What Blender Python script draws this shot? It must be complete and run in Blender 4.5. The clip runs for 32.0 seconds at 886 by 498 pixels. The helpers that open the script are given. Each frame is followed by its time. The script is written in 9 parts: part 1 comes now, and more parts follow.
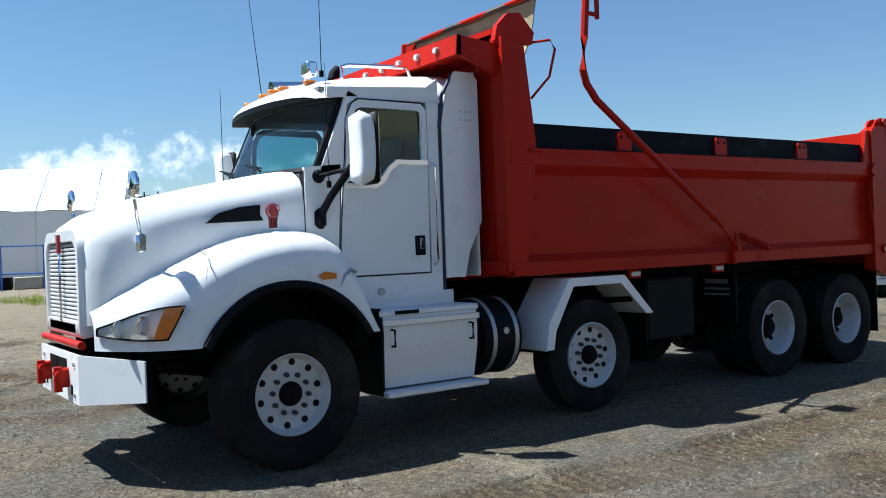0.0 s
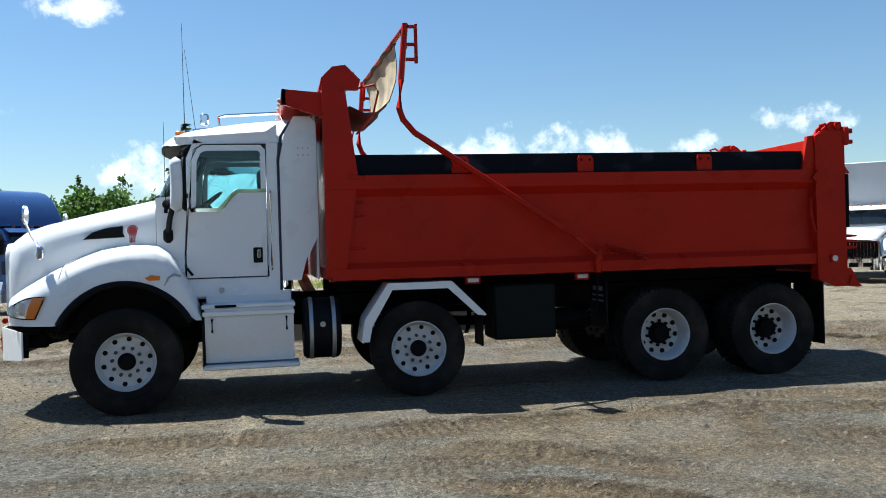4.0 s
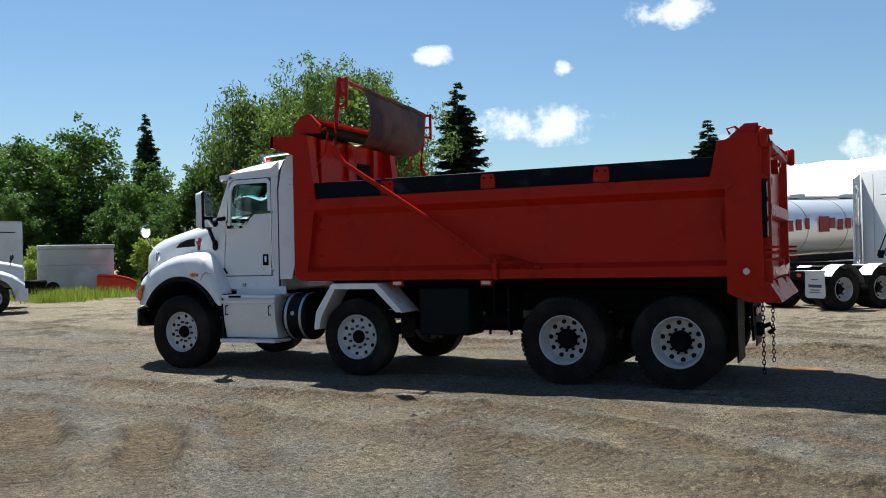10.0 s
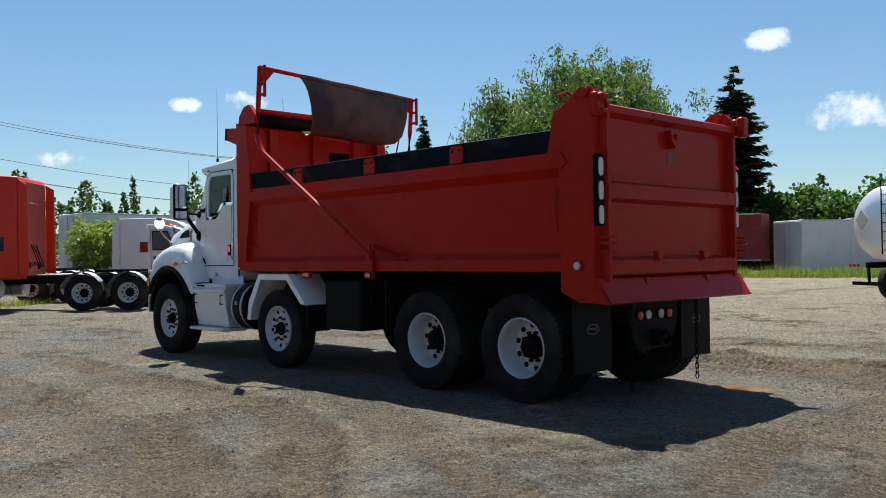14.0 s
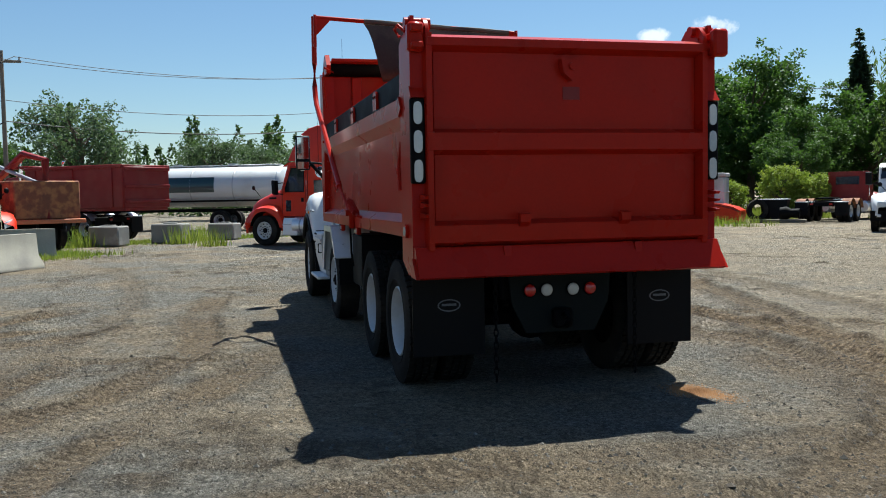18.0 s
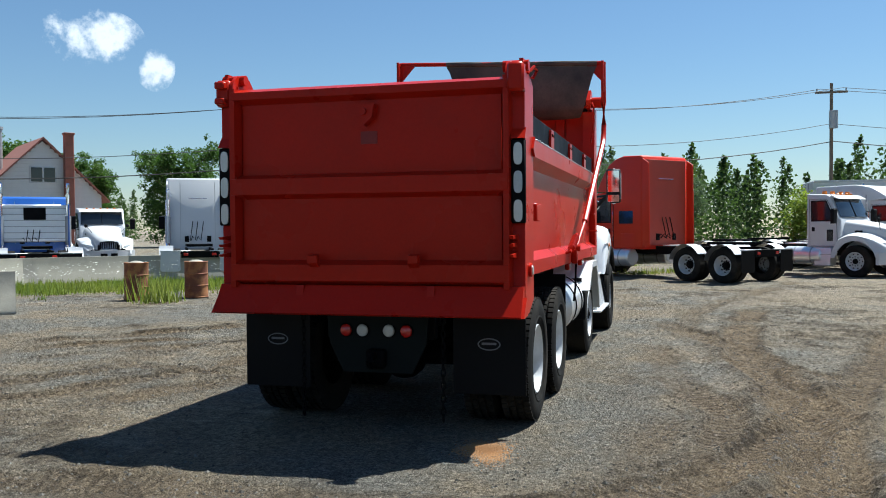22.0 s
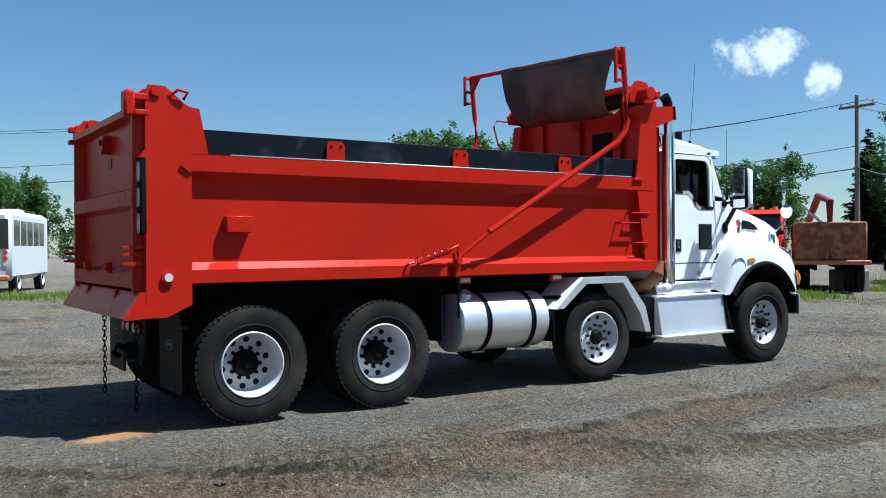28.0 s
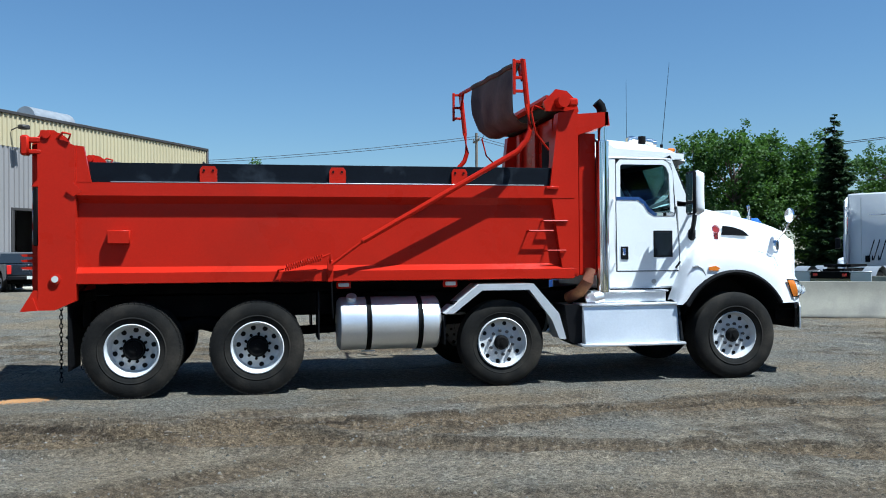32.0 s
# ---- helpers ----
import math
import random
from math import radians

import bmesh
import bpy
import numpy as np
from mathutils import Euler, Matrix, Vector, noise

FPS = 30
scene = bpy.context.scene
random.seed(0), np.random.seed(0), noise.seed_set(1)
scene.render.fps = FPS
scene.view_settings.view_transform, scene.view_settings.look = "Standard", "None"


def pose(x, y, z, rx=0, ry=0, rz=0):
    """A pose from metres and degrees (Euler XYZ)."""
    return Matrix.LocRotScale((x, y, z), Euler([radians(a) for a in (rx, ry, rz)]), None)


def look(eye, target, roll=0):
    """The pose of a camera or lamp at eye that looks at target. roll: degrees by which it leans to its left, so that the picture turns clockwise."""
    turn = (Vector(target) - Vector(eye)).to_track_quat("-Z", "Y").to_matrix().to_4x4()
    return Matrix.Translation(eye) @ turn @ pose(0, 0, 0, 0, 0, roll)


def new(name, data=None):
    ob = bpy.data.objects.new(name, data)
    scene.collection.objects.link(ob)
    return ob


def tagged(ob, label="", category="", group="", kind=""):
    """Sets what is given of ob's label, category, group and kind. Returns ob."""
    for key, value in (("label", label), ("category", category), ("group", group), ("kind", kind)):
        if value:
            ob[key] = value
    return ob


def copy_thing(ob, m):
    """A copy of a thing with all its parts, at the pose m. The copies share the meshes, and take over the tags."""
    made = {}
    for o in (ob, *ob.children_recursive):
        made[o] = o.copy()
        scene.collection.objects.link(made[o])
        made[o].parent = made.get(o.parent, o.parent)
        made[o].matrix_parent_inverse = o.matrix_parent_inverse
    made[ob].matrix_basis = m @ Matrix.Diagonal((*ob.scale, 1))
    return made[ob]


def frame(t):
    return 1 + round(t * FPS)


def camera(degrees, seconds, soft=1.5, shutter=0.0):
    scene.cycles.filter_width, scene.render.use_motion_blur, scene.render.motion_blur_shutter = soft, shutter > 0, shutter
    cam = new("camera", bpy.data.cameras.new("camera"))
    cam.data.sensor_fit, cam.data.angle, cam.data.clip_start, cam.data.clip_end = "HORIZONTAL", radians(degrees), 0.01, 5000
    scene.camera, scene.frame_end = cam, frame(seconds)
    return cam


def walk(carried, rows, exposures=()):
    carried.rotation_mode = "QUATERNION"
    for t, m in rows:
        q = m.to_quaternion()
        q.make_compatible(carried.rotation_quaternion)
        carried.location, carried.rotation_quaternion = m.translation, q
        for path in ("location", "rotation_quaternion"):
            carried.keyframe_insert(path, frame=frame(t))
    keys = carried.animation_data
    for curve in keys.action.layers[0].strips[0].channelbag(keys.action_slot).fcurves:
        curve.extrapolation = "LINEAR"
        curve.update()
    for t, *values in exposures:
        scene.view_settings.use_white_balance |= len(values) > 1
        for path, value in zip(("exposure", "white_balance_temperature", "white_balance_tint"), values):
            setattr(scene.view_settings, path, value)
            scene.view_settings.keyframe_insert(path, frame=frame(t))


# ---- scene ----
cam = camera(53.2, 32.0, soft=1.0)
PATH = [
    (0, (-2.771, -7.141, 1.569), (-1.621, -5.505, 1.563), -2.1),
    (0.5, (-2.315, -7.567, 1.573), (-1.228, -5.888, 1.562), -2.0),
    (1, (-1.888, -8.011, 1.578), (-0.828, -6.315, 1.571), -2.0),
    (1.5, (-1.408, -8.453, 1.583), (-0.365, -6.746, 1.573), -2.1),
    (2, (-0.918, -8.924, 1.582), (0.1, -7.202, 1.568), -2.1),
    (2.5, (-0.358, -9.37, 1.59), (0.574, -7.6, 1.57), -1.9),
    (3, (0.239, -9.843, 1.606), (0.897, -7.955, 1.592), -1.8),
    (3.5, (0.838, -10.311, 1.614), (1.303, -8.366, 1.609), -1.7),
    (4, (1.426, -10.716, 1.619), (1.819, -8.755, 1.613), -1.7),
    (4.5, (1.995, -11.109, 1.624), (2.345, -9.14, 1.616), -1.6),
    (6.5, (4.501, -12.152, 1.679), (4.332, -10.159, 1.683), -1.5),
    (7, (5.179, -12.249, 1.661), (4.916, -10.266, 1.668), -1.5),
    (7.5, (5.87, -12.249, 1.632), (5.5, -10.284, 1.64), -1.6),
    (8, (6.54, -12.17, 1.627), (6.092, -10.221, 1.638), -1.5),
    (8.5, (7.235, -12.09, 1.64), (6.68, -10.169, 1.656), -1.5),
    (9, (7.924, -11.922, 1.64), (7.271, -10.032, 1.657), -1.4),
    (9.5, (8.607, -11.755, 1.616), (7.855, -9.902, 1.632), -1.4),
    (10, (9.258, -11.503, 1.593), (8.396, -9.699, 1.607), -1.3),
    (10.5, (9.859, -11.177, 1.587), (8.915, -9.414, 1.602), -1.3),
    (11, (10.432, -10.801, 1.586), (9.403, -9.086, 1.602), -1.2),
    (11.5, (10.918, -10.347, 1.566), (9.823, -8.674, 1.58), -1.1),
    (12, (11.427, -9.904, 1.513), (10.266, -8.276, 1.524), -1.1),
    (12.5, (11.869, -9.407, 1.454), (10.628, -7.838, 1.466), -1.0),
    (13, (12.308, -8.882, 1.417), (10.995, -7.373, 1.428), -1.0),
    (13.5, (12.708, -8.332, 1.423), (11.326, -6.887, 1.44), -1.0),
    (14, (13.063, -7.77, 1.438), (11.618, -6.388, 1.456), -0.8),
    (14.5, (13.409, -7.183, 1.449), (11.881, -5.893, 1.468), -0.9),
    (16.5, (14.391, -4.611, 1.512), (12.595, -3.73, 1.512), -1.0),
    (17, (14.564, -3.981, 1.535), (12.731, -3.183, 1.485), -0.9),
    (17.5, (14.682, -3.34, 1.566), (12.791, -2.701, 1.442), -1.0),
    (18, (14.811, -2.7, 1.611), (12.876, -2.212, 1.491), -1.0),
    (18.5, (14.935, -2.069, 1.656), (12.969, -1.719, 1.537), -1.0),
    (19, (14.962, -1.418, 1.686), (12.984, -1.147, 1.572), -1.0),
    (19.5, (15.003, -0.792, 1.686), (13.012, -0.633, 1.577), -0.9),
    (20, (14.98, -0.181, 1.668), (12.983, -0.187, 1.561), -0.9),
    (20.5, (14.999, 0.437, 1.673), (13.007, 0.295, 1.562), -0.7),
    (21, (15.015, 1.083, 1.68), (13.039, 0.79, 1.571), -0.5),
    (21.5, (14.999, 1.748, 1.68), (13.041, 1.353, 1.58), -0.5),
    (22, (14.937, 2.437, 1.668), (13.007, 1.915, 1.622), -0.4),
    (22.5, (14.746, 3.118, 1.661), (12.858, 2.458, 1.635), -0.3),
    (23, (14.535, 3.76, 1.639), (12.692, 2.983, 1.616), -0.4),
    (23.5, (14.241, 4.359, 1.632), (12.473, 3.423, 1.613), -0.5),
    (24, (13.872, 4.918, 1.642), (12.19, 3.836, 1.628), -0.5),
    (24.5, (13.518, 5.528, 1.647), (11.91, 4.338, 1.634), -0.5),
    (25, (13.09, 6.116, 1.637), (11.543, 4.849, 1.624), -0.4),
    (25.5, (12.684, 6.668, 1.619), (11.188, 5.34, 1.606), -0.4),
    (26, (12.259, 7.175, 1.617), (10.835, 5.77, 1.603), -0.4),
    (26.5, (11.803, 7.632, 1.621), (10.444, 6.164, 1.613), -0.4),
    (28.5, (9.796, 9.209, 1.574), (8.759, 7.498, 1.57), -0.3),
    (29, (9.292, 9.608, 1.582), (8.323, 7.858, 1.58), -0.2),
    (29.5, (8.798, 10.027, 1.594), (7.928, 8.226, 1.596), -0.3),
    (30, (8.245, 10.401, 1.598), (7.5, 8.545, 1.599), -0.3),
    (30.5, (7.655, 10.756, 1.596), (7.038, 8.854, 1.596), -0.3),
    (31, (7.043, 11.073, 1.59), (6.522, 9.142, 1.591), -0.3),
    (31.5, (6.411, 11.319, 1.581), (5.961, 9.37, 1.59), -0.4),
    (32, (5.767, 11.561, 1.573), (5.384, 9.598, 1.587), -0.4),
]
EXPOSURES = [(0.0, 1.15, 5750, 3), (2.0, 1.25, 5800, 3), (4.5, 1.26, 6050, 3), (9.0, 1.10, 6250, 4), (13.0, 0.96, 6150, 4), (17.0, 1.03, 6050, 3), (21.0, 1.04, 5950, 3), (24.0, 1.08, 5700, 3), (27.0, 1.0, 5450, 2), (32.0, 0.95, 5350, 1)]
walk(cam, [(t, look(eye, target, roll)) for t, eye, target, roll in PATH], EXPOSURES)

# ---- light ----
world = bpy.data.worlds.new("sky")
scene.world = world
world.use_nodes = True
wn = world.node_tree
sky = wn.nodes.new("ShaderNodeTexSky")
sky.sky_type = "NISHITA"
sky.sun_disc = False
sky.sun_elevation = radians(60)
sky.sun_rotation = radians(-50)
sky.air_density = 1.15
sky.dust_density = 0.1
sky.ozone_density = 5.5
wn.nodes["Background"].inputs[1].default_value = 0.050
wtc = wn.nodes.new("ShaderNodeTexCoord")
wnoise = wn.nodes.new("ShaderNodeTexNoise")
wnoise.inputs["Scale"].default_value, wnoise.inputs["Detail"].default_value, wnoise.inputs["Roughness"].default_value = 26.0, 8.0, 0.62
wn.links.new(wtc.outputs["Generated"], wnoise.inputs["Vector"])


def sky_math(op, a, b):
    k_ = wn.nodes.new("ShaderNodeMath")
    k_.operation = op
    for i, v in enumerate((a, b)):
        if isinstance(v, (int, float)):
            k_.inputs[i].default_value = v
        else:
            wn.links.new(v, k_.inputs[i])
    return k_.outputs[0]


def cloud_mask(az, el, width, height):
    """A soft oval of sky round that direction, in degrees."""
    a, e = radians(az), radians(el)
    ahead = Vector((-math.sin(a) * math.cos(e), math.cos(a) * math.cos(e), math.sin(e)))
    right = Vector((math.cos(a), math.sin(a), 0))
    up = right.cross(ahead)
    def along(v, size):
        d = wn.nodes.new("ShaderNodeVectorMath")
        d.operation = "DOT_PRODUCT"
        d.inputs[1].default_value = v
        wn.links.new(wtc.outputs["Generated"], d.inputs[0])
        return sky_math("DIVIDE", d.outputs["Value"], math.tan(radians(size)))
    x, y = along(right, width / 2), along(up, height / 2)
    off = sky_math("ADD", sky_math("MULTIPLY", x, x), sky_math("MULTIPLY", y, y))
    front = wn.nodes.new("ShaderNodeVectorMath")
    front.operation = "DOT_PRODUCT"
    front.inputs[1].default_value = ahead
    wn.links.new(wtc.outputs["Generated"], front.inputs[0])
    return sky_math("MULTIPLY", sky_math("SUBTRACT", 1.15, off), sky_math("GREATER_THAN", front.outputs["Value"], 0.8))


CLOUDS = (
    (-18.1, 5.9, 11.0, 2.6),
    (-11.1, 5.4, 4.4, 1.5),
    (-33.6, 7.0, 5.5, 1.5),
    (10.6, 14.7, 5.1, 1.5),
    (7.5, 5.3, 4.4, 2.2),
    (-27.7, 5.9, 3.7, 1.1),
    (25.6, 12.7, 2.9, 0.9),
    (18.8, 8.2, 8.8, 1.8),
    (-0.1, 5.7, 2.6, 1.5),
    (-14.5, 5.3, 8.4, 1.5),
    (17.5, 11.7, 1.1, 0.7),
    (59.0, 9.9, 2.6, 0.9),
    (62.3, 9.6, 1.8, 0.7),
    (69.3, 6.2, 2.6, 0.8),
    (126.7, 11.5, 4.8, 2.2),
    (123.0, 9.9, 1.8, 1.8),
)
mask = None
for az, el, wd, ht in CLOUDS:
    one = cloud_mask(az, el, wd * 1.2, ht * 1.5)
    mask = one if mask is None else sky_math("MAXIMUM", mask, one)
dense = sky_math("ADD", sky_math("MULTIPLY", mask, 0.55), sky_math("MULTIPLY", sky_math("SUBTRACT", wnoise.outputs["Fac"], 0.5), 3.2))
soft = wn.nodes.new("ShaderNodeMapRange")
soft.interpolation_type = "SMOOTHSTEP"
soft.inputs["From Min"].default_value, soft.inputs["From Max"].default_value = 0.16, 0.85
wn.links.new(dense, soft.inputs["Value"])
cover = sky_math("MULTIPLY", soft.outputs[0], sky_math("GREATER_THAN", mask, 0.0))
cmix = wn.nodes.new("ShaderNodeMixRGB")
cmix.inputs[2].default_value = (10.0, 10.4, 11.0, 1)
wn.links.new(cover, cmix.inputs[0])
wn.links.new(sky.outputs[0], cmix.inputs[1])
wn.links.new(cmix.outputs[0], wn.nodes["Background"].inputs[0])
SUN_DIR = Vector((-1.22, 1.02, 2.95)).normalized()
sun = new("sun", bpy.data.lights.new("sun", "SUN"))
sun.data.energy = 5.0
sun.data.angle = radians(0.5)
sun.data.color = (1.0, 0.95, 0.88)
sun.matrix_world = look(tuple(SUN_DIR * 60), (0, 0, 0))


# ---- materials ----
def mat(name, col, rough=0.5, metal=0.0, var=0.12, scale=3.0, fine=40.0, bump=0.0, bscale=80.0, coat=0.0, col2=None, mixscale=1.2, lo=0.45, hi=0.6, per_object=0.0, island=0.0, spec=0.5):
    """Painted or raw surface: two scales of noise on the colour, roughness variation and fine relief; col2 is a second tone of dirt or wear."""
    m = bpy.data.materials.new(name)
    m.use_nodes = True
    n, k = m.node_tree.nodes, m.node_tree.links
    b = n["Principled BSDF"]
    tc = n.new("ShaderNodeTexCoord")
    def noise_of(s, detail=4.0):
        t = n.new("ShaderNodeTexNoise")
        t.inputs["Scale"].default_value = s
        t.inputs["Detail"].default_value = detail
        k.new(tc.outputs["Object"], t.inputs["Vector"])
        return t
    big, small = noise_of(scale), noise_of(fine, 6.0)
    add = n.new("ShaderNodeMath")
    add.operation = "ADD"
    k.new(big.outputs["Fac"], add.inputs[0])
    k.new(small.outputs["Fac"], add.inputs[1])
    mr = n.new("ShaderNodeMapRange")
    mr.inputs["From Min"].default_value, mr.inputs["From Max"].default_value = 0.6, 1.4
    mr.inputs["To Min"].default_value, mr.inputs["To Max"].default_value = 1 - var, 1 + var
    k.new(add.outputs[0], mr.inputs["Value"])
    base = n.new("ShaderNodeRGB")
    base.outputs[0].default_value = (*col, 1)
    src = base.outputs[0]
    if col2:
        patch = noise_of(mixscale, 6.0)
        ramp = n.new("ShaderNodeMapRange")
        ramp.inputs["From Min"].default_value, ramp.inputs["From Max"].default_value = lo, hi
        k.new(patch.outputs["Fac"], ramp.inputs["Value"])
        mix = n.new("ShaderNodeMixRGB")
        mix.inputs[2].default_value = (*col2, 1)
        k.new(ramp.outputs[0], mix.inputs[0])
        k.new(src, mix.inputs[1])
        src = mix.outputs[0]
    scalef = mr.outputs[0]
    if per_object or island:
        info = n.new("ShaderNodeObjectInfo" if per_object else "ShaderNodeNewGeometry")
        r2 = n.new("ShaderNodeMapRange")
        amount = per_object or island
        r2.inputs["To Min"].default_value, r2.inputs["To Max"].default_value = 1 - amount, 1 + amount
        k.new(info.outputs["Random" if per_object else "Random Per Island"], r2.inputs["Value"])
        mul = n.new("ShaderNodeMath")
        mul.operation = "MULTIPLY"
        k.new(r2.outputs[0], mul.inputs[0])
        k.new(scalef, mul.inputs[1])
        scalef = mul.outputs[0]
    vm = n.new("ShaderNodeVectorMath")
    vm.operation = "SCALE"
    k.new(src, vm.inputs[0])
    k.new(scalef, vm.inputs["Scale"])
    k.new(vm.outputs[0], b.inputs["Base Color"])
    rr = n.new("ShaderNodeMapRange")
    rr.inputs["To Min"].default_value, rr.inputs["To Max"].default_value = max(0.02, rough * 0.8), min(1, rough * 1.25)
    k.new(big.outputs["Fac"], rr.inputs["Value"])
    k.new(rr.outputs[0], b.inputs["Roughness"])
    b.inputs["Metallic"].default_value = metal
    b.inputs["Coat Weight"].default_value = coat
    b.inputs["Coat Roughness"].default_value = 0.08
    b.inputs["Specular IOR Level"].default_value = spec
    if bump:
        bn = n.new("ShaderNodeBump")
        bn.inputs["Strength"].default_value = bump
        bn.inputs["Distance"].default_value = 0.01
        bt = noise_of(bscale, 5.0)
        k.new(bt.outputs["Fac"], bn.inputs["Height"])
        k.new(bn.outputs[0], b.inputs["Normal"])
    return m


def glass(name, col, rough=0.0):
    """A thin pane: tinted see-through with a clear gloss."""
    m = bpy.data.materials.new(name)
    m.use_nodes = True
    n, k = m.node_tree.nodes, m.node_tree.links
    n.remove(n["Principled BSDF"])
    see = n.new("ShaderNodeBsdfTransparent")
    see.inputs[0].default_value = (*col, 1)
    gloss = n.new("ShaderNodeBsdfGlossy")
    gloss.inputs["Roughness"].default_value = rough
    fr = n.new("ShaderNodeFresnel")
    fr.inputs["IOR"].default_value = 1.5
    mx = n.new("ShaderNodeMixShader")
    k.new(fr.outputs[0], mx.inputs[0])
    k.new(see.outputs[0], mx.inputs[1])
    k.new(gloss.outputs[0], mx.inputs[2])
    k.new(mx.outputs[0], n["Material Output"].inputs[0])
    return m


RED = mat("red_box_paint", (0.385, 0.0138, 0.0055), 0.28, var=0.10, scale=1.5, coat=0.0, spec=0.11, col2=(0.315, 0.0155, 0.0075), mixscale=1.1, lo=0.5, hi=0.75, bump=0.03, bscale=5)
WHITE = mat("white_cab_paint", (0.78, 0.79, 0.80), 0.28, var=0.025, coat=0.4)
WHITE2 = mat("white_fleet_paint", (0.56, 0.57, 0.58), 0.4, var=0.05, scale=1.0, col2=(0.46, 0.45, 0.425), mixscale=0.8, lo=0.55, hi=0.8)
RUBBER = mat("tyre_rubber", (0.011, 0.0105, 0.0098), 0.8, var=0.25, scale=5, bump=0.2, bscale=60, col2=(0.036, 0.031, 0.025), mixscale=3, lo=0.42, hi=0.75, spec=0.12)
BLACK = mat("black_chassis_paint", (0.004, 0.004, 0.0045), 0.65, var=0.3, bump=0.1, bscale=50, spec=0.08, col2=(0.012, 0.011, 0.010), mixscale=3, lo=0.5, hi=0.8)
PLASTIC = mat("black_plastic", (0.005, 0.005, 0.006), 0.5, spec=0.12, var=0.15, bump=0.1, bscale=200)
GREENBLACK = mat("dark_green_black_box", (0.006, 0.009, 0.009), 0.6, var=0.2, spec=0.12)
RIM = mat("white_steel_rim", (0.55, 0.555, 0.56), 0.35, var=0.08, col2=(0.40, 0.38, 0.35), mixscale=6, lo=0.5, hi=0.85)
TREAD = mat("white_aluminium_tread_plate", (0.72, 0.73, 0.74), 0.45, metal=0.25, var=0.06, bump=0.25, bscale=90)
ALU = mat("brushed_aluminium", (0.74, 0.75, 0.77), 0.42, metal=0.75, var=0.06, bump=0.08, bscale=120)
CHROME = mat("chrome", (0.86, 0.87, 0.88), 0.06, metal=1.0, var=0.02)
POLISH = mat("polished_tank", (0.76, 0.77, 0.79), 0.34, metal=0.72, var=0.05, bump=0.03, bscale=6)
SATIN = mat("satin_aluminium_tank", (0.78, 0.79, 0.81), 0.36, metal=0.55, var=0.05, scale=0.8)
STEEL = mat("galvanised_steel", (0.42, 0.43, 0.44), 0.45, metal=0.7, var=0.12)
BOARD = mat("dark_rubber_sideboard", (0.004, 0.006, 0.010), 0.6, spec=0.08, var=0.2, col2=(0.035, 0.043, 0.055), mixscale=2.6, lo=0.58, hi=0.78, bump=0.1, bscale=20)
CANVAS = mat("worn_tarp", (0.10, 0.08, 0.062), 0.85, var=0.25, scale=2.5, col2=(0.03, 0.028, 0.027), mixscale=1.6, lo=0.42, hi=0.62, bump=0.35, bscale=14)
TAN = mat("faded_tan_tarp", (0.42, 0.34, 0.22), 0.85, var=0.2, scale=2.5, col2=(0.20, 0.16, 0.11), mixscale=2.0, lo=0.45, hi=0.65, bump=0.3, bscale=16)
ORANGE = mat("amber_lens", (0.62, 0.17, 0.012), 0.22, var=0.06, coat=0.3)
REDLENS = mat("red_lens", (0.55, 0.02, 0.015), 0.15, var=0.04, coat=0.6)
CLEAR = mat("frosted_clear_lens", (0.56, 0.56, 0.53), 0.2, var=0.06, coat=0.6)
REFLECT = mat("headlamp_reflector", (0.84, 0.85, 0.86), 0.3, metal=0.3, var=0.08, scale=14)
HEADLENS = mat("headlight_lens", (0.62, 0.66, 0.68), 0.08, var=0.08, scale=12, coat=0.9)
EMBLEM = mat("enamel_badge_red", (0.32, 0.03, 0.035), 0.3, var=0.05)
BLUEBLACK = mat("dark_blue_seam", (0.02, 0.025, 0.06), 0.4, var=0.1)
DARKGLASS = mat("dark_vehicle_glass", (0.012, 0.016, 0.02), 0.05, var=0.05, coat=0.5)
PANE = glass("clear_window_glass", (0.58, 0.76, 0.78))
LAMPPANE = glass("clear_lamp_glass", (0.94, 0.95, 0.95))
CABIN = mat("cab_interior_trim", (0.06, 0.06, 0.065), 0.8, var=0.2)
CABIN2 = mat("grey_cab_seat", (0.16, 0.16, 0.17), 0.9, var=0.2)
RUST = mat("rusty_steel", (0.17, 0.06, 0.03), 0.85, var=0.3, scale=5, bump=0.4, bscale=40, col2=(0.30, 0.13, 0.05), mixscale=4, lo=0.45, hi=0.6)
CONCRETE = mat("weathered_concrete", (0.36, 0.335, 0.27), 0.85, var=0.18, scale=2, bump=0.35, bscale=50, col2=(0.24, 0.225, 0.195), mixscale=1.3, lo=0.5, hi=0.75, per_object=0.12)
BLOCKGREY = mat("dark_stained_concrete", (0.20, 0.195, 0.18), 0.85, var=0.2, scale=2, bump=0.35, bscale=50, col2=(0.34, 0.335, 0.31), mixscale=1.8, lo=0.55, hi=0.72)
BLUEPAINT = mat("metallic_blue_paint", (0.035, 0.085, 0.24), 0.25, metal=0.2, var=0.05, coat=0.6)
LETTERBLUE = mat("navy_lettering", (0.02, 0.035, 0.10), 0.5)
BLUE2 = mat("bright_blue_paint", (0.03, 0.12, 0.45), 0.3, var=0.06, coat=0.5)
REDCAB = mat("red_tractor_paint", (0.58, 0.028, 0.008), 0.35, var=0.05, coat=0.1, spec=0.25)
FADED = mat("faded_red_paint", (0.20, 0.011, 0.010), 0.42, spec=0.3, var=0.15, col2=(0.20, 0.022, 0.018), mixscale=1.5)
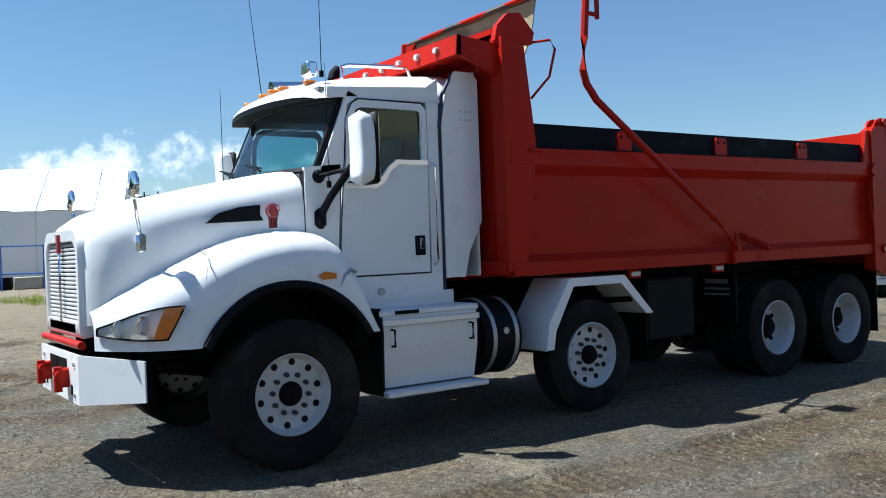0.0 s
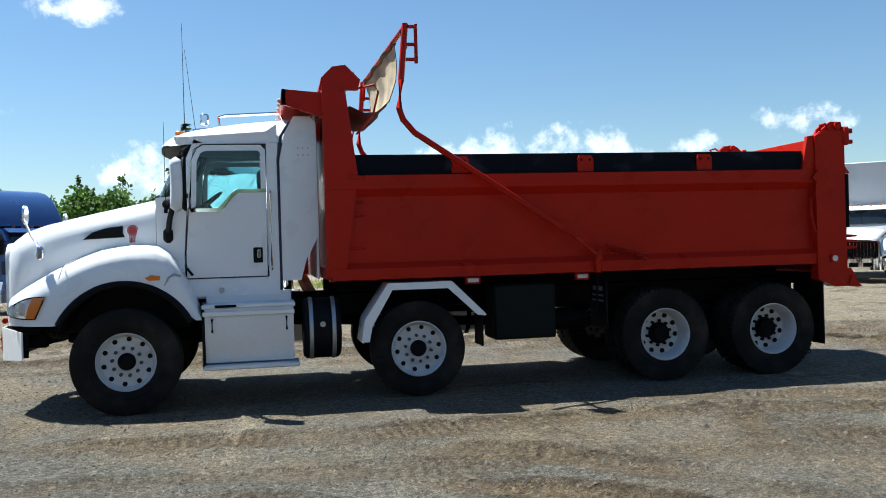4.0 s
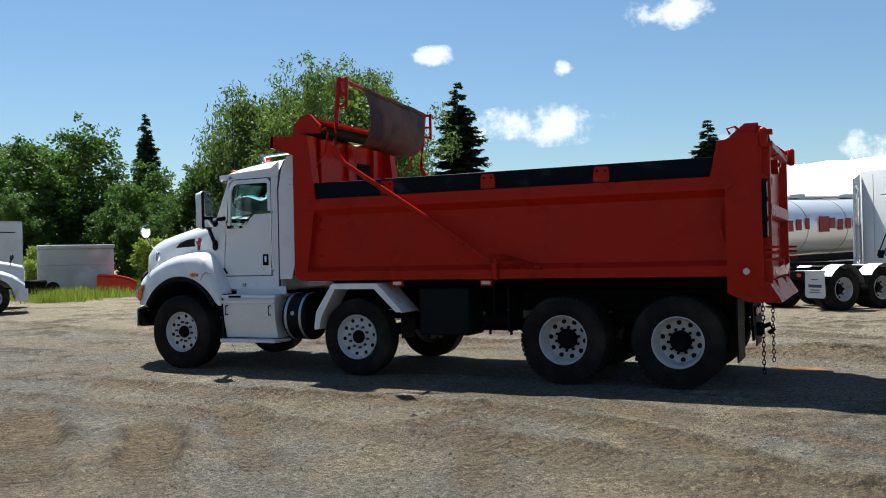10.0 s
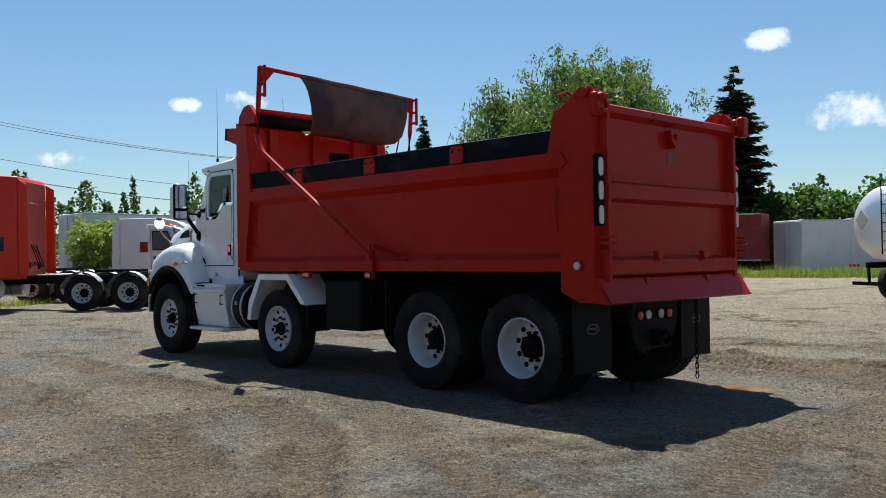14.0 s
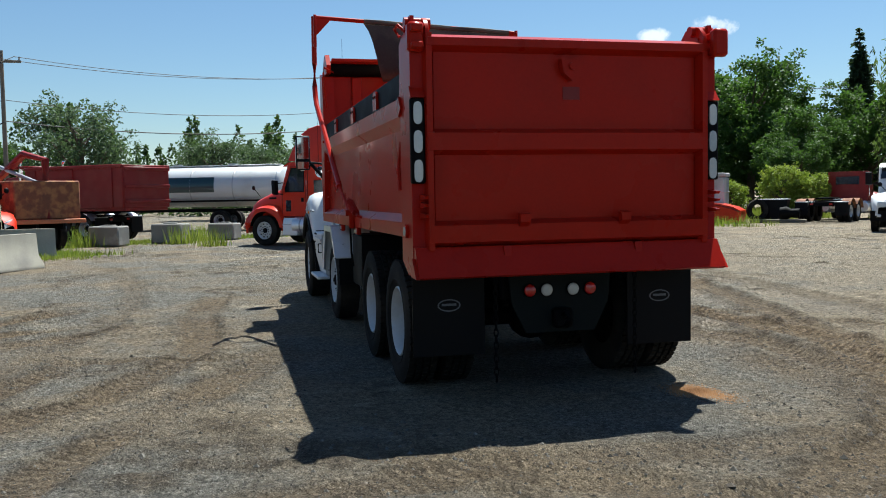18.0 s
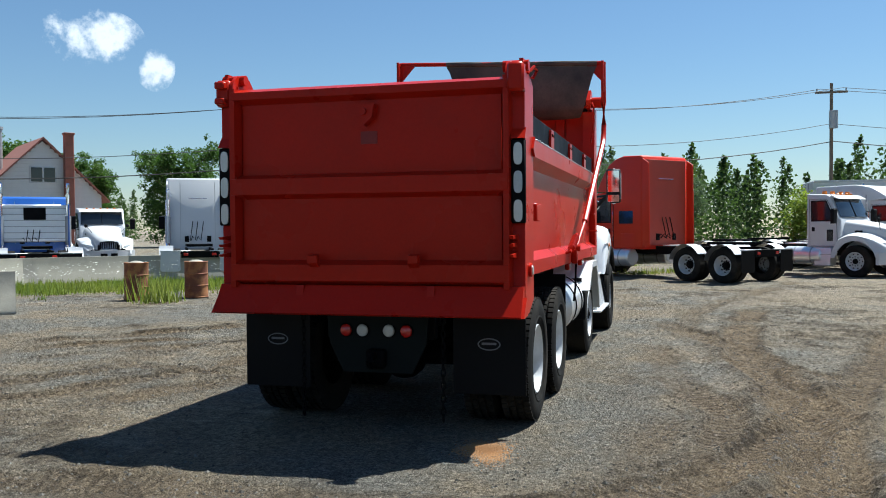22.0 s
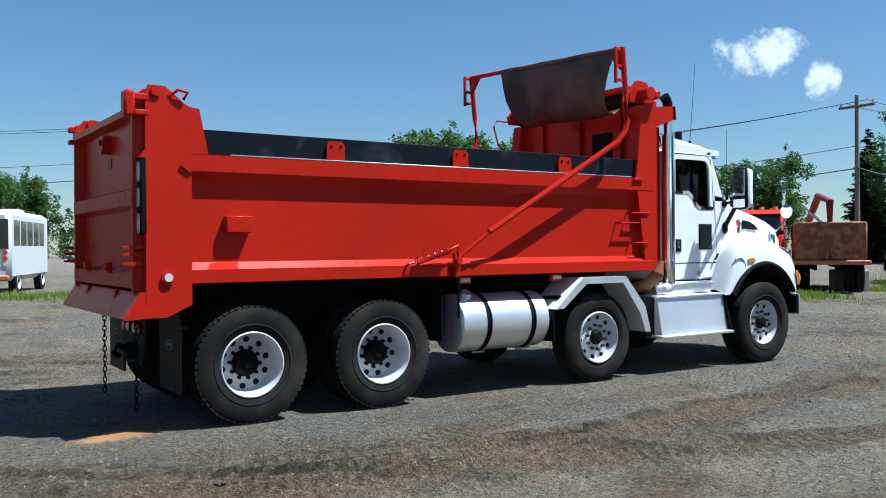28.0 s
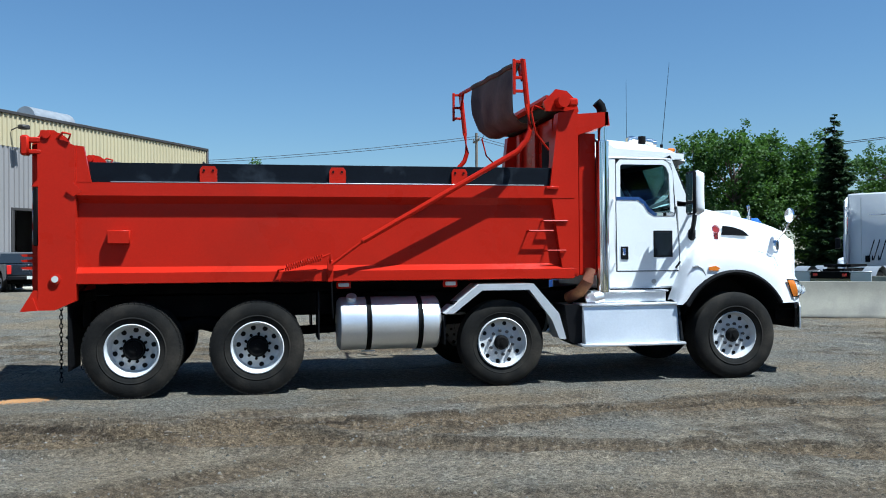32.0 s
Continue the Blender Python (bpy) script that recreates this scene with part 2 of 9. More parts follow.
TEAL = mat("dark_teal_paint", (0.008, 0.035, 0.042), 0.3, var=0.08, coat=0.4)
NAVY = mat("dark_navy_vacuum_tank", (0.012, 0.018, 0.05), 0.3, var=0.15, coat=0.4)
FABRIC = mat("white_membrane", (0.78, 0.79, 0.80), 0.6, var=0.05, scale=0.5, bump=0.1, bscale=1.5)
GREYSTONE = mat("grey_stained_panel", (0.36, 0.37, 0.36), 0.8, var=0.15, scale=0.8, col2=(0.55, 0.56, 0.55), mixscale=0.5)
CLADGREY = mat("grey_metal_cladding", (0.235, 0.22, 0.215), 0.5, var=0.05, scale=0.4)
CLADCREAM = mat("cream_metal_cladding", (0.43, 0.365, 0.225), 0.5, var=0.05, scale=0.4)
FRAMEBROWN = mat("dark_brown_trim", (0.035, 0.03, 0.028), 0.6, var=0.1)
DOORGREY = mat("dark_grey_door_paint", (0.10, 0.10, 0.105), 0.55, var=0.1)
AWNING = mat("faded_tan_awning", (0.17, 0.14, 0.10), 0.85, var=0.12)
BLUEGREY = mat("blue_grey_sheet_metal", (0.12, 0.18, 0.26), 0.5, var=0.1, scale=0.6)
SIDING = mat("white_house_siding", (0.68, 0.68, 0.66), 0.6, var=0.06)
ROOFRED = mat("red_roof_shingle", (0.30, 0.12, 0.09), 0.8, var=0.2, bump=0.3, bscale=20)
BRICKRED = mat("chimney_brick", (0.28, 0.10, 0.07), 0.85, var=0.25, bump=0.3, bscale=25)
WOODPOLE = mat("grey_utility_pole_wood", (0.17, 0.14, 0.11), 0.9, var=0.2, bump=0.3, bscale=30)
WIRE = mat("power_line", (0.03, 0.03, 0.03), 0.7, var=0.1)
BARK = mat("tree_bark", (0.10, 0.075, 0.055), 0.95, var=0.3, scale=4, bump=0.5, bscale=20)
DEADWOOD = mat("bare_grey_branches", (0.13, 0.11, 0.10), 0.95, var=0.2)
YELLOWISH = mat("orange_boom_paint", (0.42, 0.13, 0.05), 0.5, var=0.2)
SANDSPOT = mat("rust_orange_sand", (0.30, 0.155, 0.06), 0.95, var=0.25, fine=80)


def leafmat(name, c1, c2, per=0.2):
    m = mat(name, c1, 0.6, var=0.22, scale=0.6, fine=3.0, island=per, col2=c2, mixscale=0.35, lo=0.42, hi=0.62, spec=0.25)
    n, k = m.node_tree.nodes, m.node_tree.links
    b = n["Principled BSDF"]
    tr = n.new("ShaderNodeBsdfTranslucent")
    tr.inputs[0].default_value = (c2[0] * 1.4, c2[1] * 1.6, c2[2], 1)
    mx = n.new("ShaderNodeMixShader")
    mx.inputs[0].default_value = 0.3
    k.new(b.outputs[0], mx.inputs[1])
    k.new(tr.outputs[0], mx.inputs[2])
    k.new(mx.outputs[0], n["Material Output"].inputs[0])
    return m


LEAF = leafmat("broad_leaves", (0.030, 0.066, 0.014), (0.070, 0.125, 0.026))
WILLOW = leafmat("willow_leaves", (0.030, 0.065, 0.016), (0.12, 0.165, 0.045))
SPRUCE = leafmat("spruce_needles", (0.024, 0.048, 0.022), (0.048, 0.076, 0.034))
FARLEAF = leafmat("far_mixed_leaves", (0.030, 0.058, 0.020), (0.068, 0.105, 0.032), per=0.35)
SILVER = leafmat("silvery_leaves", (0.045, 0.075, 0.04), (0.09, 0.125, 0.07))
YELLOWLEAF = leafmat("yellow_green_leaves", (0.16, 0.22, 0.03), (0.24, 0.28, 0.05))
GRASS = leafmat("roadside_grass", (0.10, 0.17, 0.022), (0.22, 0.24, 0.05))
DAISY = mat("white_flower_heads", (0.8, 0.8, 0.72), 0.7, var=0.1)


def ground_material():
    m = bpy.data.materials.new("gravel_and_packed_dirt")
    m.use_nodes = True
    n, k = m.node_tree.nodes, m.node_tree.links
    b = n["Principled BSDF"]
    tc = n.new("ShaderNodeTexCoord")
    def nz(s, d=6.0, rough=0.6, stretch=None, turn=0.0):
        t = n.new("ShaderNodeTexNoise")
        t.inputs["Scale"].default_value, t.inputs["Detail"].default_value, t.inputs["Roughness"].default_value = s, d, rough
        src = tc.outputs["Object"]
        if stretch:
            mp = n.new("ShaderNodeMapping")
            mp.inputs["Scale"].default_value = stretch
            mp.inputs["Rotation"].default_value = (0, 0, turn)
            k.new(src, mp.inputs["Vector"])
            src = mp.outputs[0]
        k.new(src, t.inputs["Vector"])
        return t.outputs["Fac"]
    def mix(fac, a, c):
        x = n.new("ShaderNodeMixRGB")
        k.new(fac, x.inputs[0])
        for i, v in ((1, a), (2, c)):
            if isinstance(v, tuple):
                x.inputs[i].default_value = (*v, 1)
            else:
                k.new(v, x.inputs[i])
        return x.outputs[0]
    def step(v, lo, hi):
        r = n.new("ShaderNodeMapRange")
        r.inputs["From Min"].default_value, r.inputs["From Max"].default_value = lo, hi
        k.new(v, r.inputs["Value"])
        return r.outputs[0]
    gravel = mix(step(nz(20, 10, 0.82), 0.34, 0.68), (0.080, 0.077, 0.068), (0.50, 0.475, 0.41))
    dirt = mix(step(nz(13, 10, 0.8), 0.32, 0.70), (0.16, 0.128, 0.086), (0.57, 0.47, 0.335))
    c = mix(step(nz(0.34, 8, 0.68), 0.44, 0.58), gravel, dirt)
    c = mix(step(nz(0.8, 8, 0.7, (0.35, 1.6, 1), 0.5), 0.60, 0.72), c, (0.12, 0.10, 0.078))
    c = mix(step(nz(0.7, 8, 0.7, (1.7, 0.3, 1), 0.2), 0.58, 0.72), c, (0.58, 0.51, 0.38))
    c = mix(step(nz(5, 9, 0.75), 0.59, 0.71), c, (0.085, 0.068, 0.049))
    c = mix(step(nz(1.7, 9, 0.72), 0.57, 0.74), c, (0.16, 0.13, 0.093))
    # paler tan tone mixed over the gravel on the +y side of the yard
    part_xyz = n.new("ShaderNodeSeparateXYZ")
    k.new(tc.outputs["Object"], part_xyz.inputs[0])
    edge_ = n.new("ShaderNodeMath")
    edge_.operation = "MULTIPLY_ADD"
    k.new(nz(0.45, 7, 0.65), edge_.inputs[0])
    edge_.inputs[1].default_value = 14.0
    k.new(part_xyz.outputs["Y"], edge_.inputs[2])
    pale_tan = mix(step(nz(10, 10, 0.8), 0.32, 0.70), (0.25, 0.205, 0.145), (0.72, 0.61, 0.45))
    cover = n.new("ShaderNodeMath")
    cover.operation = "MULTIPLY"
    k.new(step(edge_.outputs[0], 9.0, 13.5), cover.inputs[0])
    k.new(step(nz(1.1, 8, 0.7), 0.30, 0.62), cover.inputs[1])
    c = mix(cover.outputs[0], c, pale_tan)
    worn = n.new("ShaderNodeAttribute")
    worn.attribute_name = "churn"
    soil = mix(step(nz(9, 9, 0.8), 0.40, 0.62), (0.055, 0.042, 0.028), (0.26, 0.205, 0.14))
    c = mix(worn.outputs["Fac"], c, soil)
    # tread blocks pressed into the tracks
    def attr(nm):
        a_ = n.new("ShaderNodeAttribute")
        a_.attribute_name = nm
        return a_.outputs["Fac"]
    def calc(op, a_, b_):
        q_ = n.new("ShaderNodeMath")
        q_.operation = op
        for i_, v_ in enumerate((a_, b_)):
            if isinstance(v_, (int, float)):
                q_.inputs[i_].default_value = v_
            else:
                k.new(v_, q_.inputs[i_])
        return q_.outputs[0]
    wave = calc("SINE", calc("ADD", calc("MULTIPLY", attr("tread_u"), 58.0), calc("MULTIPLY", attr("tread_w"), 9.0)), 0.0)
    lug = calc("MULTIPLY", step(calc("ADD", wave, calc("MULTIPLY", calc("SUBTRACT", nz(6, 7, 0.75), 0.5), 9.0)), 0.0, 0.9), step(attr("tread"), 0.05, 0.45))
    lug = calc("MULTIPLY", lug, step(nz(0.9, 5, 0.6), 0.40, 0.56))
    brown = mix(step(attr("tread"), 0.05, 0.8), c, mix(step(nz(12, 8, 0.8), 0.36, 0.66), (0.15, 0.108, 0.064), (0.44, 0.335, 0.215)))
    c = mix(calc("MULTIPLY", lug, 0.6), brown, (0.085, 0.064, 0.042))
    speck = n.new("ShaderNodeTexVoronoi")
    speck.inputs["Scale"].default_value = 22
    k.new(tc.outputs["Object"], speck.inputs["Vector"])
    c = mix(step(speck.outputs["Distance"], 0.15, 0.06), c, (0.46, 0.42, 0.345))
    shade = None
    for size, low in ((34, 0.72), (95, 0.58)):
        peb = n.new("ShaderNodeTexVoronoi")
        peb.inputs["Scale"].default_value = size
        k.new(tc.outputs["Object"], peb.inputs["Vector"])
        sep = n.new("ShaderNodeSeparateColor")
        k.new(peb.outputs["Color"], sep.inputs[0])
        tone = n.new("ShaderNodeMapRange")
        tone.inputs["To Min"].default_value, tone.inputs["To Max"].default_value = low, 2 - low
        k.new(sep.outputs[0], tone.inputs["Value"])
        if shade is None:
            shade = tone.outputs[0]
        else:
            both = n.new("ShaderNodeMath")
            both.operation = "MULTIPLY"
            k.new(shade, both.inputs[0])
            k.new(tone.outputs[0], both.inputs[1])
            shade = both.outputs[0]
    grit = n.new("ShaderNodeVectorMath")
    grit.operation = "SCALE"
    dim = n.new("ShaderNodeVectorMath")
    dim.operation = "MULTIPLY"
    dim.inputs[1].default_value = (0.705, 0.69, 0.665)
    k.new(c, dim.inputs[0])
    k.new(dim.outputs[0], grit.inputs[0])
    k.new(shade, grit.inputs["Scale"])
    k.new(grit.outputs[0], b.inputs["Base Color"])
    b.inputs["Roughness"].default_value = 0.95
    b.inputs["Specular IOR Level"].default_value = 0.2
    bp = n.new("ShaderNodeBump")
    bp.inputs["Strength"].default_value, bp.inputs["Distance"].default_value = 1.0, 0.13
    s = n.new("ShaderNodeMath")
    s.operation = "ADD"
    k.new(nz(22, 9, 0.75), s.inputs[0])
    k.new(nz(5, 8, 0.7), s.inputs[1])
    k.new(calc("SUBTRACT", s.outputs[0], calc("MULTIPLY", lug, 0.22)), bp.inputs["Height"])
    k.new(bp.outputs[0], b.inputs["Normal"])
    return m


GROUND = ground_material()


# ---- mesh helpers ----
class Shape:
    """Collects vertices and faces of one mesh."""

    def __init__(self):
        self.v, self.f = [], []

    def add(self, vs, fs):
        o = len(self.v)
        self.v += [tuple(p) for p in vs]
        self.f += [tuple(i + o for i in f) for f in fs]
        return self

    def box(self, c, s, bev=0.0, rot=None):
        hx, hy, hz = (a / 2 for a in s)
        b = min(bev, hx * 0.9, hy * 0.9, hz * 0.9)
        if b <= 0:
            vs = [(x, y, z) for x in (-hx, hx) for y in (-hy, hy) for z in (-hz, hz)]
            fs = [(0, 1, 3, 2), (4, 6, 7, 5), (0, 4, 5, 1), (2, 3, 7, 6), (0, 2, 6, 4), (1, 5, 7, 3)]
        else:
            vs, idx = [], {}
            for sx in (-1, 1):
                for sy in (-1, 1):
                    for sz in (-1, 1):
                        for ax in range(3):
                            p = [sx * (hx - b), sy * (hy - b), sz * (hz - b)]
                            p[ax] = (sx * hx, sy * hy, sz * hz)[ax]
                            idx[sx, sy, sz, ax] = len(vs)
                            vs.append(tuple(p))
            fs = []
            for ax in range(3):
                o1, o2 = [a for a in range(3) if a != ax]
                for sg in (-1, 1):
                    q = []
                    for a, c2 in ((-1, -1), (1, -1), (1, 1), (-1, 1)):
                        k3 = [0, 0, 0]
                        k3[ax], k3[o1], k3[o2] = sg, a, c2
                        q.append(idx[k3[0], k3[1], k3[2], ax])
                    fs.append(tuple(q))
            for o1 in range(3):
                for o2 in range(o1 + 1, 3):
                    ax = 3 - o1 - o2
                    for a in (-1, 1):
                        for c2 in (-1, 1):
                            k1, k2 = [0, 0, 0], [0, 0, 0]
                            k1[o1], k1[o2], k1[ax] = a, c2, -1
                            k2[o1], k2[o2], k2[ax] = a, c2, 1
                            fs.append((idx[(*k1, o1)], idx[(*k2, o1)], idx[(*k2, o2)], idx[(*k1, o2)]))
            for sx in (-1, 1):
                for sy in (-1, 1):
                    for sz in (-1, 1):
                        fs.append(tuple(idx[sx, sy, sz, a] for a in range(3)))
        m = Matrix.Translation(c) @ (rot.to_4x4() if rot else Matrix())
        return self.add([m @ Vector(p) for p in vs], fs)

    def prism(self, poly, axis, a, b):
        """poly in the two other axes, in their order, extruded from a to b along axis."""
        def put(p, t):
            q = list(p)
            q.insert("xyz".index(axis), t)
            return tuple(q)
        n = len(poly)
        vs = [put(p, a) for p in poly] + [put(p, b) for p in poly]
        fs = [tuple(range(n)), tuple(range(2 * n - 1, n - 1, -1))]
        fs += [(i, n + i, n + (i + 1) % n, (i + 1) % n) for i in range(n)]
        return self.add(vs, fs)

    def cyl(self, p0, p1, r, n=16, r1=None, caps=True):
        p0, p1 = Vector(p0), Vector(p1)
        q = (p1 - p0).to_track_quat("Z", "Y")
        r1 = r if r1 is None else r1
        vs = []
        for c, rad in ((p0, r), (p1, r1)):
            for i in range(n):
                t = 2 * math.pi * i / n
                vs.append(c + q @ Vector((rad * math.cos(t), rad * math.sin(t), 0)))
        fs = [(i, (i + 1) % n, n + (i + 1) % n, n + i) for i in range(n)]
        if caps:
            fs += [tuple(range(n - 1, -1, -1)), tuple(range(n, 2 * n))]
        return self.add(vs, fs)

    def tube(self, pts, r, n=8):
        pts = [Vector(p) for p in pts]
        rings = []
        for i, p in enumerate(pts):
            d = (pts[min(i + 1, len(pts) - 1)] - pts[max(i - 1, 0)]).normalized()
            side = d.cross(Vector((0, 0, 1)))
            side = side.normalized() if side.length > 1e-3 else Vector((1, 0, 0))
            up = side.cross(d)
            rings.append([p + r * (math.cos(2 * math.pi * j / n) * side + math.sin(2 * math.pi * j / n) * up) for j in range(n)])
        vs = [p for ring in rings for p in ring]
        fs = [(i * n + j, i * n + (j + 1) % n, (i + 1) * n + (j + 1) % n, (i + 1) * n + j) for i in range(len(pts) - 1) for j in range(n)]
        fs += [tuple(range(n - 1, -1, -1)), tuple(range((len(pts) - 1) * n, len(pts) * n))]
        return self.add(vs, fs)

    def lathe(self, prof, n=32, centre=(0, 0, 0), axis="y", closed=False):
        """prof: (radius, place along the axis)."""
        vs = []
        for r, a in prof:
            for i in range(n):
                t = 2 * math.pi * i / n
                c, s = r * math.cos(t), r * math.sin(t)
                p = {"y": (c, a, s), "x": (a, c, s), "z": (c, s, a)}[axis]
                vs.append((p[0] + centre[0], p[1] + centre[1], p[2] + centre[2]))
        m = len(prof)
        fs = [(i * n + j, i * n + (j + 1) % n, ((i + 1) % m) * n + (j + 1) % n, ((i + 1) % m) * n + j) for i in range(m if closed else m - 1) for j in range(n)]
        if not closed:
            for i in (0, m - 1):
                if prof[i][0] > 1e-4:
                    continue
        return self.add(vs, fs)

    def grid(self, rows, loop=False):
        n = len(rows[0])
        vs = [p for r in rows for p in r]
        fs = [(i * n + j, i * n + (j + 1) % n, (i + 1) * n + (j + 1) % n, (i + 1) * n + j) for i in range(len(rows) - 1) for j in range(n if loop else n - 1)]
        return self.add(vs, fs)

    def ball(self, c, s, n=10):
        prof = [(max(1e-4, math.sin(math.pi * i / n)), -math.cos(math.pi * i / n)) for i in range(n + 1)]
        t = Shape().lathe(prof, 2 * n, axis="z")
        return self.add([(c[0] + p[0] * s[0], c[1] + p[1] * s[1], c[2] + p[2] * s[2]) for p in t.v], t.f)

    def plate(self, pts, d):
        """A flat polygon of points, given thickness along its normal."""
        p = [Vector(q) for q in pts]
        nrm = (p[1] - p[0]).cross(p[2] - p[0]).normalized() * d
        n = len(p)
        return self.add(p + [q + nrm for q in p], [tuple(range(n - 1, -1, -1)), tuple(range(n, 2 * n))] + [(i, (i + 1) % n, n + (i + 1) % n, n + i) for i in range(n)])

    def pillow(self, poly, half, inset, steps=3):
        """A side profile (x, z) run across from -half to half, drawn in towards both ends so that its edges are round."""
        cx, cz = sum(q[0] for q in poly) / len(poly), sum(q[1] for q in poly) / len(poly)
        lx, lz = max(abs(q[0] - cx) for q in poly), max(abs(q[1] - cz) for q in poly)
        ring = [(-half + inset * (1 - math.cos(a)), inset * (1 - math.sin(a))) for a in [math.pi / 2 * i / steps for i in range(steps + 1)]]
        ring = ring + [(-y, d) for y, d in reversed(ring)]
        rows_ = [[(cx + (x - cx) * (1 - d / lx), y, cz + (z - cz) * (1 - d / lz)) for x, z in poly] for y, d in ring]
        n = len(poly)
        o = len(self.v)
        self.grid(rows_, loop=True)
        self.f += [tuple(o + i for i in range(n)), tuple(o + (len(rows_) - 1) * n + i for i in range(n - 1, -1, -1))]
        return self

    def mirror(self):
        o = len(self.v)
        fs = [tuple(i + o for i in reversed(f)) for f in self.f]
        self.v += [(x, -y, z) for x, y, z in self.v]
        self.f += fs
        return self

    def flipped(self):
        s = Shape()
        s.v = [(x, -y, z) for x, y, z in self.v]
        s.f = [tuple(reversed(f)) for f in self.f]
        return s

    def mesh(self, name, smooth=38):
        me = bpy.data.meshes.new(name)
        me.from_pydata(self.v, [], self.f)
        bm = bmesh.new()
        bm.from_mesh(me)
        if len(self.f) < 6000:
            bmesh.ops.recalc_face_normals(bm, faces=bm.faces)
        bm.to_mesh(me)
        bm.free()
        if smooth:
            me.polygons.foreach_set("use_smooth", [True] * len(me.polygons))
            me.set_sharp_from_angle(angle=radians(smooth))
        me.update()
        return me


def thing(name, label, category, m=None, group="", kind=""):
    ob = tagged(new(name), label, category, group, kind)
    if m is not None:
        ob.matrix_basis = m
    return ob


def part(name, shape, material, parent, label="", smooth=38, at=None):
    """One mesh object under a thing or a part; its places are in the parent's frame."""
    me = shape if isinstance(shape, bpy.types.Mesh) else shape.mesh(name, smooth)
    if material and not me.materials:
        me.materials.append(material)
    ob = new(name, me)
    ob.parent = parent
    if at is not None:
        ob.matrix_basis = at
    if label:
        ob["label"] = label
    return ob


def solid(name, shape, material, label, category, kind="", group="", m=None, smooth=38):
    """A thing that is a single mesh."""
    me = shape if isinstance(shape, bpy.types.Mesh) else shape.mesh(name, smooth)
    if material and not me.materials:
        me.materials.append(material)
    ob = tagged(new(name, me), label, category, group, kind)
    if m is not None:
        ob.matrix_basis = m
    return ob


def curve_at(table, x):
    xs, ys = zip(*table)
    return float(np.interp(x, xs, ys))


# ---- wheels: meshes shared by all vehicles, outer face towards -y ----
def tyre_mesh(r, w, lugs, deep, n=56):
    s = Shape()
    h = w / 2
    rim = 0.292
    prof = [(rim, -h * 0.72), (rim + 0.03, -h * 0.86), (r - 0.13, -h), (r - 0.06, -h * 0.97), (r - 0.018, -h * 0.86), (r - deep, -h * 0.78), (r - deep, -h * 0.3), (r - deep, 0), (r - deep, h * 0.3), (r - deep, h * 0.78), (r - 0.018, h * 0.86), (r - 0.06, h * 0.97), (r - 0.13, h), (rim + 0.03, h * 0.86), (rim, h * 0.72)]
    s.lathe(prof, n)
    s.lathe([(rim + 0.06, -h * 0.935), (rim + 0.072, -h * 0.985), (rim + 0.084, -h * 0.95)], n)
    for i in range(lugs):
        t = 2 * math.pi * i / lugs
        rot = Matrix.Rotation(-t, 3, "Y")
        arc = 2 * math.pi * r / lugs
        rows = ((-0.68, 0.34, 0.0), (-0.22, 0.26, 0.5), (0.22, 0.26, 0.0), (0.68, 0.34, 0.5)) if deep > 0.012 else ((-0.66, 0.36, 0.0), (0.0, 0.4, 0.3), (0.66, 0.36, 0.0))
        for a, wd, off in rows:
            rr = Matrix.Rotation(-t - off * arc / r, 3, "Y")
            s.box(rr @ Vector((r - deep / 2, a * h, 0)), (deep, wd * h * (1.0 if deep > 0.012 else 1.4), arc * (0.74 if deep > 0.012 else 0.9)), 0.0, rr)
    return s.mesh("tyre", 32)


def rim_steer_mesh():
    """Flat-faced disc wheel with ten hand holes."""
    s = Shape()
    s.lathe([(0.300, 0.10), (0.302, -0.135), (0.292, -0.142), (0.283, -0.128), (0.272, -0.085), (0.255, -0.062), (0.205, -0.055), (0.15, -0.066), (0.10, -0.07), (0.0001, -0.07)], 48)
    return s.mesh("rim")


def rim_dual_mesh():
    """Deep dish of an outer dual wheel."""
    s = Shape()
    s.lathe([(0.300, 0.12), (0.302, -0.115), (0.292, -0.122), (0.283, -0.11), (0.272, -0.05), (0.262, 0.06), (0.245, 0.092), (0.20, 0.105), (0.15, 0.10), (0.12, 0.085), (0.0001, 0.085)], 48)
    return s.mesh("rim")


def holes_mesh(ring, face, r, n=10, only=None):
    s = Shape()
    for i in range(n) if only is None else (only,):
        t = 2 * math.pi * i / n
        c = (ring * math.cos(t), face, ring * math.sin(t))
        s.cyl((c[0], face + 0.004, c[2]), (c[0], face - 0.004, c[2]), r, 10)
    return s.mesh("hand_hole")


def nuts_mesh(ring, face, n=10, only=None):
    s = Shape()
    for i in range(n) if only is None else (only,):
        t = 2 * math.pi * (i + 0.5) / n
        s.cyl((ring * math.cos(t), face + 0.01, ring * math.sin(t)), (ring * math.cos(t), face - 0.035, ring * math.sin(t)), 0.019, 6)
        s.cyl((ring * math.cos(t), face - 0.035, ring * math.sin(t)), (ring * math.cos(t), face - 0.05, ring * math.sin(t)), 0.009, 6)
    return s.mesh("wheel_nut")


def hub_mesh(face, r, l):
    s = Shape()
    s.lathe([(r * 1.15, face + 0.02), (r * 1.15, face - 0.02), (r, face - 0.03), (r * 0.97, face - l + 0.02), (r * 0.8, face - l), (0.0001, face - l)], 24)
    s.cyl((0, face - l, 0), (0, face - l - 0.015, 0), r * 0.35, 12)
    return s.mesh("hub")


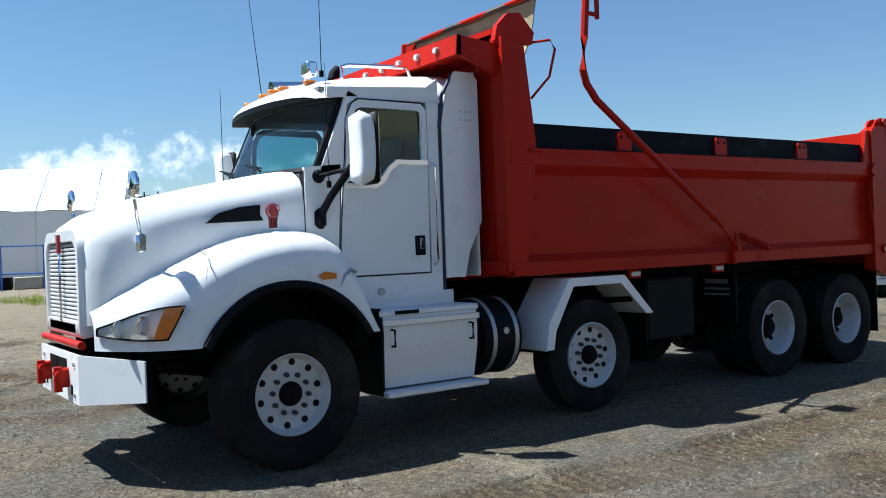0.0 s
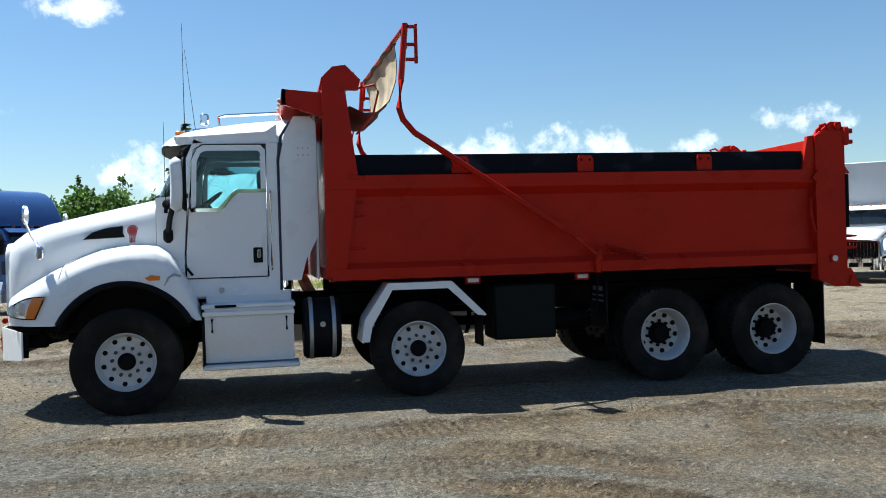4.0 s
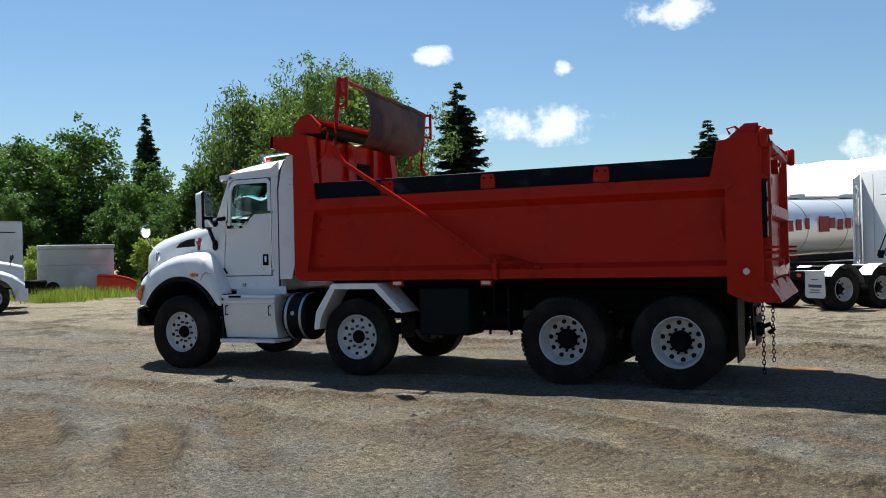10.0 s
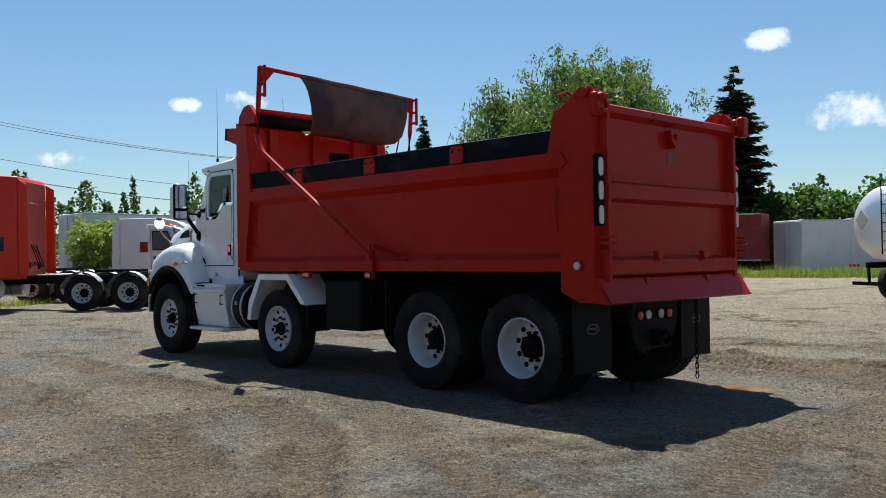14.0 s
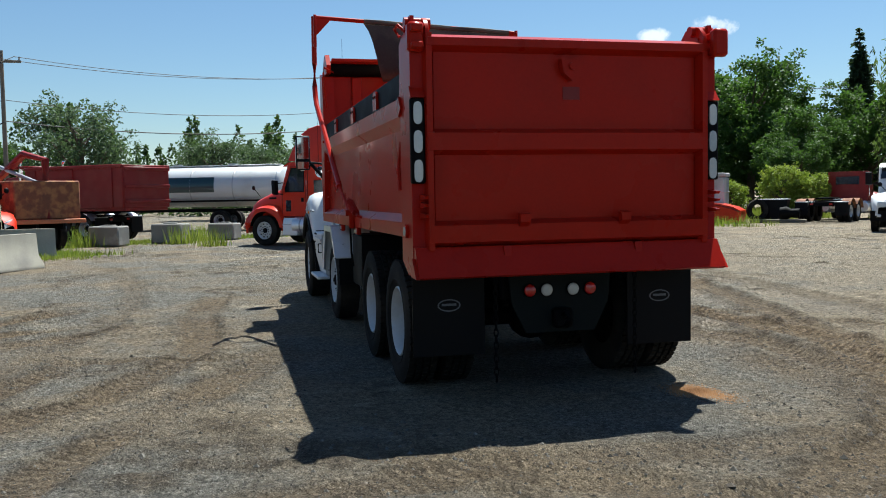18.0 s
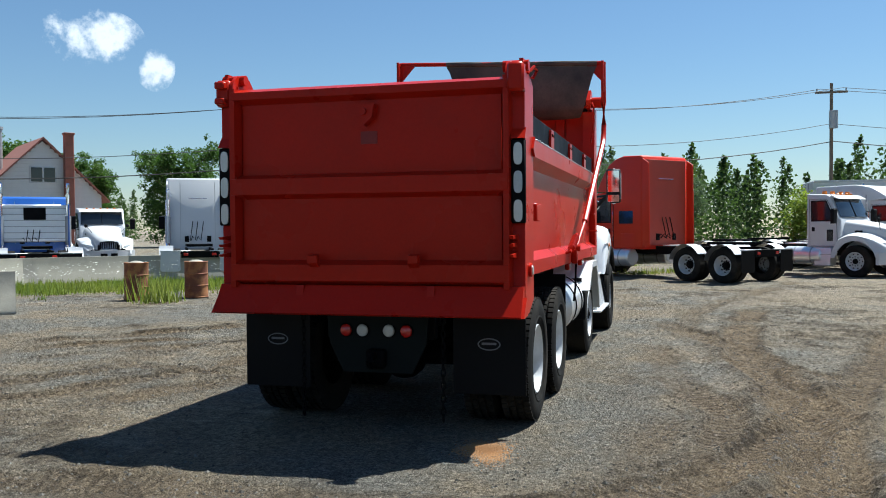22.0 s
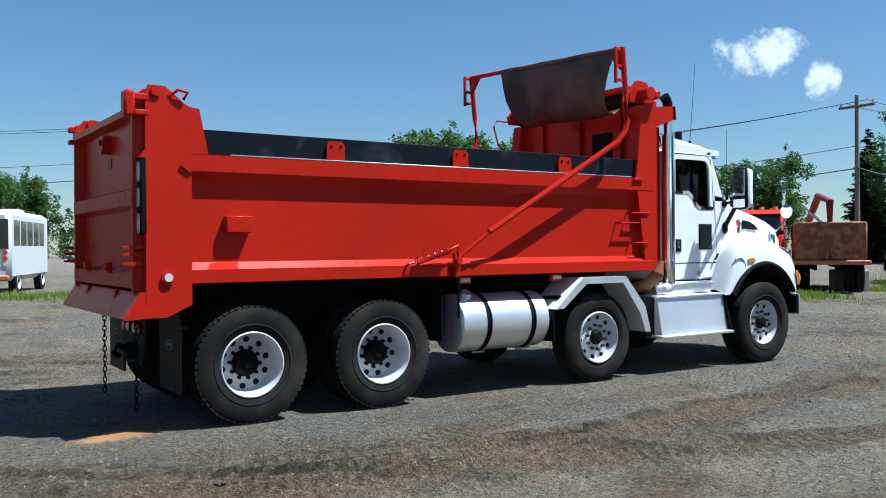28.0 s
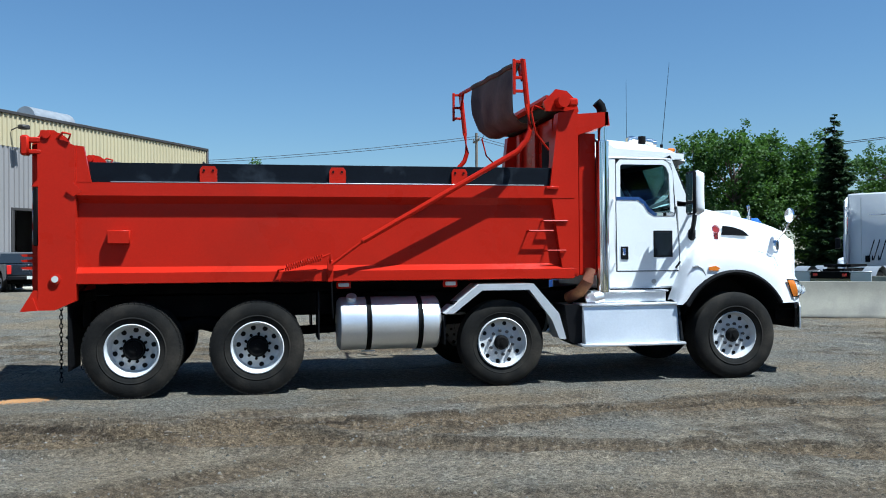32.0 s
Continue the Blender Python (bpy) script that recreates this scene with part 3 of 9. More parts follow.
NUT = mat("dark_steel_nuts", (0.06, 0.06, 0.065), 0.4, metal=0.6, var=0.2)
ME = dict(
    steer=tyre_mesh(0.545, 0.36, 0, 0.0), drive=tyre_mesh(0.535, 0.28, 54, 0.022), tag=tyre_mesh(0.515, 0.29, 0, 0.0),
    rim=rim_steer_mesh(), dual=rim_dual_mesh(), holes=holes_mesh(0.232, -0.0605, 0.026), dholes=holes_mesh(0.218, 0.097, 0.03), nuts=nuts_mesh(0.143, -0.066), dnuts=nuts_mesh(0.143, 0.10),
    hub=hub_mesh(-0.07, 0.078, 0.06), dhub=hub_mesh(0.09, 0.11, 0.10), far=tyre_mesh(0.52, 0.28, 0, 0.0, 32),
)
for k_, m_ in (("steer", RUBBER), ("drive", RUBBER), ("tag", RUBBER), ("far", RUBBER), ("rim", RIM), ("dual", RIM), ("holes", PLASTIC), ("dholes", PLASTIC), ("nuts", NUT), ("dnuts", BLACK), ("hub", BLACK), ("dhub", BLACK)):
    ME[k_].materials.append(m_)


HOLES = {True: [holes_mesh(0.218, 0.097, 0.03, only=i) for i in range(10)], False: [holes_mesh(0.232, -0.0605, 0.026, only=i) for i in range(10)]}
NUTS = {True: [nuts_mesh(0.143, 0.10, only=i) for i in range(10)], False: [nuts_mesh(0.143, -0.066, only=i) for i in range(10)]}
for flag in (True, False):
    for me_ in HOLES[flag]:
        me_.materials.append(PLASTIC)
    for me_ in NUTS[flag]:
        me_.materials.append(BLACK if flag else NUT)


def wheel(parent, x, y, z, kind, far=False, spin=0.0):
    """A wheel with its outer face away from the centre line; kind steer, tag, drive (a dual pair) or plain."""
    m = Matrix.Translation((x, y, z)) @ (Matrix.Rotation(math.pi, 4, "Z") if y > 0 else Matrix()) @ Matrix.Rotation(spin, 4, "Y")
    dual = kind == "drive"
    hub = part("wheel", ME["dhub" if dual else "hub"], None, parent, at=m)
    tyre = ME["far"] if far else ME[{"steer": "steer", "tag": "tag", "drive": "drive", "plain": "far"}[kind]]
    part("tyre", tyre, None, hub)
    part("rim", ME["dual" if dual else "rim"], None, hub)
    if far:
        tagged(part("rim_hole_ring", ME["dholes" if dual else "holes"], None, hub), kind="stuff")
        tagged(part("wheel_nuts", ME["dnuts" if dual else "nuts"], None, hub), kind="stuff")
    else:
        for i in range(10):
            part("hand_hole", HOLES[dual][i], None, hub)
            part("wheel_nut", NUTS[dual][i], None, hub)
    if dual:
        part("inner_tyre", tyre, None, hub, at=Matrix.Translation((0, 0.315, 0)))
    return hub


# ---- the dump truck: front towards -x, centre line y = 0 ----
truck = thing("dump_truck", "white cab dump truck with red box, parked on gravel", "dump truck")


def both(name, shape, material, parent, label="", smooth=38):
    a = part(name, shape, material, parent, label, smooth)
    b = part(name, shape.flipped(), material, parent, label, smooth)
    return a, b


for sy in (-1, 1):
    wheel(truck, 0.0, sy * 1.12, 0.535, "steer", spin=0.2 * sy)
    wheel(truck, 3.03, sy * 1.10, 0.515, "tag", spin=0.5)
    wheel(truck, 5.92, sy * 1.10, 0.53, "drive", spin=0.1)
    wheel(truck, 7.29, sy * 1.10, 0.53, "drive", spin=0.4 * sy)
for ax, kind in ((0.0, 0.05), (3.03, 0.06), (5.92, 0.08), (7.29, 0.08)):
    part("axle", Shape().cyl((ax, -0.95, 0.53), (ax, 0.95, 0.53), kind, 12).ball((ax, 0, 0.53), (0.2, 0.22, 0.22) if ax > 5 else (0.08, 0.3, 0.09), 7), BLACK, truck)
for sy in (-1, 1):
    part("frame_rail", Shape().box((3.35, sy * 0.43, 0.98), (8.9, 0.09, 0.27), 0.012), BLACK, truck)
    part("subframe_rail", Shape().box((5.0, sy * 0.43, 1.19), (5.6, 0.12, 0.13), 0.01), BLACK, truck)
    part("spring_pack", Shape().tube([(-0.7, sy * 0.43, 0.75), (0, sy * 0.43, 0.62), (0.7, sy * 0.43, 0.75)], 0.06, 8), BLACK, truck)
    part("walking_beam", Shape().tube([(5.9, sy * 0.45, 0.6), (6.6, sy * 0.45, 0.78), (7.3, sy * 0.45, 0.6)], 0.09, 8), BLACK, truck)
for i in range(7):
    part("cross_member", Shape().box((0.9 + i * 1.1, 0, 0.98), (0.12, 0.8, 0.18), 0.01), BLACK, truck)
part("engine_block", Shape().box((-0.2, 0, 1.1), (1.5, 0.78, 0.75), 0.06), BLACK, truck)
part("transmission", Shape().cyl((0.6, 0, 0.85), (1.7, 0, 0.8), 0.27, 14, 0.18), BLACK, truck)
part("drive_shaft", Shape().cyl((1.7, 0, 0.8), (5.8, 0, 0.6), 0.06, 10), BLACK, truck)
part("hoist_cylinder", Shape().cyl((2.25, 0, 1.0), (2.25, 0, 1.3), 0.16, 14), BLACK, truck)

# box of the dump body
body = part("dump_box", Shape().box((5.16, 0, 1.34), (6.08, 2.24, 0.06), 0.01).box((5.0, 0, 1.28), (5.7, 0.9, 0.08)), RED, truck, "red steel dump box with flat sides")
side = [(1.255, 2.405), (1.255, 2.26), (1.172, 2.175), (1.172, 1.465), (1.255, 1.40), (1.255, 1.285), (1.12, 1.27), (1.12, 2.405)]
both("side_panel", Shape().prism(side, "x", 2.12, 7.88), RED, body, smooth=15)
for sy in (-1, 1):
    part("side_board", Shape().box((5.03, sy * 1.19, 2.50), (5.4, 0.045, 0.26), 0.006), BOARD, body, "dark scuffed rubber side board")
    part("board_strip", Shape().box((5.0, sy * 1.235, 2.412), (5.0, 0.045, 0.012), 0.003), STEEL if sy > 0 else BOARD, body)
    for px in (3.547, 4.995, 6.45):
        s = Shape().prism([(px - 0.095, 2.395), (px + 0.095, 2.395), (px + 0.095, 2.56), (px + 0.07, 2.60), (px - 0.07, 2.60), (px - 0.095, 2.56)], "y", sy * 1.216, sy * 1.24)
        br = part("board_bracket", s, RED, body)
        for off in (-0.05, 0.05):
            part("bracket_bolt", Shape().cyl((px + off, sy * 1.24, 2.55), (px + off, sy * 1.247, 2.55), 0.014, 8), BLACK, br)
    # rear corner post
    o = 1.28 * sy
    post = Shape().prism([(7.86, 1.10), (8.08, 1.0), (8.34, 1.0), (8.25, 1.12), (8.25, 2.86), (7.98, 2.86), (7.86, 2.80)], "y", sy * 1.13, o)
    post.prism([(7.70, 2.40), (7.87, 2.40), (7.87, 2.81), (7.78, 2.80)], "y", sy * 1.20, sy * 1.255)
    pst = part("corner_post", post, RED, body)
    part("post_gusset", Shape().prism([(7.80, 2.30), (7.88, 2.24), (7.96, 2.30), (7.88, 2.40)], "y", o, o + sy * 0.02), RED, pst)
    lamp = part("side_marker_lamp", Shape().cyl((8.07, o, 1.34), (8.07, o + sy * 0.025, 1.34), 0.055, 20), RED, pst)
    part("lens", Shape().cyl((8.07, o + sy * 0.02, 1.34), (8.07, o + sy * 0.032, 1.34), 0.036, 16), CLEAR, lamp, "clear round lens")
    hinge = Shape().prism([(8.33 - 0.2 + 0.2 * math.cos(a), 2.80 + 0.17 * math.sin(a)) for a in (0, 0.5, 1.0, 1.57, 2.1, 2.6, 3.14)], "y", sy * 1.14, sy * 1.17)
    hinge.prism([(7.92, 2.84), (8.25, 2.84), (8.22, 2.97), (8.08, 2.97)], "y", sy * 1.235, sy * 1.265)
    hinge.cyl((8.16, sy * 1.10, 2.92), (8.16, sy * 1.30, 2.92), 0.045, 12).box((8.38 if sy > 0 else 8.27, sy * 1.24, 2.80), (0.09, 0.13, 0.22), 0.02).box((8.29, sy * 1.24, 2.86), (0.16, 0.09, 0.06), 0.01).box((8.29, sy * 1.24, 2.73), (0.16, 0.09, 0.05), 0.01)
    hg = part("tailgate_hinge", hinge, RED, pst)
    part("shackle", Shape().tube([(8.05, sy * 1.27, 2.88), (7.98, sy * 1.31, 2.94), (7.90, sy * 1.32, 2.92), (7.93, sy * 1.29, 2.86)], 0.014, 6), RED, hg)
    # lamp column
    col = part("tail_lamp_column", Shape().box((8.27, sy * 1.235, 2.025), (0.05, 0.11, 0.64), 0.01), BLACK, pst)
    for lz in (2.235, 2.02, 1.80):
        ov = [(sy * 1.235 + 0.034 * math.cos(a), lz + (0.085 if math.sin(a) > 0 else -0.085) * abs(math.sin(a)) ** 0.45) for a in [2 * math.pi * i / 20 for i in range(20)]]
        part("tail_lamp", Shape().prism(ov, "x", 8.29, 8.305), CLEAR if lz != 2.02 or sy < 0 else STEEL, col, "clear oval lens")
    part("lamp_visor", Shape().prism([(8.24, 2.35), (8.31, 2.35), (8.24, 2.44)], "y", sy * 1.18, sy * 1.29), RED, pst)
    for hz in (1.44, 1.52, 1.58):
        part("gate_latch", Shape().prism([(8.25, hz), (8.42, hz + 0.01), (8.44, hz + 0.03), (8.25, hz + 0.045)], "y", sy * 1.19, sy * 1.22), RED, pst)
    if sy < 0:
        part("lock_arm", Shape().tube([(7.80, sy * 1.262, 2.05), (7.79, sy * 1.285, 1.85), (7.83, sy * 1.285, 1.66)], 0.016, 6), RED, body)

# tailgate
gate = part("tailgate", Shape().box((8.22, 0, 2.0), (0.04, 2.2, 1.66), 0.005), RED, body, "red steel tailgate with two recessed panels")
for z0, z1 in ((2.70, 2.83), (1.92, 2.12), (1.22, 1.42)):
    part("rib", Shape().prism([(8.24, z0), (8.335, z0 + 0.035), (8.335, z1 - 0.035), (8.24, z1)], "y", -1.16, 1.16), RED, gate)
for sy in (-1, 1):
    part("gate_edge", Shape().prism([(8.20, sy * 1.10), (8.33, sy * 1.125), (8.33, sy * 1.17), (8.20, sy * 1.19)], "z", 1.2, 2.83), RED, gate)
    part("gate_hook", Shape().prism([(8.33, 1.36), (8.39, 1.40), (8.39, 1.46), (8.33, 1.47)], "y", sy * 0.42 - 0.04, sy * 0.42 + 0.04), RED, gate)
    part("lip_end", Shape().prism([(8.25, 1.0), (8.43, 0.99), (8.30, 1.14)], "y", sy * 1.27, sy * 1.30), RED, gate)
    part("apron_gusset", Shape().prism([(8.28, 1.12), (8.36, 1.08), (8.33, 1.22), (8.27, 1.22)], "y", sy * 0.55 - 0.03, sy * 0.55 + 0.03), RED, gate)
part("gate_eye", Shape().prism([(-0.09, 2.66), (0.09, 2.66), (0.07, 2.55), (0.0, 2.49), (-0.07, 2.55)], "x", 8.24, 8.32).cyl((8.32, 0, 2.60), (8.345, 0, 2.60), 0.03, 10), RED, gate)
part("gate_stencil", Shape().box((8.243, 0.02, 2.40), (0.006, 0.14, 0.10)), FADED, gate)
part("spreader_apron", Shape().prism([(8.20, 1.22), (8.30, 1.22), (8.43, 1.0), (8.40, 0.985), (8.24, 1.12)], "y", -1.275, 1.275), RED, gate)

# headboard and cab guard
head = part("headboard", Shape().box((2.15, 0, 2.33), (0.08, 2.3, 2.05), 0.01).box((2.10, 0, 1.36), (0.12, 2.4, 0.12), 0.01), RED, body)
for sy in (-1, 1):
    part("headboard_post", Shape().prism([(2.06, 1.33), (2.26, 1.33), (2.42, 2.40), (2.31, 3.30), (2.06, 3.36)], "y", sy * 1.09, sy * 1.25), RED, head)
    part("post_step", Shape().box((2.40, sy * 1.265, 2.385), (0.16, 0.03, 0.035), 0.005), RED, head)
    part("tarp_end_plate", Shape().prism([(2.03, 3.33), (2.45, 3.33), (2.48, 3.44), (2.40, 3.52), (2.32, 3.60), (2.18, 3.58), (2.06, 3.46)], "y", sy * 1.14, sy * 1.20), RED, head)
    for hz in ((1.62, 1.98, 2.12) if sy < 0 else (1.62,)):
        part("grab_step", Shape().tube([(2.20, sy * 1.17, hz), (2.24, sy * 1.27, hz), (2.46, sy * 1.27, hz), (2.48, sy * 1.17, hz)] if sy > 0 else [(2.26, -1.17, hz), (2.27, -1.2, hz), (2.46, -1.2, hz), (2.47, -1.17, hz)], 0.012, 6), RED, head)
for ry in (-0.75, 0.0, 0.75):
    part("headboard_rib", Shape().box((2.22, ry, 2.9), (0.06, 0.14, 0.8), 0.01), RED, head)
part("headboard_hatch", Shape().box((2.205, 0.45, 2.86), (0.03, 0.36, 0.36), 0.01), BLACK, head)
part("tarp_housing", Shape().cyl((2.25, -1.14, 3.42), (2.25, 1.14, 3.42), 0.11, 16), BLACK, head)
part("tarp_motor", Shape().cyl((2.27, 1.2, 3.43), (2.27, 1.36, 3.43), 0.075, 14).box((2.15, 1.3, 3.42), (0.12, 0.12, 0.10), 0.02), RED, head)
part("wind_deflector", Shape().prism([(2.06, 3.40), (2.42, 3.50), (2.42, 3.54), (2.06, 3.45)], "y", -1.12, 1.12), RED, head)
guard = Shape().prism([(1.66, 3.20), (2.10, 3.20), (2.10, 3.25), (1.68, 3.25)], "y", -1.16, 1.16).prism([(1.62, 3.17), (1.68, 3.17), (1.68, 3.34), (1.64, 3.34)], "y", -1.18, 1.18)
guard.prism([(1.64, 3.18), (2.10, 3.02), (2.10, 3.30), (1.64, 3.34)], "y", -1.18, -1.14).prism([(1.64, 3.18), (2.10, 3.02), (2.10, 3.30), (1.64, 3.34)], "y", 1.14, 1.18)
gd = part("cab_guard", guard, RED, body)
for i in range(7):
    gy = -0.9 + i * 0.3
    lm = part("marker_lamp", Shape().cyl((1.63, gy, 3.255), (1.605, gy, 3.255), 0.032, 14), STEEL, gd)
    part("lens", Shape().cyl((1.608, gy, 3.255), (1.595, gy, 3.255), 0.024, 12), CLEAR, lm)

# tarp arms, cross bar, springs
for sy, top, bend in ((-1, (2.96, 4.0), (2.86, 3.10)), (1, (2.81, 3.90), (2.72, 3.06))):
    a = sy * 1.41
    pts = [(5.08, sy * 1.31, 1.47), (4.72, sy * 1.36, 1.74), (bend[0] + 0.16, a, bend[1] - 0.26), (bend[0] + 0.04, a, bend[1] - 0.12), (bend[0], a, bend[1]), (bend[0] + 0.03, a, bend[1] + 0.3), (top[0] - 0.01, a, top[1])]
    arm = part("tarp_arm", Shape().tube(pts[:2], 0.018, 8).tube(pts[1:], 0.034, 8), RED, truck, "bent red tarp arm")
    lad = Shape().box((top[0] + 0.10, a, top[1] - 0.21), (0.035, 0.035, 0.42), 0.004)
    for lz in (0.03, 0.22, 0.38):
        lad.box((top[0] + 0.05, a, top[1] - lz), (0.12, 0.03, 0.035), 0.004)
    part("arm_ladder", lad, RED, arm)
    part("pivot", Shape().box((5.09, sy * 1.285, 1.40), (0.07, 0.06, 0.26), 0.01).cyl((5.09, sy * 1.26, 1.44), (5.09, sy * 1.35, 1.44), 0.035, 10), RED, arm)
    sp = []
    for i in range(150):
        t = i / 149
        ang = 2 * math.pi * 16 * t
        sp.append((5.18 + 0.42 * t, sy * 1.31 + 0.036 * math.cos(ang), 1.56 - 0.12 * t + 0.036 * math.sin(ang)))
    part("coil_spring", Shape().tube(sp, 0.007, 5), RED, arm)
    part("spring_bracket", Shape().tube([(5.62, sy * 1.31, 1.43), (5.68, sy * 1.31, 1.42), (5.68, sy * 1.26, 1.40)], 0.014, 6), RED, arm)
    part("spring_bracket", Shape().tube([(5.09, sy * 1.31, 1.50), (5.09, sy * 1.31, 1.60), (5.18, sy * 1.31, 1.56)], 0.016, 6), RED, arm)
    part("arm_cable", Shape().tube([(5.08, sy * 1.30, 1.30), (5.07, sy * 1.29, 1.0), (5.06, sy * 1.27, 0.85)], 0.012, 6), BLACK, arm)
    part("arm_brace", Shape().prism([(a - sy * 0.02, top[1] - 0.02), (a - sy * 0.24, top[1] - 0.02), (a - sy * 0.02, top[1] - 0.26)], "x", top[0] - 0.02, top[0] + 0.01), RED, arm)
    part("tarp_hook", Shape().tube([(2.40, sy * 1.1, 3.35), (2.62, sy * 1.25, 3.38), (2.66, sy * 1.27, 3.30), (2.60, sy * 1.25, 3.05), (2.42, sy * 1.2, 2.85)], 0.012, 6), RED, head)
part("tarp_bar", Shape().cyl((2.955, -1.41, 3.985), (2.81, 1.41, 3.885), 0.028, 10), RED, truck)
rows = []
for j in range(15):
    t = j / 14
    px = np.interp(t, [0, .12, .3, .5, .7, .85, 1], [2.90, 2.93, 2.93, 2.88, 2.76, 2.60, 2.42])
    pz = np.interp(t, [0, .12, .3, .5, .7, .85, 1], [3.95, 3.80, 3.56, 3.34, 3.22, 3.20, 3.28])
    row = []
    for i in range(21):
        u = i / 20
        y0, y1 = -0.74 + 0.34 * t ** 0.7, 1.33 - 0.30 * t ** 0.8
        y = y0 + (y1 - y0) * u
        tilt = -0.035 * (y + 1.41) * (1 - t)
        row.append((px - 0.05 * (y + 0.2) * (1 - t) + 0.012 * math.sin(9 * y + 5 * t), y, pz + tilt + 0.02 * math.sin(4 * y + 2) * t))
    rows.append(row)
tp = part("tarp", Shape().grid([[(p[0] + 0.008, p[1], p[2] - 0.008) for p in r] for r in rows]), CANVAS, truck, "worn brown and black mesh tarp, half rolled", 60)
part("tarp_lining", Shape().grid(rows), TAN, tp, "faded tan face of the tarp", 60)
part("tarp_hem", Shape().tube([(p[0], p[1], p[2] + 0.03) for p in rows[0]], 0.034, 8), CANVAS, tp)

# lamps on the sub-rail
for sy in (-1, 1):
    for lx in (3.66, 4.93):
        lm = part("side_lamp", Shape().box((lx, sy * 1.19, 1.235), (0.17, 0.05, 0.085), 0.012), RED if sy > 0 else RED, truck)
        part("lens", Shape().box((lx, sy * 1.217, 1.235), (0.125, 0.015, 0.045), 0.007), CLEAR, lm, "clear rectangular lens")

# right side plates and steps on the box
part("side_plate", Shape().box((7.42, 1.215, 1.80), (0.24, 0.09, 0.15), 0.008), RED, body)
step = Shape()
for sx, sz in ((2.36, 1.98), (2.54, 1.86)):
    step.tube([(sx - 0.15, 1.17, sz), (sx - 0.15, 1.26, sz), (sx + 0.15, 1.26, sz), (sx + 0.15, 1.17, sz)], 0.012, 6)
part("box_step", step, RED, body)

# axle two fenders
for sy in (-1, 1):
    prof = [(2.40, 0.62), (2.44, 0.86), (2.70, 1.24), (3.40, 1.24), (3.78, 0.86)]
    prof = prof if sy < 0 else [(2.25, 0.55), (2.34, 0.86), (2.66, 1.225), (3.33, 1.225), (3.74, 0.88)]
    inner = [(x * 0.97 + 3.05 * 0.03, z - 0.012) for x, z in prof]
    sheet = Shape().prism(prof + inner[::-1], "y", sy * 0.82, sy * 1.30)
    fd = part("axle_fender", sheet, WHITE, truck, "angular white sheet metal fender")
    lip = [(x * 0.87 + 3.05 * 0.13, z - 0.075) for x, z in prof]
    lip[0], lip[-1] = (prof[0][0] + 0.085, prof[0][1]), (prof[-1][0] - 0.10, prof[-1][1])
    part("fender_lip", Shape().prism(prof + lip[::-1], "y", sy * 1.30, sy * 1.312), ALU if sy > 0 else WHITE, fd)
    part("splash_flap", Shape().box((3.74, sy * 1.08, 0.68), (0.02, 0.36, 0.34), 0.004), PLASTIC, fd)
    part("fender_bracket", Shape().cyl((3.60, sy * 0.5, 0.95), (3.60, sy * 1.2, 1.0), 0.03, 8), BLACK, fd)

# left side: step box, air cleaner canister, dark cabinet
stepbox = part("step_box", Shape().prism([(-0.80, 1.035), (-1.235, 1.035), (-1.245, 0.90), (-1.235, 0.74), (-1.175, 0.47), (-0.80, 0.47)], "x", 0.785, 1.695).box((1.235, -1.03, 1.06), (0.96, 0.44, 0.05), 0.012), TREAD, truck, "aluminium step box with tread plate", 20)
part("step_end_plate", Shape().prism([(-0.70, 1.10), (-1.22, 1.10), (-1.255, 0.90), (-1.24, 0.42), (-0.70, 0.42)], "x", 0.755, 0.778), PLASTIC, stepbox)
part("step_riser", Shape().box((1.235, -0.93, 1.13), (0.90, 0.03, 0.14), 0.008), TREAD, stepbox)
part("tread", Shape().box((1.255, -1.12, 0.43), (0.98, 0.40, 0.045), 0.010), TREAD, stepbox)
part("step_edge", Shape().box((1.235, -1.262, 0.985), (0.94, 0.02, 0.05), 0.006), ALU, stepbox)
for hx in (0.86, 1.62):
    part("step_handle", Shape().tube([(hx, -1.235, 0.80), (hx, -1.285, 0.80), (hx, -1.285, 0.93), (hx, -1.24, 0.93)], 0.011, 6), BLACK, stepbox)
part("step_grille", Shape().box((1.0, -1.255, 1.062), (0.22, 0.012, 0.028)), BLACK, stepbox)
can = part("exhaust_canister", Shape().lathe([(0.0001, 1.80), (0.30, 1.80), (0.33, 1.83), (0.33, 2.17), (0.30, 2.20), (0.0001, 2.20)], 28, (0, -0.92, 0.77), "x"), PLASTIC, truck, "black canister with steel straps")
for cx in (1.88, 2.12):
    part("strap", Shape().lathe([(0.334, cx - 0.022), (0.340, cx - 0.018), (0.340, cx + 0.018), (0.334, cx + 0.022)], 28, (0, -0.92, 0.77), "x"), STEEL, can)
part("canister_badge", Shape().cyl((2.0, -1.245, 0.83), (2.0, -1.256, 0.83), 0.03, 12), STEEL, can)
part("battery_cabinet", Shape().box((4.28, -0.86, 0.86), (0.72, 0.5, 0.62), 0.02), GREENBLACK, truck, "dark green painted cabinet")
part("hydraulic_tank", Shape().box((4.25, 0.62, 0.95), (0.5, 0.2, 0.4), 0.03), BLACK, truck)
part("air_tank", Shape().cyl((4.72, -0.7, 0.72), (5.12, -0.7, 0.72), 0.13, 16), BLACK, truck)
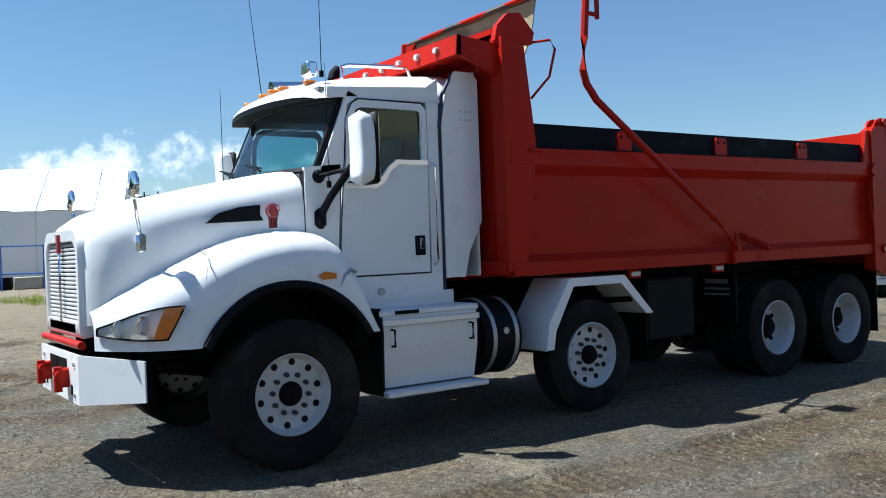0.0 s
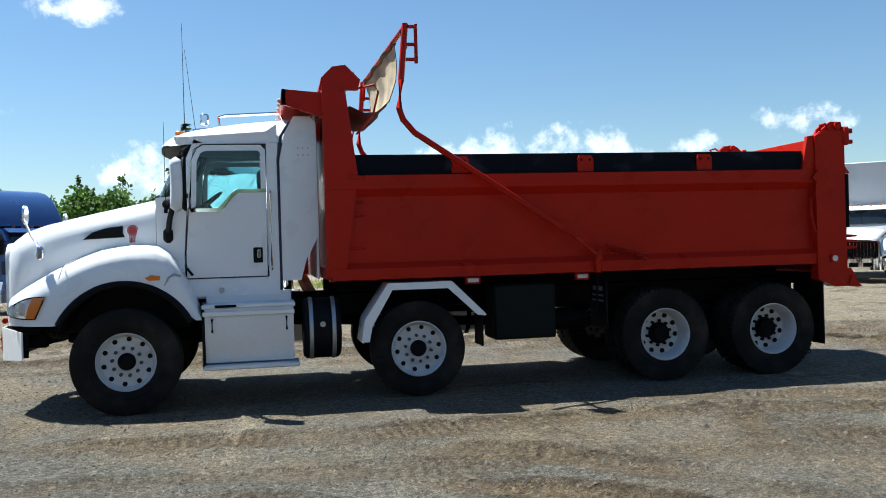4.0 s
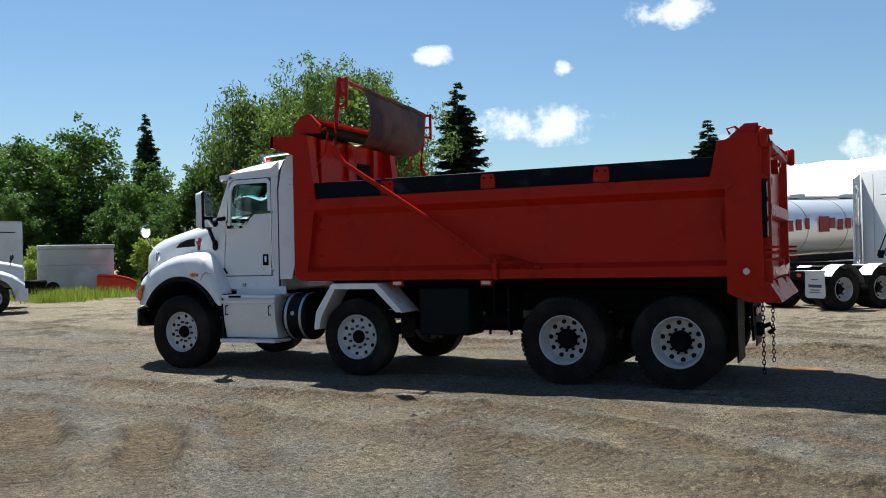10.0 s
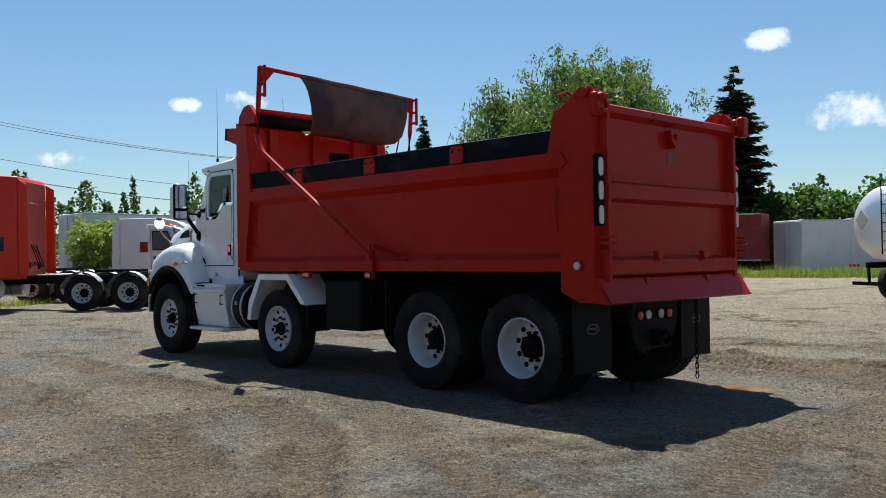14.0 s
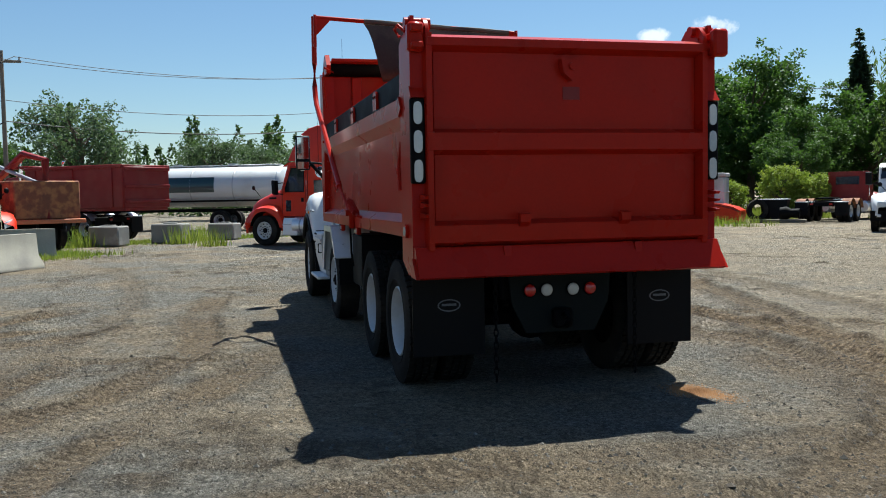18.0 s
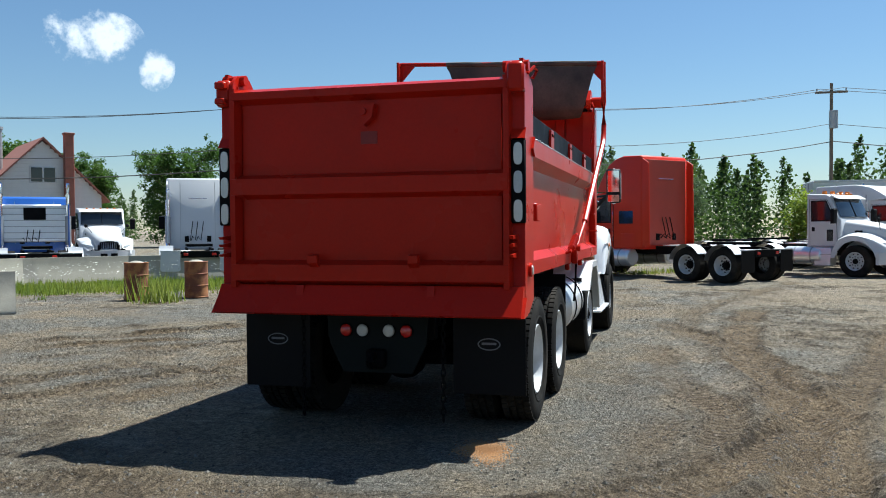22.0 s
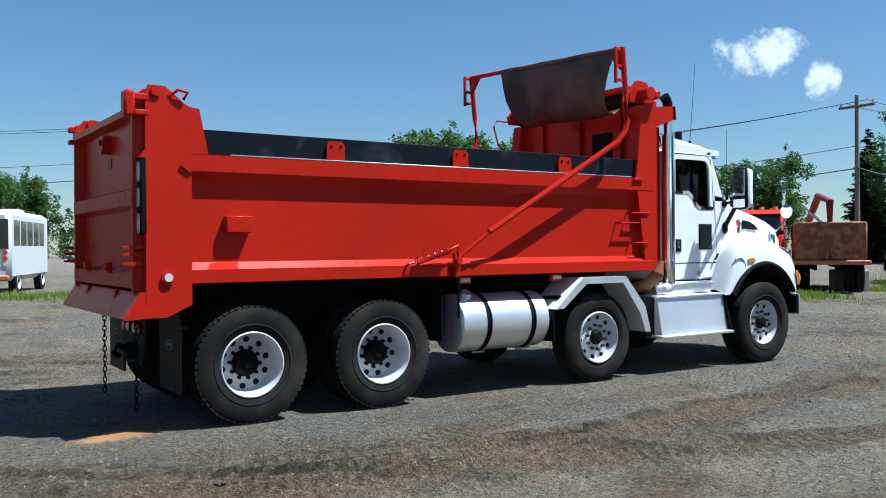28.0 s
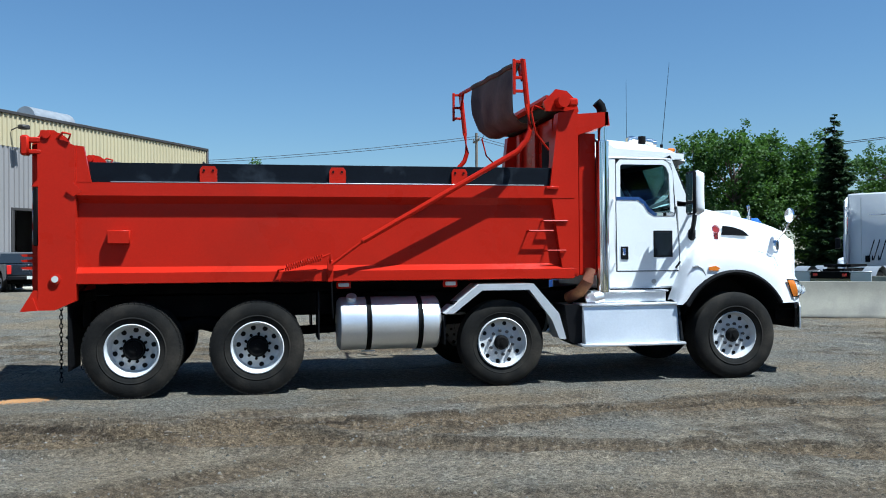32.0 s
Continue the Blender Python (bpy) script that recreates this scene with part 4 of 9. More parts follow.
part("valve_rack", Shape().box((4.85, -0.55, 0.60), (0.5, 0.1, 0.04), 0.01).cyl((4.7, -0.55, 0.62), (4.7, -0.55, 0.52), 0.02, 8).cyl((5.0, -0.55, 0.62), (5.0, -0.55, 0.52), 0.02, 8), BLACK, truck)
fl = part("front_mud_flap", Shape().box((5.22, -0.95, 0.90), (0.02, 0.5, 0.56), 0.003), PLASTIC, truck)
bars = Shape()
for i, (bw, bz) in enumerate(((0.30, 1.08), (0.34, 1.00), (0.34, 0.94))):
    bars.box((5.207, -0.95, bz), (0.004, bw, 0.05 if i == 0 else 0.022))
part("flap_lettering", bars, STEEL, fl)
part("front_mud_flap", Shape().box((5.22, 0.95, 0.88), (0.02, 0.5, 0.56), 0.003), PLASTIC, truck)

# right side: fuel tank, diamond plate steps
tank = part("fuel_tank", Shape().lathe([(0.0001, 3.77), (0.27, 3.77), (0.312, 3.80), (0.316, 3.84), (0.316, 4.93), (0.312, 4.96), (0.27, 4.99), (0.0001, 4.99)], 40, (0, 0.93, 0.765), "x"), POLISH, truck, "polished aluminium cylindrical fuel tank")
for cx in (4.02, 4.63):
    part("tank_strap", Shape().lathe([(0.318, cx - 0.03), (0.326, cx - 0.028), (0.326, cx - 0.012), (0.318, cx - 0.01), (0.318, cx + 0.01), (0.326, cx + 0.012), (0.326, cx + 0.028), (0.318, cx + 0.03)], 40, (0, 0.93, 0.765), "x"), BLACK, tank)
    part("strap_bolt", Shape().box((cx, 1.02, 0.44), (0.16, 0.03, 0.02), 0.004), STEEL, tank)
part("filler_cap", Shape().cyl((4.83, 1.06, 1.05), (4.83, 1.09, 1.10), 0.06, 16), ALU, tank)
rs = part("step_assembly", Shape().prism([(0.80, 0.93), (1.17, 0.93), (1.25, 0.47), (0.80, 0.47)], "x", 0.74, 1.98).box((1.36, 1.02, 0.945), (1.30, 0.36, 0.03), 0.008), ALU, truck, "aluminium diamond plate step")
part("tread", Shape().box((1.36, 1.17, 0.455), (1.36, 0.28, 0.035), 0.008), ALU, rs)
part("upper_step", Shape().box((1.33, 0.93, 1.03), (1.0, 0.26, 0.14), 0.015).box((1.33, 0.98, 1.105), (1.04, 0.22, 0.02), 0.005), ALU, rs)
dia = Shape()
for i in range(52):
    for j in range(19):
        x, t = 0.77 + i * 0.0232, j / 18.5
        y, z = 1.172 + 0.08 * t, 0.92 - 0.44 * t
        dx, dz = (0.009, 0.006) if (i + j) % 2 else (0.009, -0.006)
        dia.add([(x - dx, y + 0.001, z - dz), (x, y + 0.005, z + 0.003), (x + dx, y + 0.001, z + dz), (x, y + 0.005, z - 0.003)], [(0, 1, 2, 3)])
tagged(part("diamond_tread", dia, ALU, rs), kind="stuff")
part("step_side_plate", Shape().prism([(0.86, 0.95), (1.20, 0.90), (1.30, 0.50), (0.86, 0.5)], "x", 0.715, 0.735), PLASTIC, rs)
part("frame_cover", Shape().prism([(1.98, 0.95), (2.2, 0.95), (2.14, 0.50), (1.98, 0.42)], "y", 0.6, 1.12), PLASTIC, truck)
part("turbo_pipe", Shape().tube([(2.02, 0.75, 1.02), (1.96, 1.0, 1.1), (1.90, 1.12, 1.24), (1.86, 1.08, 1.38)], 0.075, 12), RUST, truck, "rust brown exhaust elbow")
part("pipe_clamp", Shape().tube([(1.86, 1.05, 1.0), (1.80, 1.12, 1.03), (1.72, 1.10, 1.05)], 0.08, 12), ALU, truck)

# exhaust stack on the right of the cab
stk = part("exhaust_stack", Shape().lathe([(0.0001, 1.10), (0.082, 1.10), (0.082, 2.98), (0.055, 2.99), (0.055, 3.30), (0.0001, 3.30)], 22, (1.69, 1.10, 0), "z"), CHROME, truck, "chrome exhaust stack with perforated shield")
perf = Shape()
for i in range(46):
    for k2 in range(5):
        ang = -0.3 - k2 * 0.32
        z = 1.55 + i * 0.031
        perf.cyl((1.69 + 0.081 * math.cos(ang + 1.6), 1.10 + 0.081 * math.sin(ang + 1.6), z + (0.015 if k2 % 2 else 0)), (1.69 + 0.0845 * math.cos(ang + 1.6), 1.10 + 0.0845 * math.sin(ang + 1.6), z + (0.015 if k2 % 2 else 0)), 0.008, 6)
tagged(part("shield_holes", perf, BLACK, stk), kind="stuff")
part("stack_tip", Shape().tube([(1.69, 1.10, 3.28), (1.69, 1.10, 3.36), (1.71, 1.10, 3.42), (1.76, 1.10, 3.47)], 0.062, 16), BLACK, stk)
# red put into the colour where a polished panel would mirror the box
part("stack_panel", Shape().box((1.86, 1.0, 2.20), (0.22, 0.03, 1.78), 0.006), RED, truck, "red-coloured panel beside the exhaust stack")

# cab shell
cab = part("cab", Shape().box((1.05, 0, 1.24), (1.10, 1.88, 0.22), 0.03), WHITE, truck, "white steel day cab")
roofp = []
across_ = [-1, -0.99, -0.965, -0.92, -0.85, -0.7, -0.45, -0.2, 0, 0.2, 0.45, 0.7, 0.85, 0.92, 0.965, 0.99, 1]
for x in (0.29, 0.31, 0.36, 0.44, 0.56, 0.70, 0.9, 1.2, 1.6, 1.78, 1.94, 2.0):
    zt = curve_at([(0.29, 2.815), (0.31, 2.85), (0.36, 2.89), (0.44, 2.93), (0.56, 2.97), (0.70, 3.0), (0.9, 3.035), (1.2, 3.08), (1.78, 3.13), (2.0, 3.12)], x)
    zs = curve_at([(0.29, 2.775), (0.44, 2.775), (0.60, 2.785), (2.0, 2.80)], x)
    w = curve_at([(0.29, 0.86), (0.36, 0.90), (0.44, 0.925), (0.60, 0.955), (2.0, 0.958)], x)
    bow = 0.17 * max(0.0, 1 - (x - 0.29) / 0.45)
    roofp.append([(x + bow * abs(u) ** 2.3, u * w, zs + (zt - zs) * (1 - abs(u) ** 5.0) ** 0.8) for u in across_])
part("roof", Shape().grid(roofp), WHITE, cab, smooth=60)
back = Shape().box((1.99, 0, 2.2), (0.03, 1.86, 1.8), 0.01)
part("rear_wall", back, WHITE, cab)
part("cab_floor", Shape().box((1.0, 0, 1.36), (1.3, 1.8, 0.04)), CABIN, cab)
part("inner_back_wall", Shape().box((1.52, 0, 2.1), (0.03, 1.8, 1.5)), CABIN, cab)
part("headliner", Shape().box((1.0, 0, 2.86), (1.0, 1.7, 0.03)), CABIN2, cab)
# door openings: side wall around the door, and the fairing behind it
for sy in (-1, 1):
    o, i_ = sy * 0.95, sy * 0.91
    fair_low = 1.30 if sy < 0 else 1.30
    for nm, pg in (("rear_pillar", [(1.46, 1.16), (1.58, 1.16), (1.58, 3.0), (1.46, 2.92)]), ("roof_rail", [(0.52, 2.79), (1.46, 2.79), (1.46, 2.92), (0.52, 2.86)]), ("cowl_side", [(0.30, 1.35), (0.58, 1.35), (0.58, 1.62), (0.62, 2.25), (0.30, 2.22)]), ("door_sill", [(0.58, 1.16), (1.46, 1.16), (1.46, 1.345), (0.58, 1.345)])):
        part(nm, Shape().prism(pg, "y", i_, o), WHITE, cab)
    part("front_pillar", Shape().prism([(0.43, 2.18), (0.64, 2.18), (0.67, 2.62), (0.72, 2.74), (0.80, 2.80), (0.71, 2.84)], "y", i_, o), WHITE, cab)
    part("sill_rivets", Shape().cyl((0.95, o, 1.22), (0.95, o + sy * 0.02, 1.22), 0.03, 12), STEEL, cab)
    if sy < 0:
        part("fairing_panel", Shape().prism([(1.60, 1.30), (1.80, 1.30), (1.86, 1.52), (2.0, 1.78), (2.0, 3.02), (1.94, 3.08), (1.76, 3.08), (1.66, 2.9), (1.60, 2.6)], "y", o - 0.015, o + 0.01), WHITE, cab, "white side fairing behind the door")
        dots = Shape()
        for a in range(3):
            for b2 in range(2):
                dots.cyl((1.80 + a * 0.055, o - 0.014, 2.66 + b2 * 0.075), (1.80 + a * 0.055, o - 0.02, 2.66 + b2 * 0.075), 0.009, 8)
        part("fairing_rivets", dots, STEEL, cab)
    else:
        part("fairing_panel", Shape().prism([(1.58, 1.16), (1.64, 1.16), (1.64, 3.0), (1.58, 3.0)], "y", i_, o), WHITE, cab)
    part("seam_trim", Shape().tube([(1.585, o, 1.20), (1.585, o, 2.62), (1.62, o, 2.86), (1.70, o, 3.0), (1.78, sy * 0.88, 3.07)], 0.016, 8), BLUEBLACK, cab)
    # door with a cut-down window sill
    door = [(0.60, 1.36), (1.44, 1.36), (1.45, 2.20), (1.45, 2.30), (1.14, 2.30), (1.06, 2.24), (1.0, 2.16), (0.93, 2.10), (0.64, 2.10), (0.60, 1.62)]
    dr = part("door", Shape().prism(door, "y", o - sy * 0.03, o + sy * 0.006), WHITE, cab, "white door with chrome window trim")
    frame_out = [(0.66, 2.10), (0.68, 2.62), (0.74, 2.74), (0.80, 2.775), (1.40, 2.775), (1.45, 2.72), (1.45, 2.30)]
    ins = [(0.71, 2.12), (0.73, 2.60), (0.77, 2.69), (0.82, 2.715), (1.37, 2.715), (1.395, 2.69), (1.395, 2.30)]
    part("window_frame", Shape().prism(frame_out + ins[::-1], "y", o - sy * 0.02, o + sy * 0.006), WHITE, dr)
    g = part("window_glass", Shape().prism([(0.70, 2.10), (0.73, 2.62), (0.80, 2.72), (1.38, 2.72), (1.40, 2.30), (1.12, 2.30), (0.95, 2.11)], "y", o - sy * 0.022, o - sy * 0.016), PANE, dr, "tinted side window")
    g.visible_shadow = False
    chrome = [(0.645, 2.10), (0.93, 2.10), (1.0, 2.16), (1.06, 2.24), (1.14, 2.30), (1.45, 2.30), (1.45, 2.26), (1.16, 2.26), (1.08, 2.20), (1.02, 2.11), (0.94, 2.06), (0.66, 2.06)]
    part("window_sill_trim", Shape().prism(chrome, "y", o + sy * 0.006, o + sy * 0.012), CHROME, dr)
    hd = part("door_handle", Shape().box((1.345, o + sy * 0.010, 1.585), (0.10, 0.016, 0.165), 0.006), PLASTIC, dr)
    part("handle_lever", Shape().box((1.355, o + sy * 0.022, 1.60), (0.04, 0.016, 0.09), 0.005), CHROME, hd)
    part("grab_rail", Shape().tube([(1.49, o + sy * 0.01, 2.28), (1.49, o + sy * 0.055, 2.24), (1.49, o + sy * 0.055, 1.46), (1.49, o + sy * 0.01, 1.42)], 0.012, 8), CHROME if sy < 0 else WHITE, cab)
    part("door_seam", Shape().tube([(0.605, o, 1.352), (1.445, o, 1.352), (1.452, o, 2.72), (1.40, o, 2.785), (0.80, o, 2.785), (0.70, o, 2.73), (0.655, o, 2.3), (0.598, o, 1.62), (0.605, o, 1.352)], 0.004, 5), PLASTIC, dr)
    if sy > 0:
        pk = part("peep_window", Shape().box((0.82, o + 0.008, 1.70), (0.26, 0.01, 0.34), 0.004), PLASTIC, dr)
        part("peep_glass", Shape().box((0.82, o + 0.014, 1.70), (0.22, 0.006, 0.30), 0.002), DARKGLASS, pk)
    part("hinge_strap", Shape().tube([(0.60, sy * 0.985, 1.47), (0.63, sy * 0.99, 1.43), (0.66, sy * 0.985, 1.39)], 0.014, 8), PLASTIC, cab)

# windscreen: base on the cowl, top under the visor
ws_rows, ws_in = [], []
for t in np.linspace(0, 1, 7):
    rowp = []
    for u in np.linspace(-1, 1, 15):
        w = 0.905 - 0.02 * t
        x = 0.22 + 0.27 * t + 0.20 * abs(u) ** 2.4
        rowp.append((x, u * w, 2.20 + 0.60 * t))
    ws_rows.append(rowp)
wsg = part("windscreen", Shape().grid(ws_rows), PANE, cab, "curved windscreen")
wsg.visible_shadow = False
edge = ws_rows[0] + [r[-1] for r in ws_rows[1:]] + ws_rows[-1][::-1] + [r[0] for r in ws_rows[-2:0:-1]]
part("windscreen_gasket", Shape().tube(edge + [edge[0]], 0.034, 6), PLASTIC, cab)
# black underside: the shade below the white roof lip, put into the colour
vis = Shape().grid([[(0.292 + 0.17 * abs(u) ** 2.3, u * 0.86, 2.815 - 0.04 * abs(u) ** 5) for u in np.linspace(-1, 1, 15)], [(0.292 + 0.17 * abs(u) ** 2.3, u * 0.86, 2.77) for u in np.linspace(-1, 1, 15)], [(0.50 + 0.20 * abs(u) ** 2.4, u * 0.90, 2.785) for u in np.linspace(-1, 1, 15)]])
part("sun_visor", vis, PLASTIC, cab, "underside of the roof visor, its shade painted black")
for ly in (-0.62, -0.2, 0.0, 0.2, 0.62):
    part("cab_marker_lamp", Shape().box((0.50 + 0.10 * ly * ly, ly, 2.965 - 0.03 * abs(ly)), (0.10, 0.055, 0.045), 0.012), ORANGE, cab, "amber roof marker lamp")
for wy in (-0.35, 0.25):
    part("wiper", Shape().tube([(0.20, wy, 2.24), (0.26, wy + 0.30, 2.30), (0.27, wy + 0.36, 2.31)], 0.012, 6).tube([(0.23, wy + 0.05, 2.27), (0.28, wy + 0.5, 2.34)], 0.008, 6), PLASTIC, cab)
for sy in (-1, 1):
    seat = part("seat", Shape().box((1.15, sy * 0.48, 1.62), (0.5, 0.5, 0.28), 0.06).box((1.38, sy * 0.48, 2.02), (0.14, 0.48, 0.62), 0.06), CABIN2, cab, "grey cloth seat")
    part("headrest", Shape().box((1.40, sy * 0.48, 2.44), (0.10, 0.30, 0.20), 0.04), CABIN2, seat)
part("dashboard", Shape().prism([(0.28, 1.6), (0.62, 1.6), (0.66, 1.95), (0.55, 2.12), (0.30, 2.18)], "y", -0.86, 0.86), CABIN, cab)
part("steering_wheel", Shape().lathe([(0.225, -0.012), (0.24, 0), (0.225, 0.012), (0.21, 0)], 28, (0, 0, 0), "z", True).box((0, 0, 0), (0.4, 0.04, 0.02), 0.005).cyl((0, 0, 0), (0, 0, -0.2), 0.04, 10), PLASTIC, cab, at=pose(0.78, -0.48, 2.16, 0, -38, 0))
bar = part("roof_bar", Shape().tube([(0.95, -0.42, 3.05), (0.95, -0.42, 3.15), (1.02, -0.42, 3.17), (1.62, -0.42, 3.20), (1.66, -0.42, 3.12)], 0.018, 8), CHROME, cab)
part("roof_beacon", Shape().box((0.78, -0.15, 3.16), (0.10, 0.16, 0.13), 0.02), CHROME, bar)
part("air_horn", Shape().cyl((0.62, 0.3, 3.06), (1.0, 0.3, 3.12), 0.06, 14, 0.03).cyl((0.72, 0.42, 3.07), (1.0, 0.42, 3.12), 0.05, 14, 0.028), CHROME, cab)
part("roof_lamp", Shape().cyl((0.95, 0.62, 3.02), (0.95, 0.62, 3.12), 0.05, 12), BLACK, cab)
for ax_, ay_, az_, lean in ((0.60, -0.72, 2.98, 0.0), (0.64, 0.55, 2.98, -0.12), (0.40, 0.98, 2.2, 0.0), (0.42, -1.12, 2.05, 0.0)):
    part("antenna", Shape().cyl((ax_, ay_, az_), (ax_ + lean, ay_, az_ + (1.15 if az_ > 2.5 else 0.95)), 0.0045, 6, 0.002).cyl((ax_, ay_, az_), (ax_, ay_, az_ + 0.05), 0.02, 8), BLACK, cab)

# mirrors
for sy in (-1, 1):
    shell = []
    for u in np.linspace(-1, 1, 13):
        ring = []
        wdt = (1 - abs(u) ** 5) ** 0.2
        for a in np.linspace(0, 2 * math.pi, 21):
            cu, su = math.cos(a), math.sin(a)
            ex = math.copysign(abs(cu) ** 0.7, cu)
            ey = math.copysign(abs(su) ** 0.55, su)
            ring.append((0.575 + 0.075 * ex * wdt - 0.02 * u * u, sy * (1.385 + 0.115 * ey * wdt), 2.325 + 0.285 * u))
        shell.append(ring)
    mr_ = part("door_mirror", Shape().grid(shell), WHITE, cab, "large rounded white mirror shell", 60)
    part("mirror_back", Shape().box((0.64, sy * 1.385, 2.325), (0.05, 0.225, 0.54), 0.022), PLASTIC, mr_)
    part("mirror_glass", Shape().box((0.666, sy * 1.385, 2.40), (0.008, 0.18, 0.34), 0.002).box((0.666, sy * 1.385, 2.13), (0.008, 0.18, 0.11), 0.002), CHROME, mr_)
    part("mirror_arm", Shape().tube([(0.42, sy * 0.96, 1.84), (0.45, sy * 1.08, 1.98), (0.53, sy * 1.29, 2.20)], 0.030, 8).tube([(0.42, sy * 0.96, 2.15), (0.47, sy * 1.15, 2.17), (0.54, sy * 1.30, 2.18)], 0.018, 8).ball((0.42, sy * 0.95, 2.15), (0.055, 0.035, 0.055), 7).box((0.42, sy * 0.96, 1.82), (0.10, 0.07, 0.16), 0.035), PLASTIC, mr_)
    hm = part("hood_mirror", Shape().lathe([(0.0001, -0.03), (0.07, -0.028), (0.098, -0.012), (0.10, 0.004), (0.095, 0.01), (0.0001, 0.012)], 22, (-0.99, sy * 0.93, 2.07), "x"), CHROME, truck, "round chrome hood mirror on a stalk")
    part("stalk", Shape().tube([(-0.99, sy * 0.93, 1.98), (-0.96, sy * 0.86, 1.86), (-0.90, sy * 0.74, 1.72)], 0.013, 8).box((-0.90, sy * 0.755, 1.67), (0.085, 0.05, 0.15), 0.02), CHROME, hm)

# hood
hx_ = [-1.27, -1.22, -1.10, -0.90, -0.60, -0.30, 0.0, 0.30]
rowsh = []
for x in hx_:
    zt = curve_at([(-1.27, 1.74), (-1.22, 1.84), (-1.10, 1.92), (-0.9, 1.99), (-0.6, 2.06), (-0.3, 2.125), (0.0, 2.185), (0.30, 2.245)], x)
    w = curve_at([(-1.27, 0.56), (-1.22, 0.64), (-1.10, 0.71), (-0.9, 0.755), (-0.6, 0.80), (-0.3, 0.84), (0.0, 0.88), (0.30, 0.93)], x)
    drop = curve_at([(-1.27, 0.10), (-1.1, 0.22), (0.3, 0.16)], x)
    half = [(0.0, zt), (0.35 * w, zt - 0.006), (0.62 * w, zt - 0.02), (0.80 * w, zt - 0.05), (0.92 * w, zt - 0.11), (0.975 * w, zt - drop - 0.03), (w, zt - drop - 0.15), (w + 0.01, 1.5), (w + 0.01, 1.10 if x < -0.75 else 1.38)]
    rowsh.append([(x, -y, z) for y, z in half[::-1]] + [(x, y, z) for y, z in half[1:]])
hood = part("hood", Shape().grid(rowsh), WHITE, truck, "sloped white hood", 50)
def rounded(w_, z0, z1, r_, n_=5):
    """A rectangle with its upper corners rounded, as (y, z)."""
    pts = [(-w_, z0), (w_, z0)]
    pts += [(w_ - r_ + r_ * math.cos(a), z1 - r_ + r_ * math.sin(a)) for a in np.linspace(0, math.pi / 2, n_)]
    return pts + [(-w_ + r_ - r_ * math.sin(a), z1 - r_ + r_ * math.cos(a)) for a in np.linspace(0, math.pi / 2, n_)]


rim_, gap_ = rounded(0.575, 1.02, 1.80, 0.17), rounded(0.485, 1.13, 1.70, 0.11)
nose = Shape()
n_ = len(rim_)
nose.grid([[(-1.19, y, z) for y, z in rim_], [(-1.275, y * 0.995, z - 0.012) for y, z in rim_], [(-1.295, y * 0.975, 1.41 + (z - 1.41) * 0.965) for y, z in rim_], [(-1.295, y * 1.02, 1.41 + (z - 1.41) * 1.02) for y, z in gap_], [(-1.27, y, z) for y, z in gap_], [(-1.20, y, z) for y, z in gap_]], loop=True)
part("hood_front_frame", nose, WHITE, hood, smooth=50)
part("radiator", Shape().box((-1.19, 0, 1.42), (0.03, 1.0, 0.6)), BLACK, hood)
gr = part("grille", Shape().box((-1.285, 0, 1.42), (0.04, 0.05, 0.62), 0.008), CHROME, hood, "chrome bar grille in two halves")
for i in range(19):
    z = 1.15 + i * 0.031
    for sy in (-1, 1):
        part("grille_bar", Shape().box((-1.262, sy * 0.253, z), (0.03, 0.45, 0.024), 0.007), RIM, gr)
part("badge", Shape().prism([(-0.025, 1.62), (0.025, 1.62), (0.03, 1.76), (-0.03, 1.76)], "x", -1.315, -1.29), EMBLEM, hood)
part("lower_grille", Shape().box((-1.285, -0.0, 1.075), (0.02, 0.86, 0.075), 0.006), BLACK, hood)
part("red_guard_tube", Shape().cyl((-1.30, -0.62, 0.965), (-1.30, 0.62, 0.965), 0.03, 10), RED, truck)
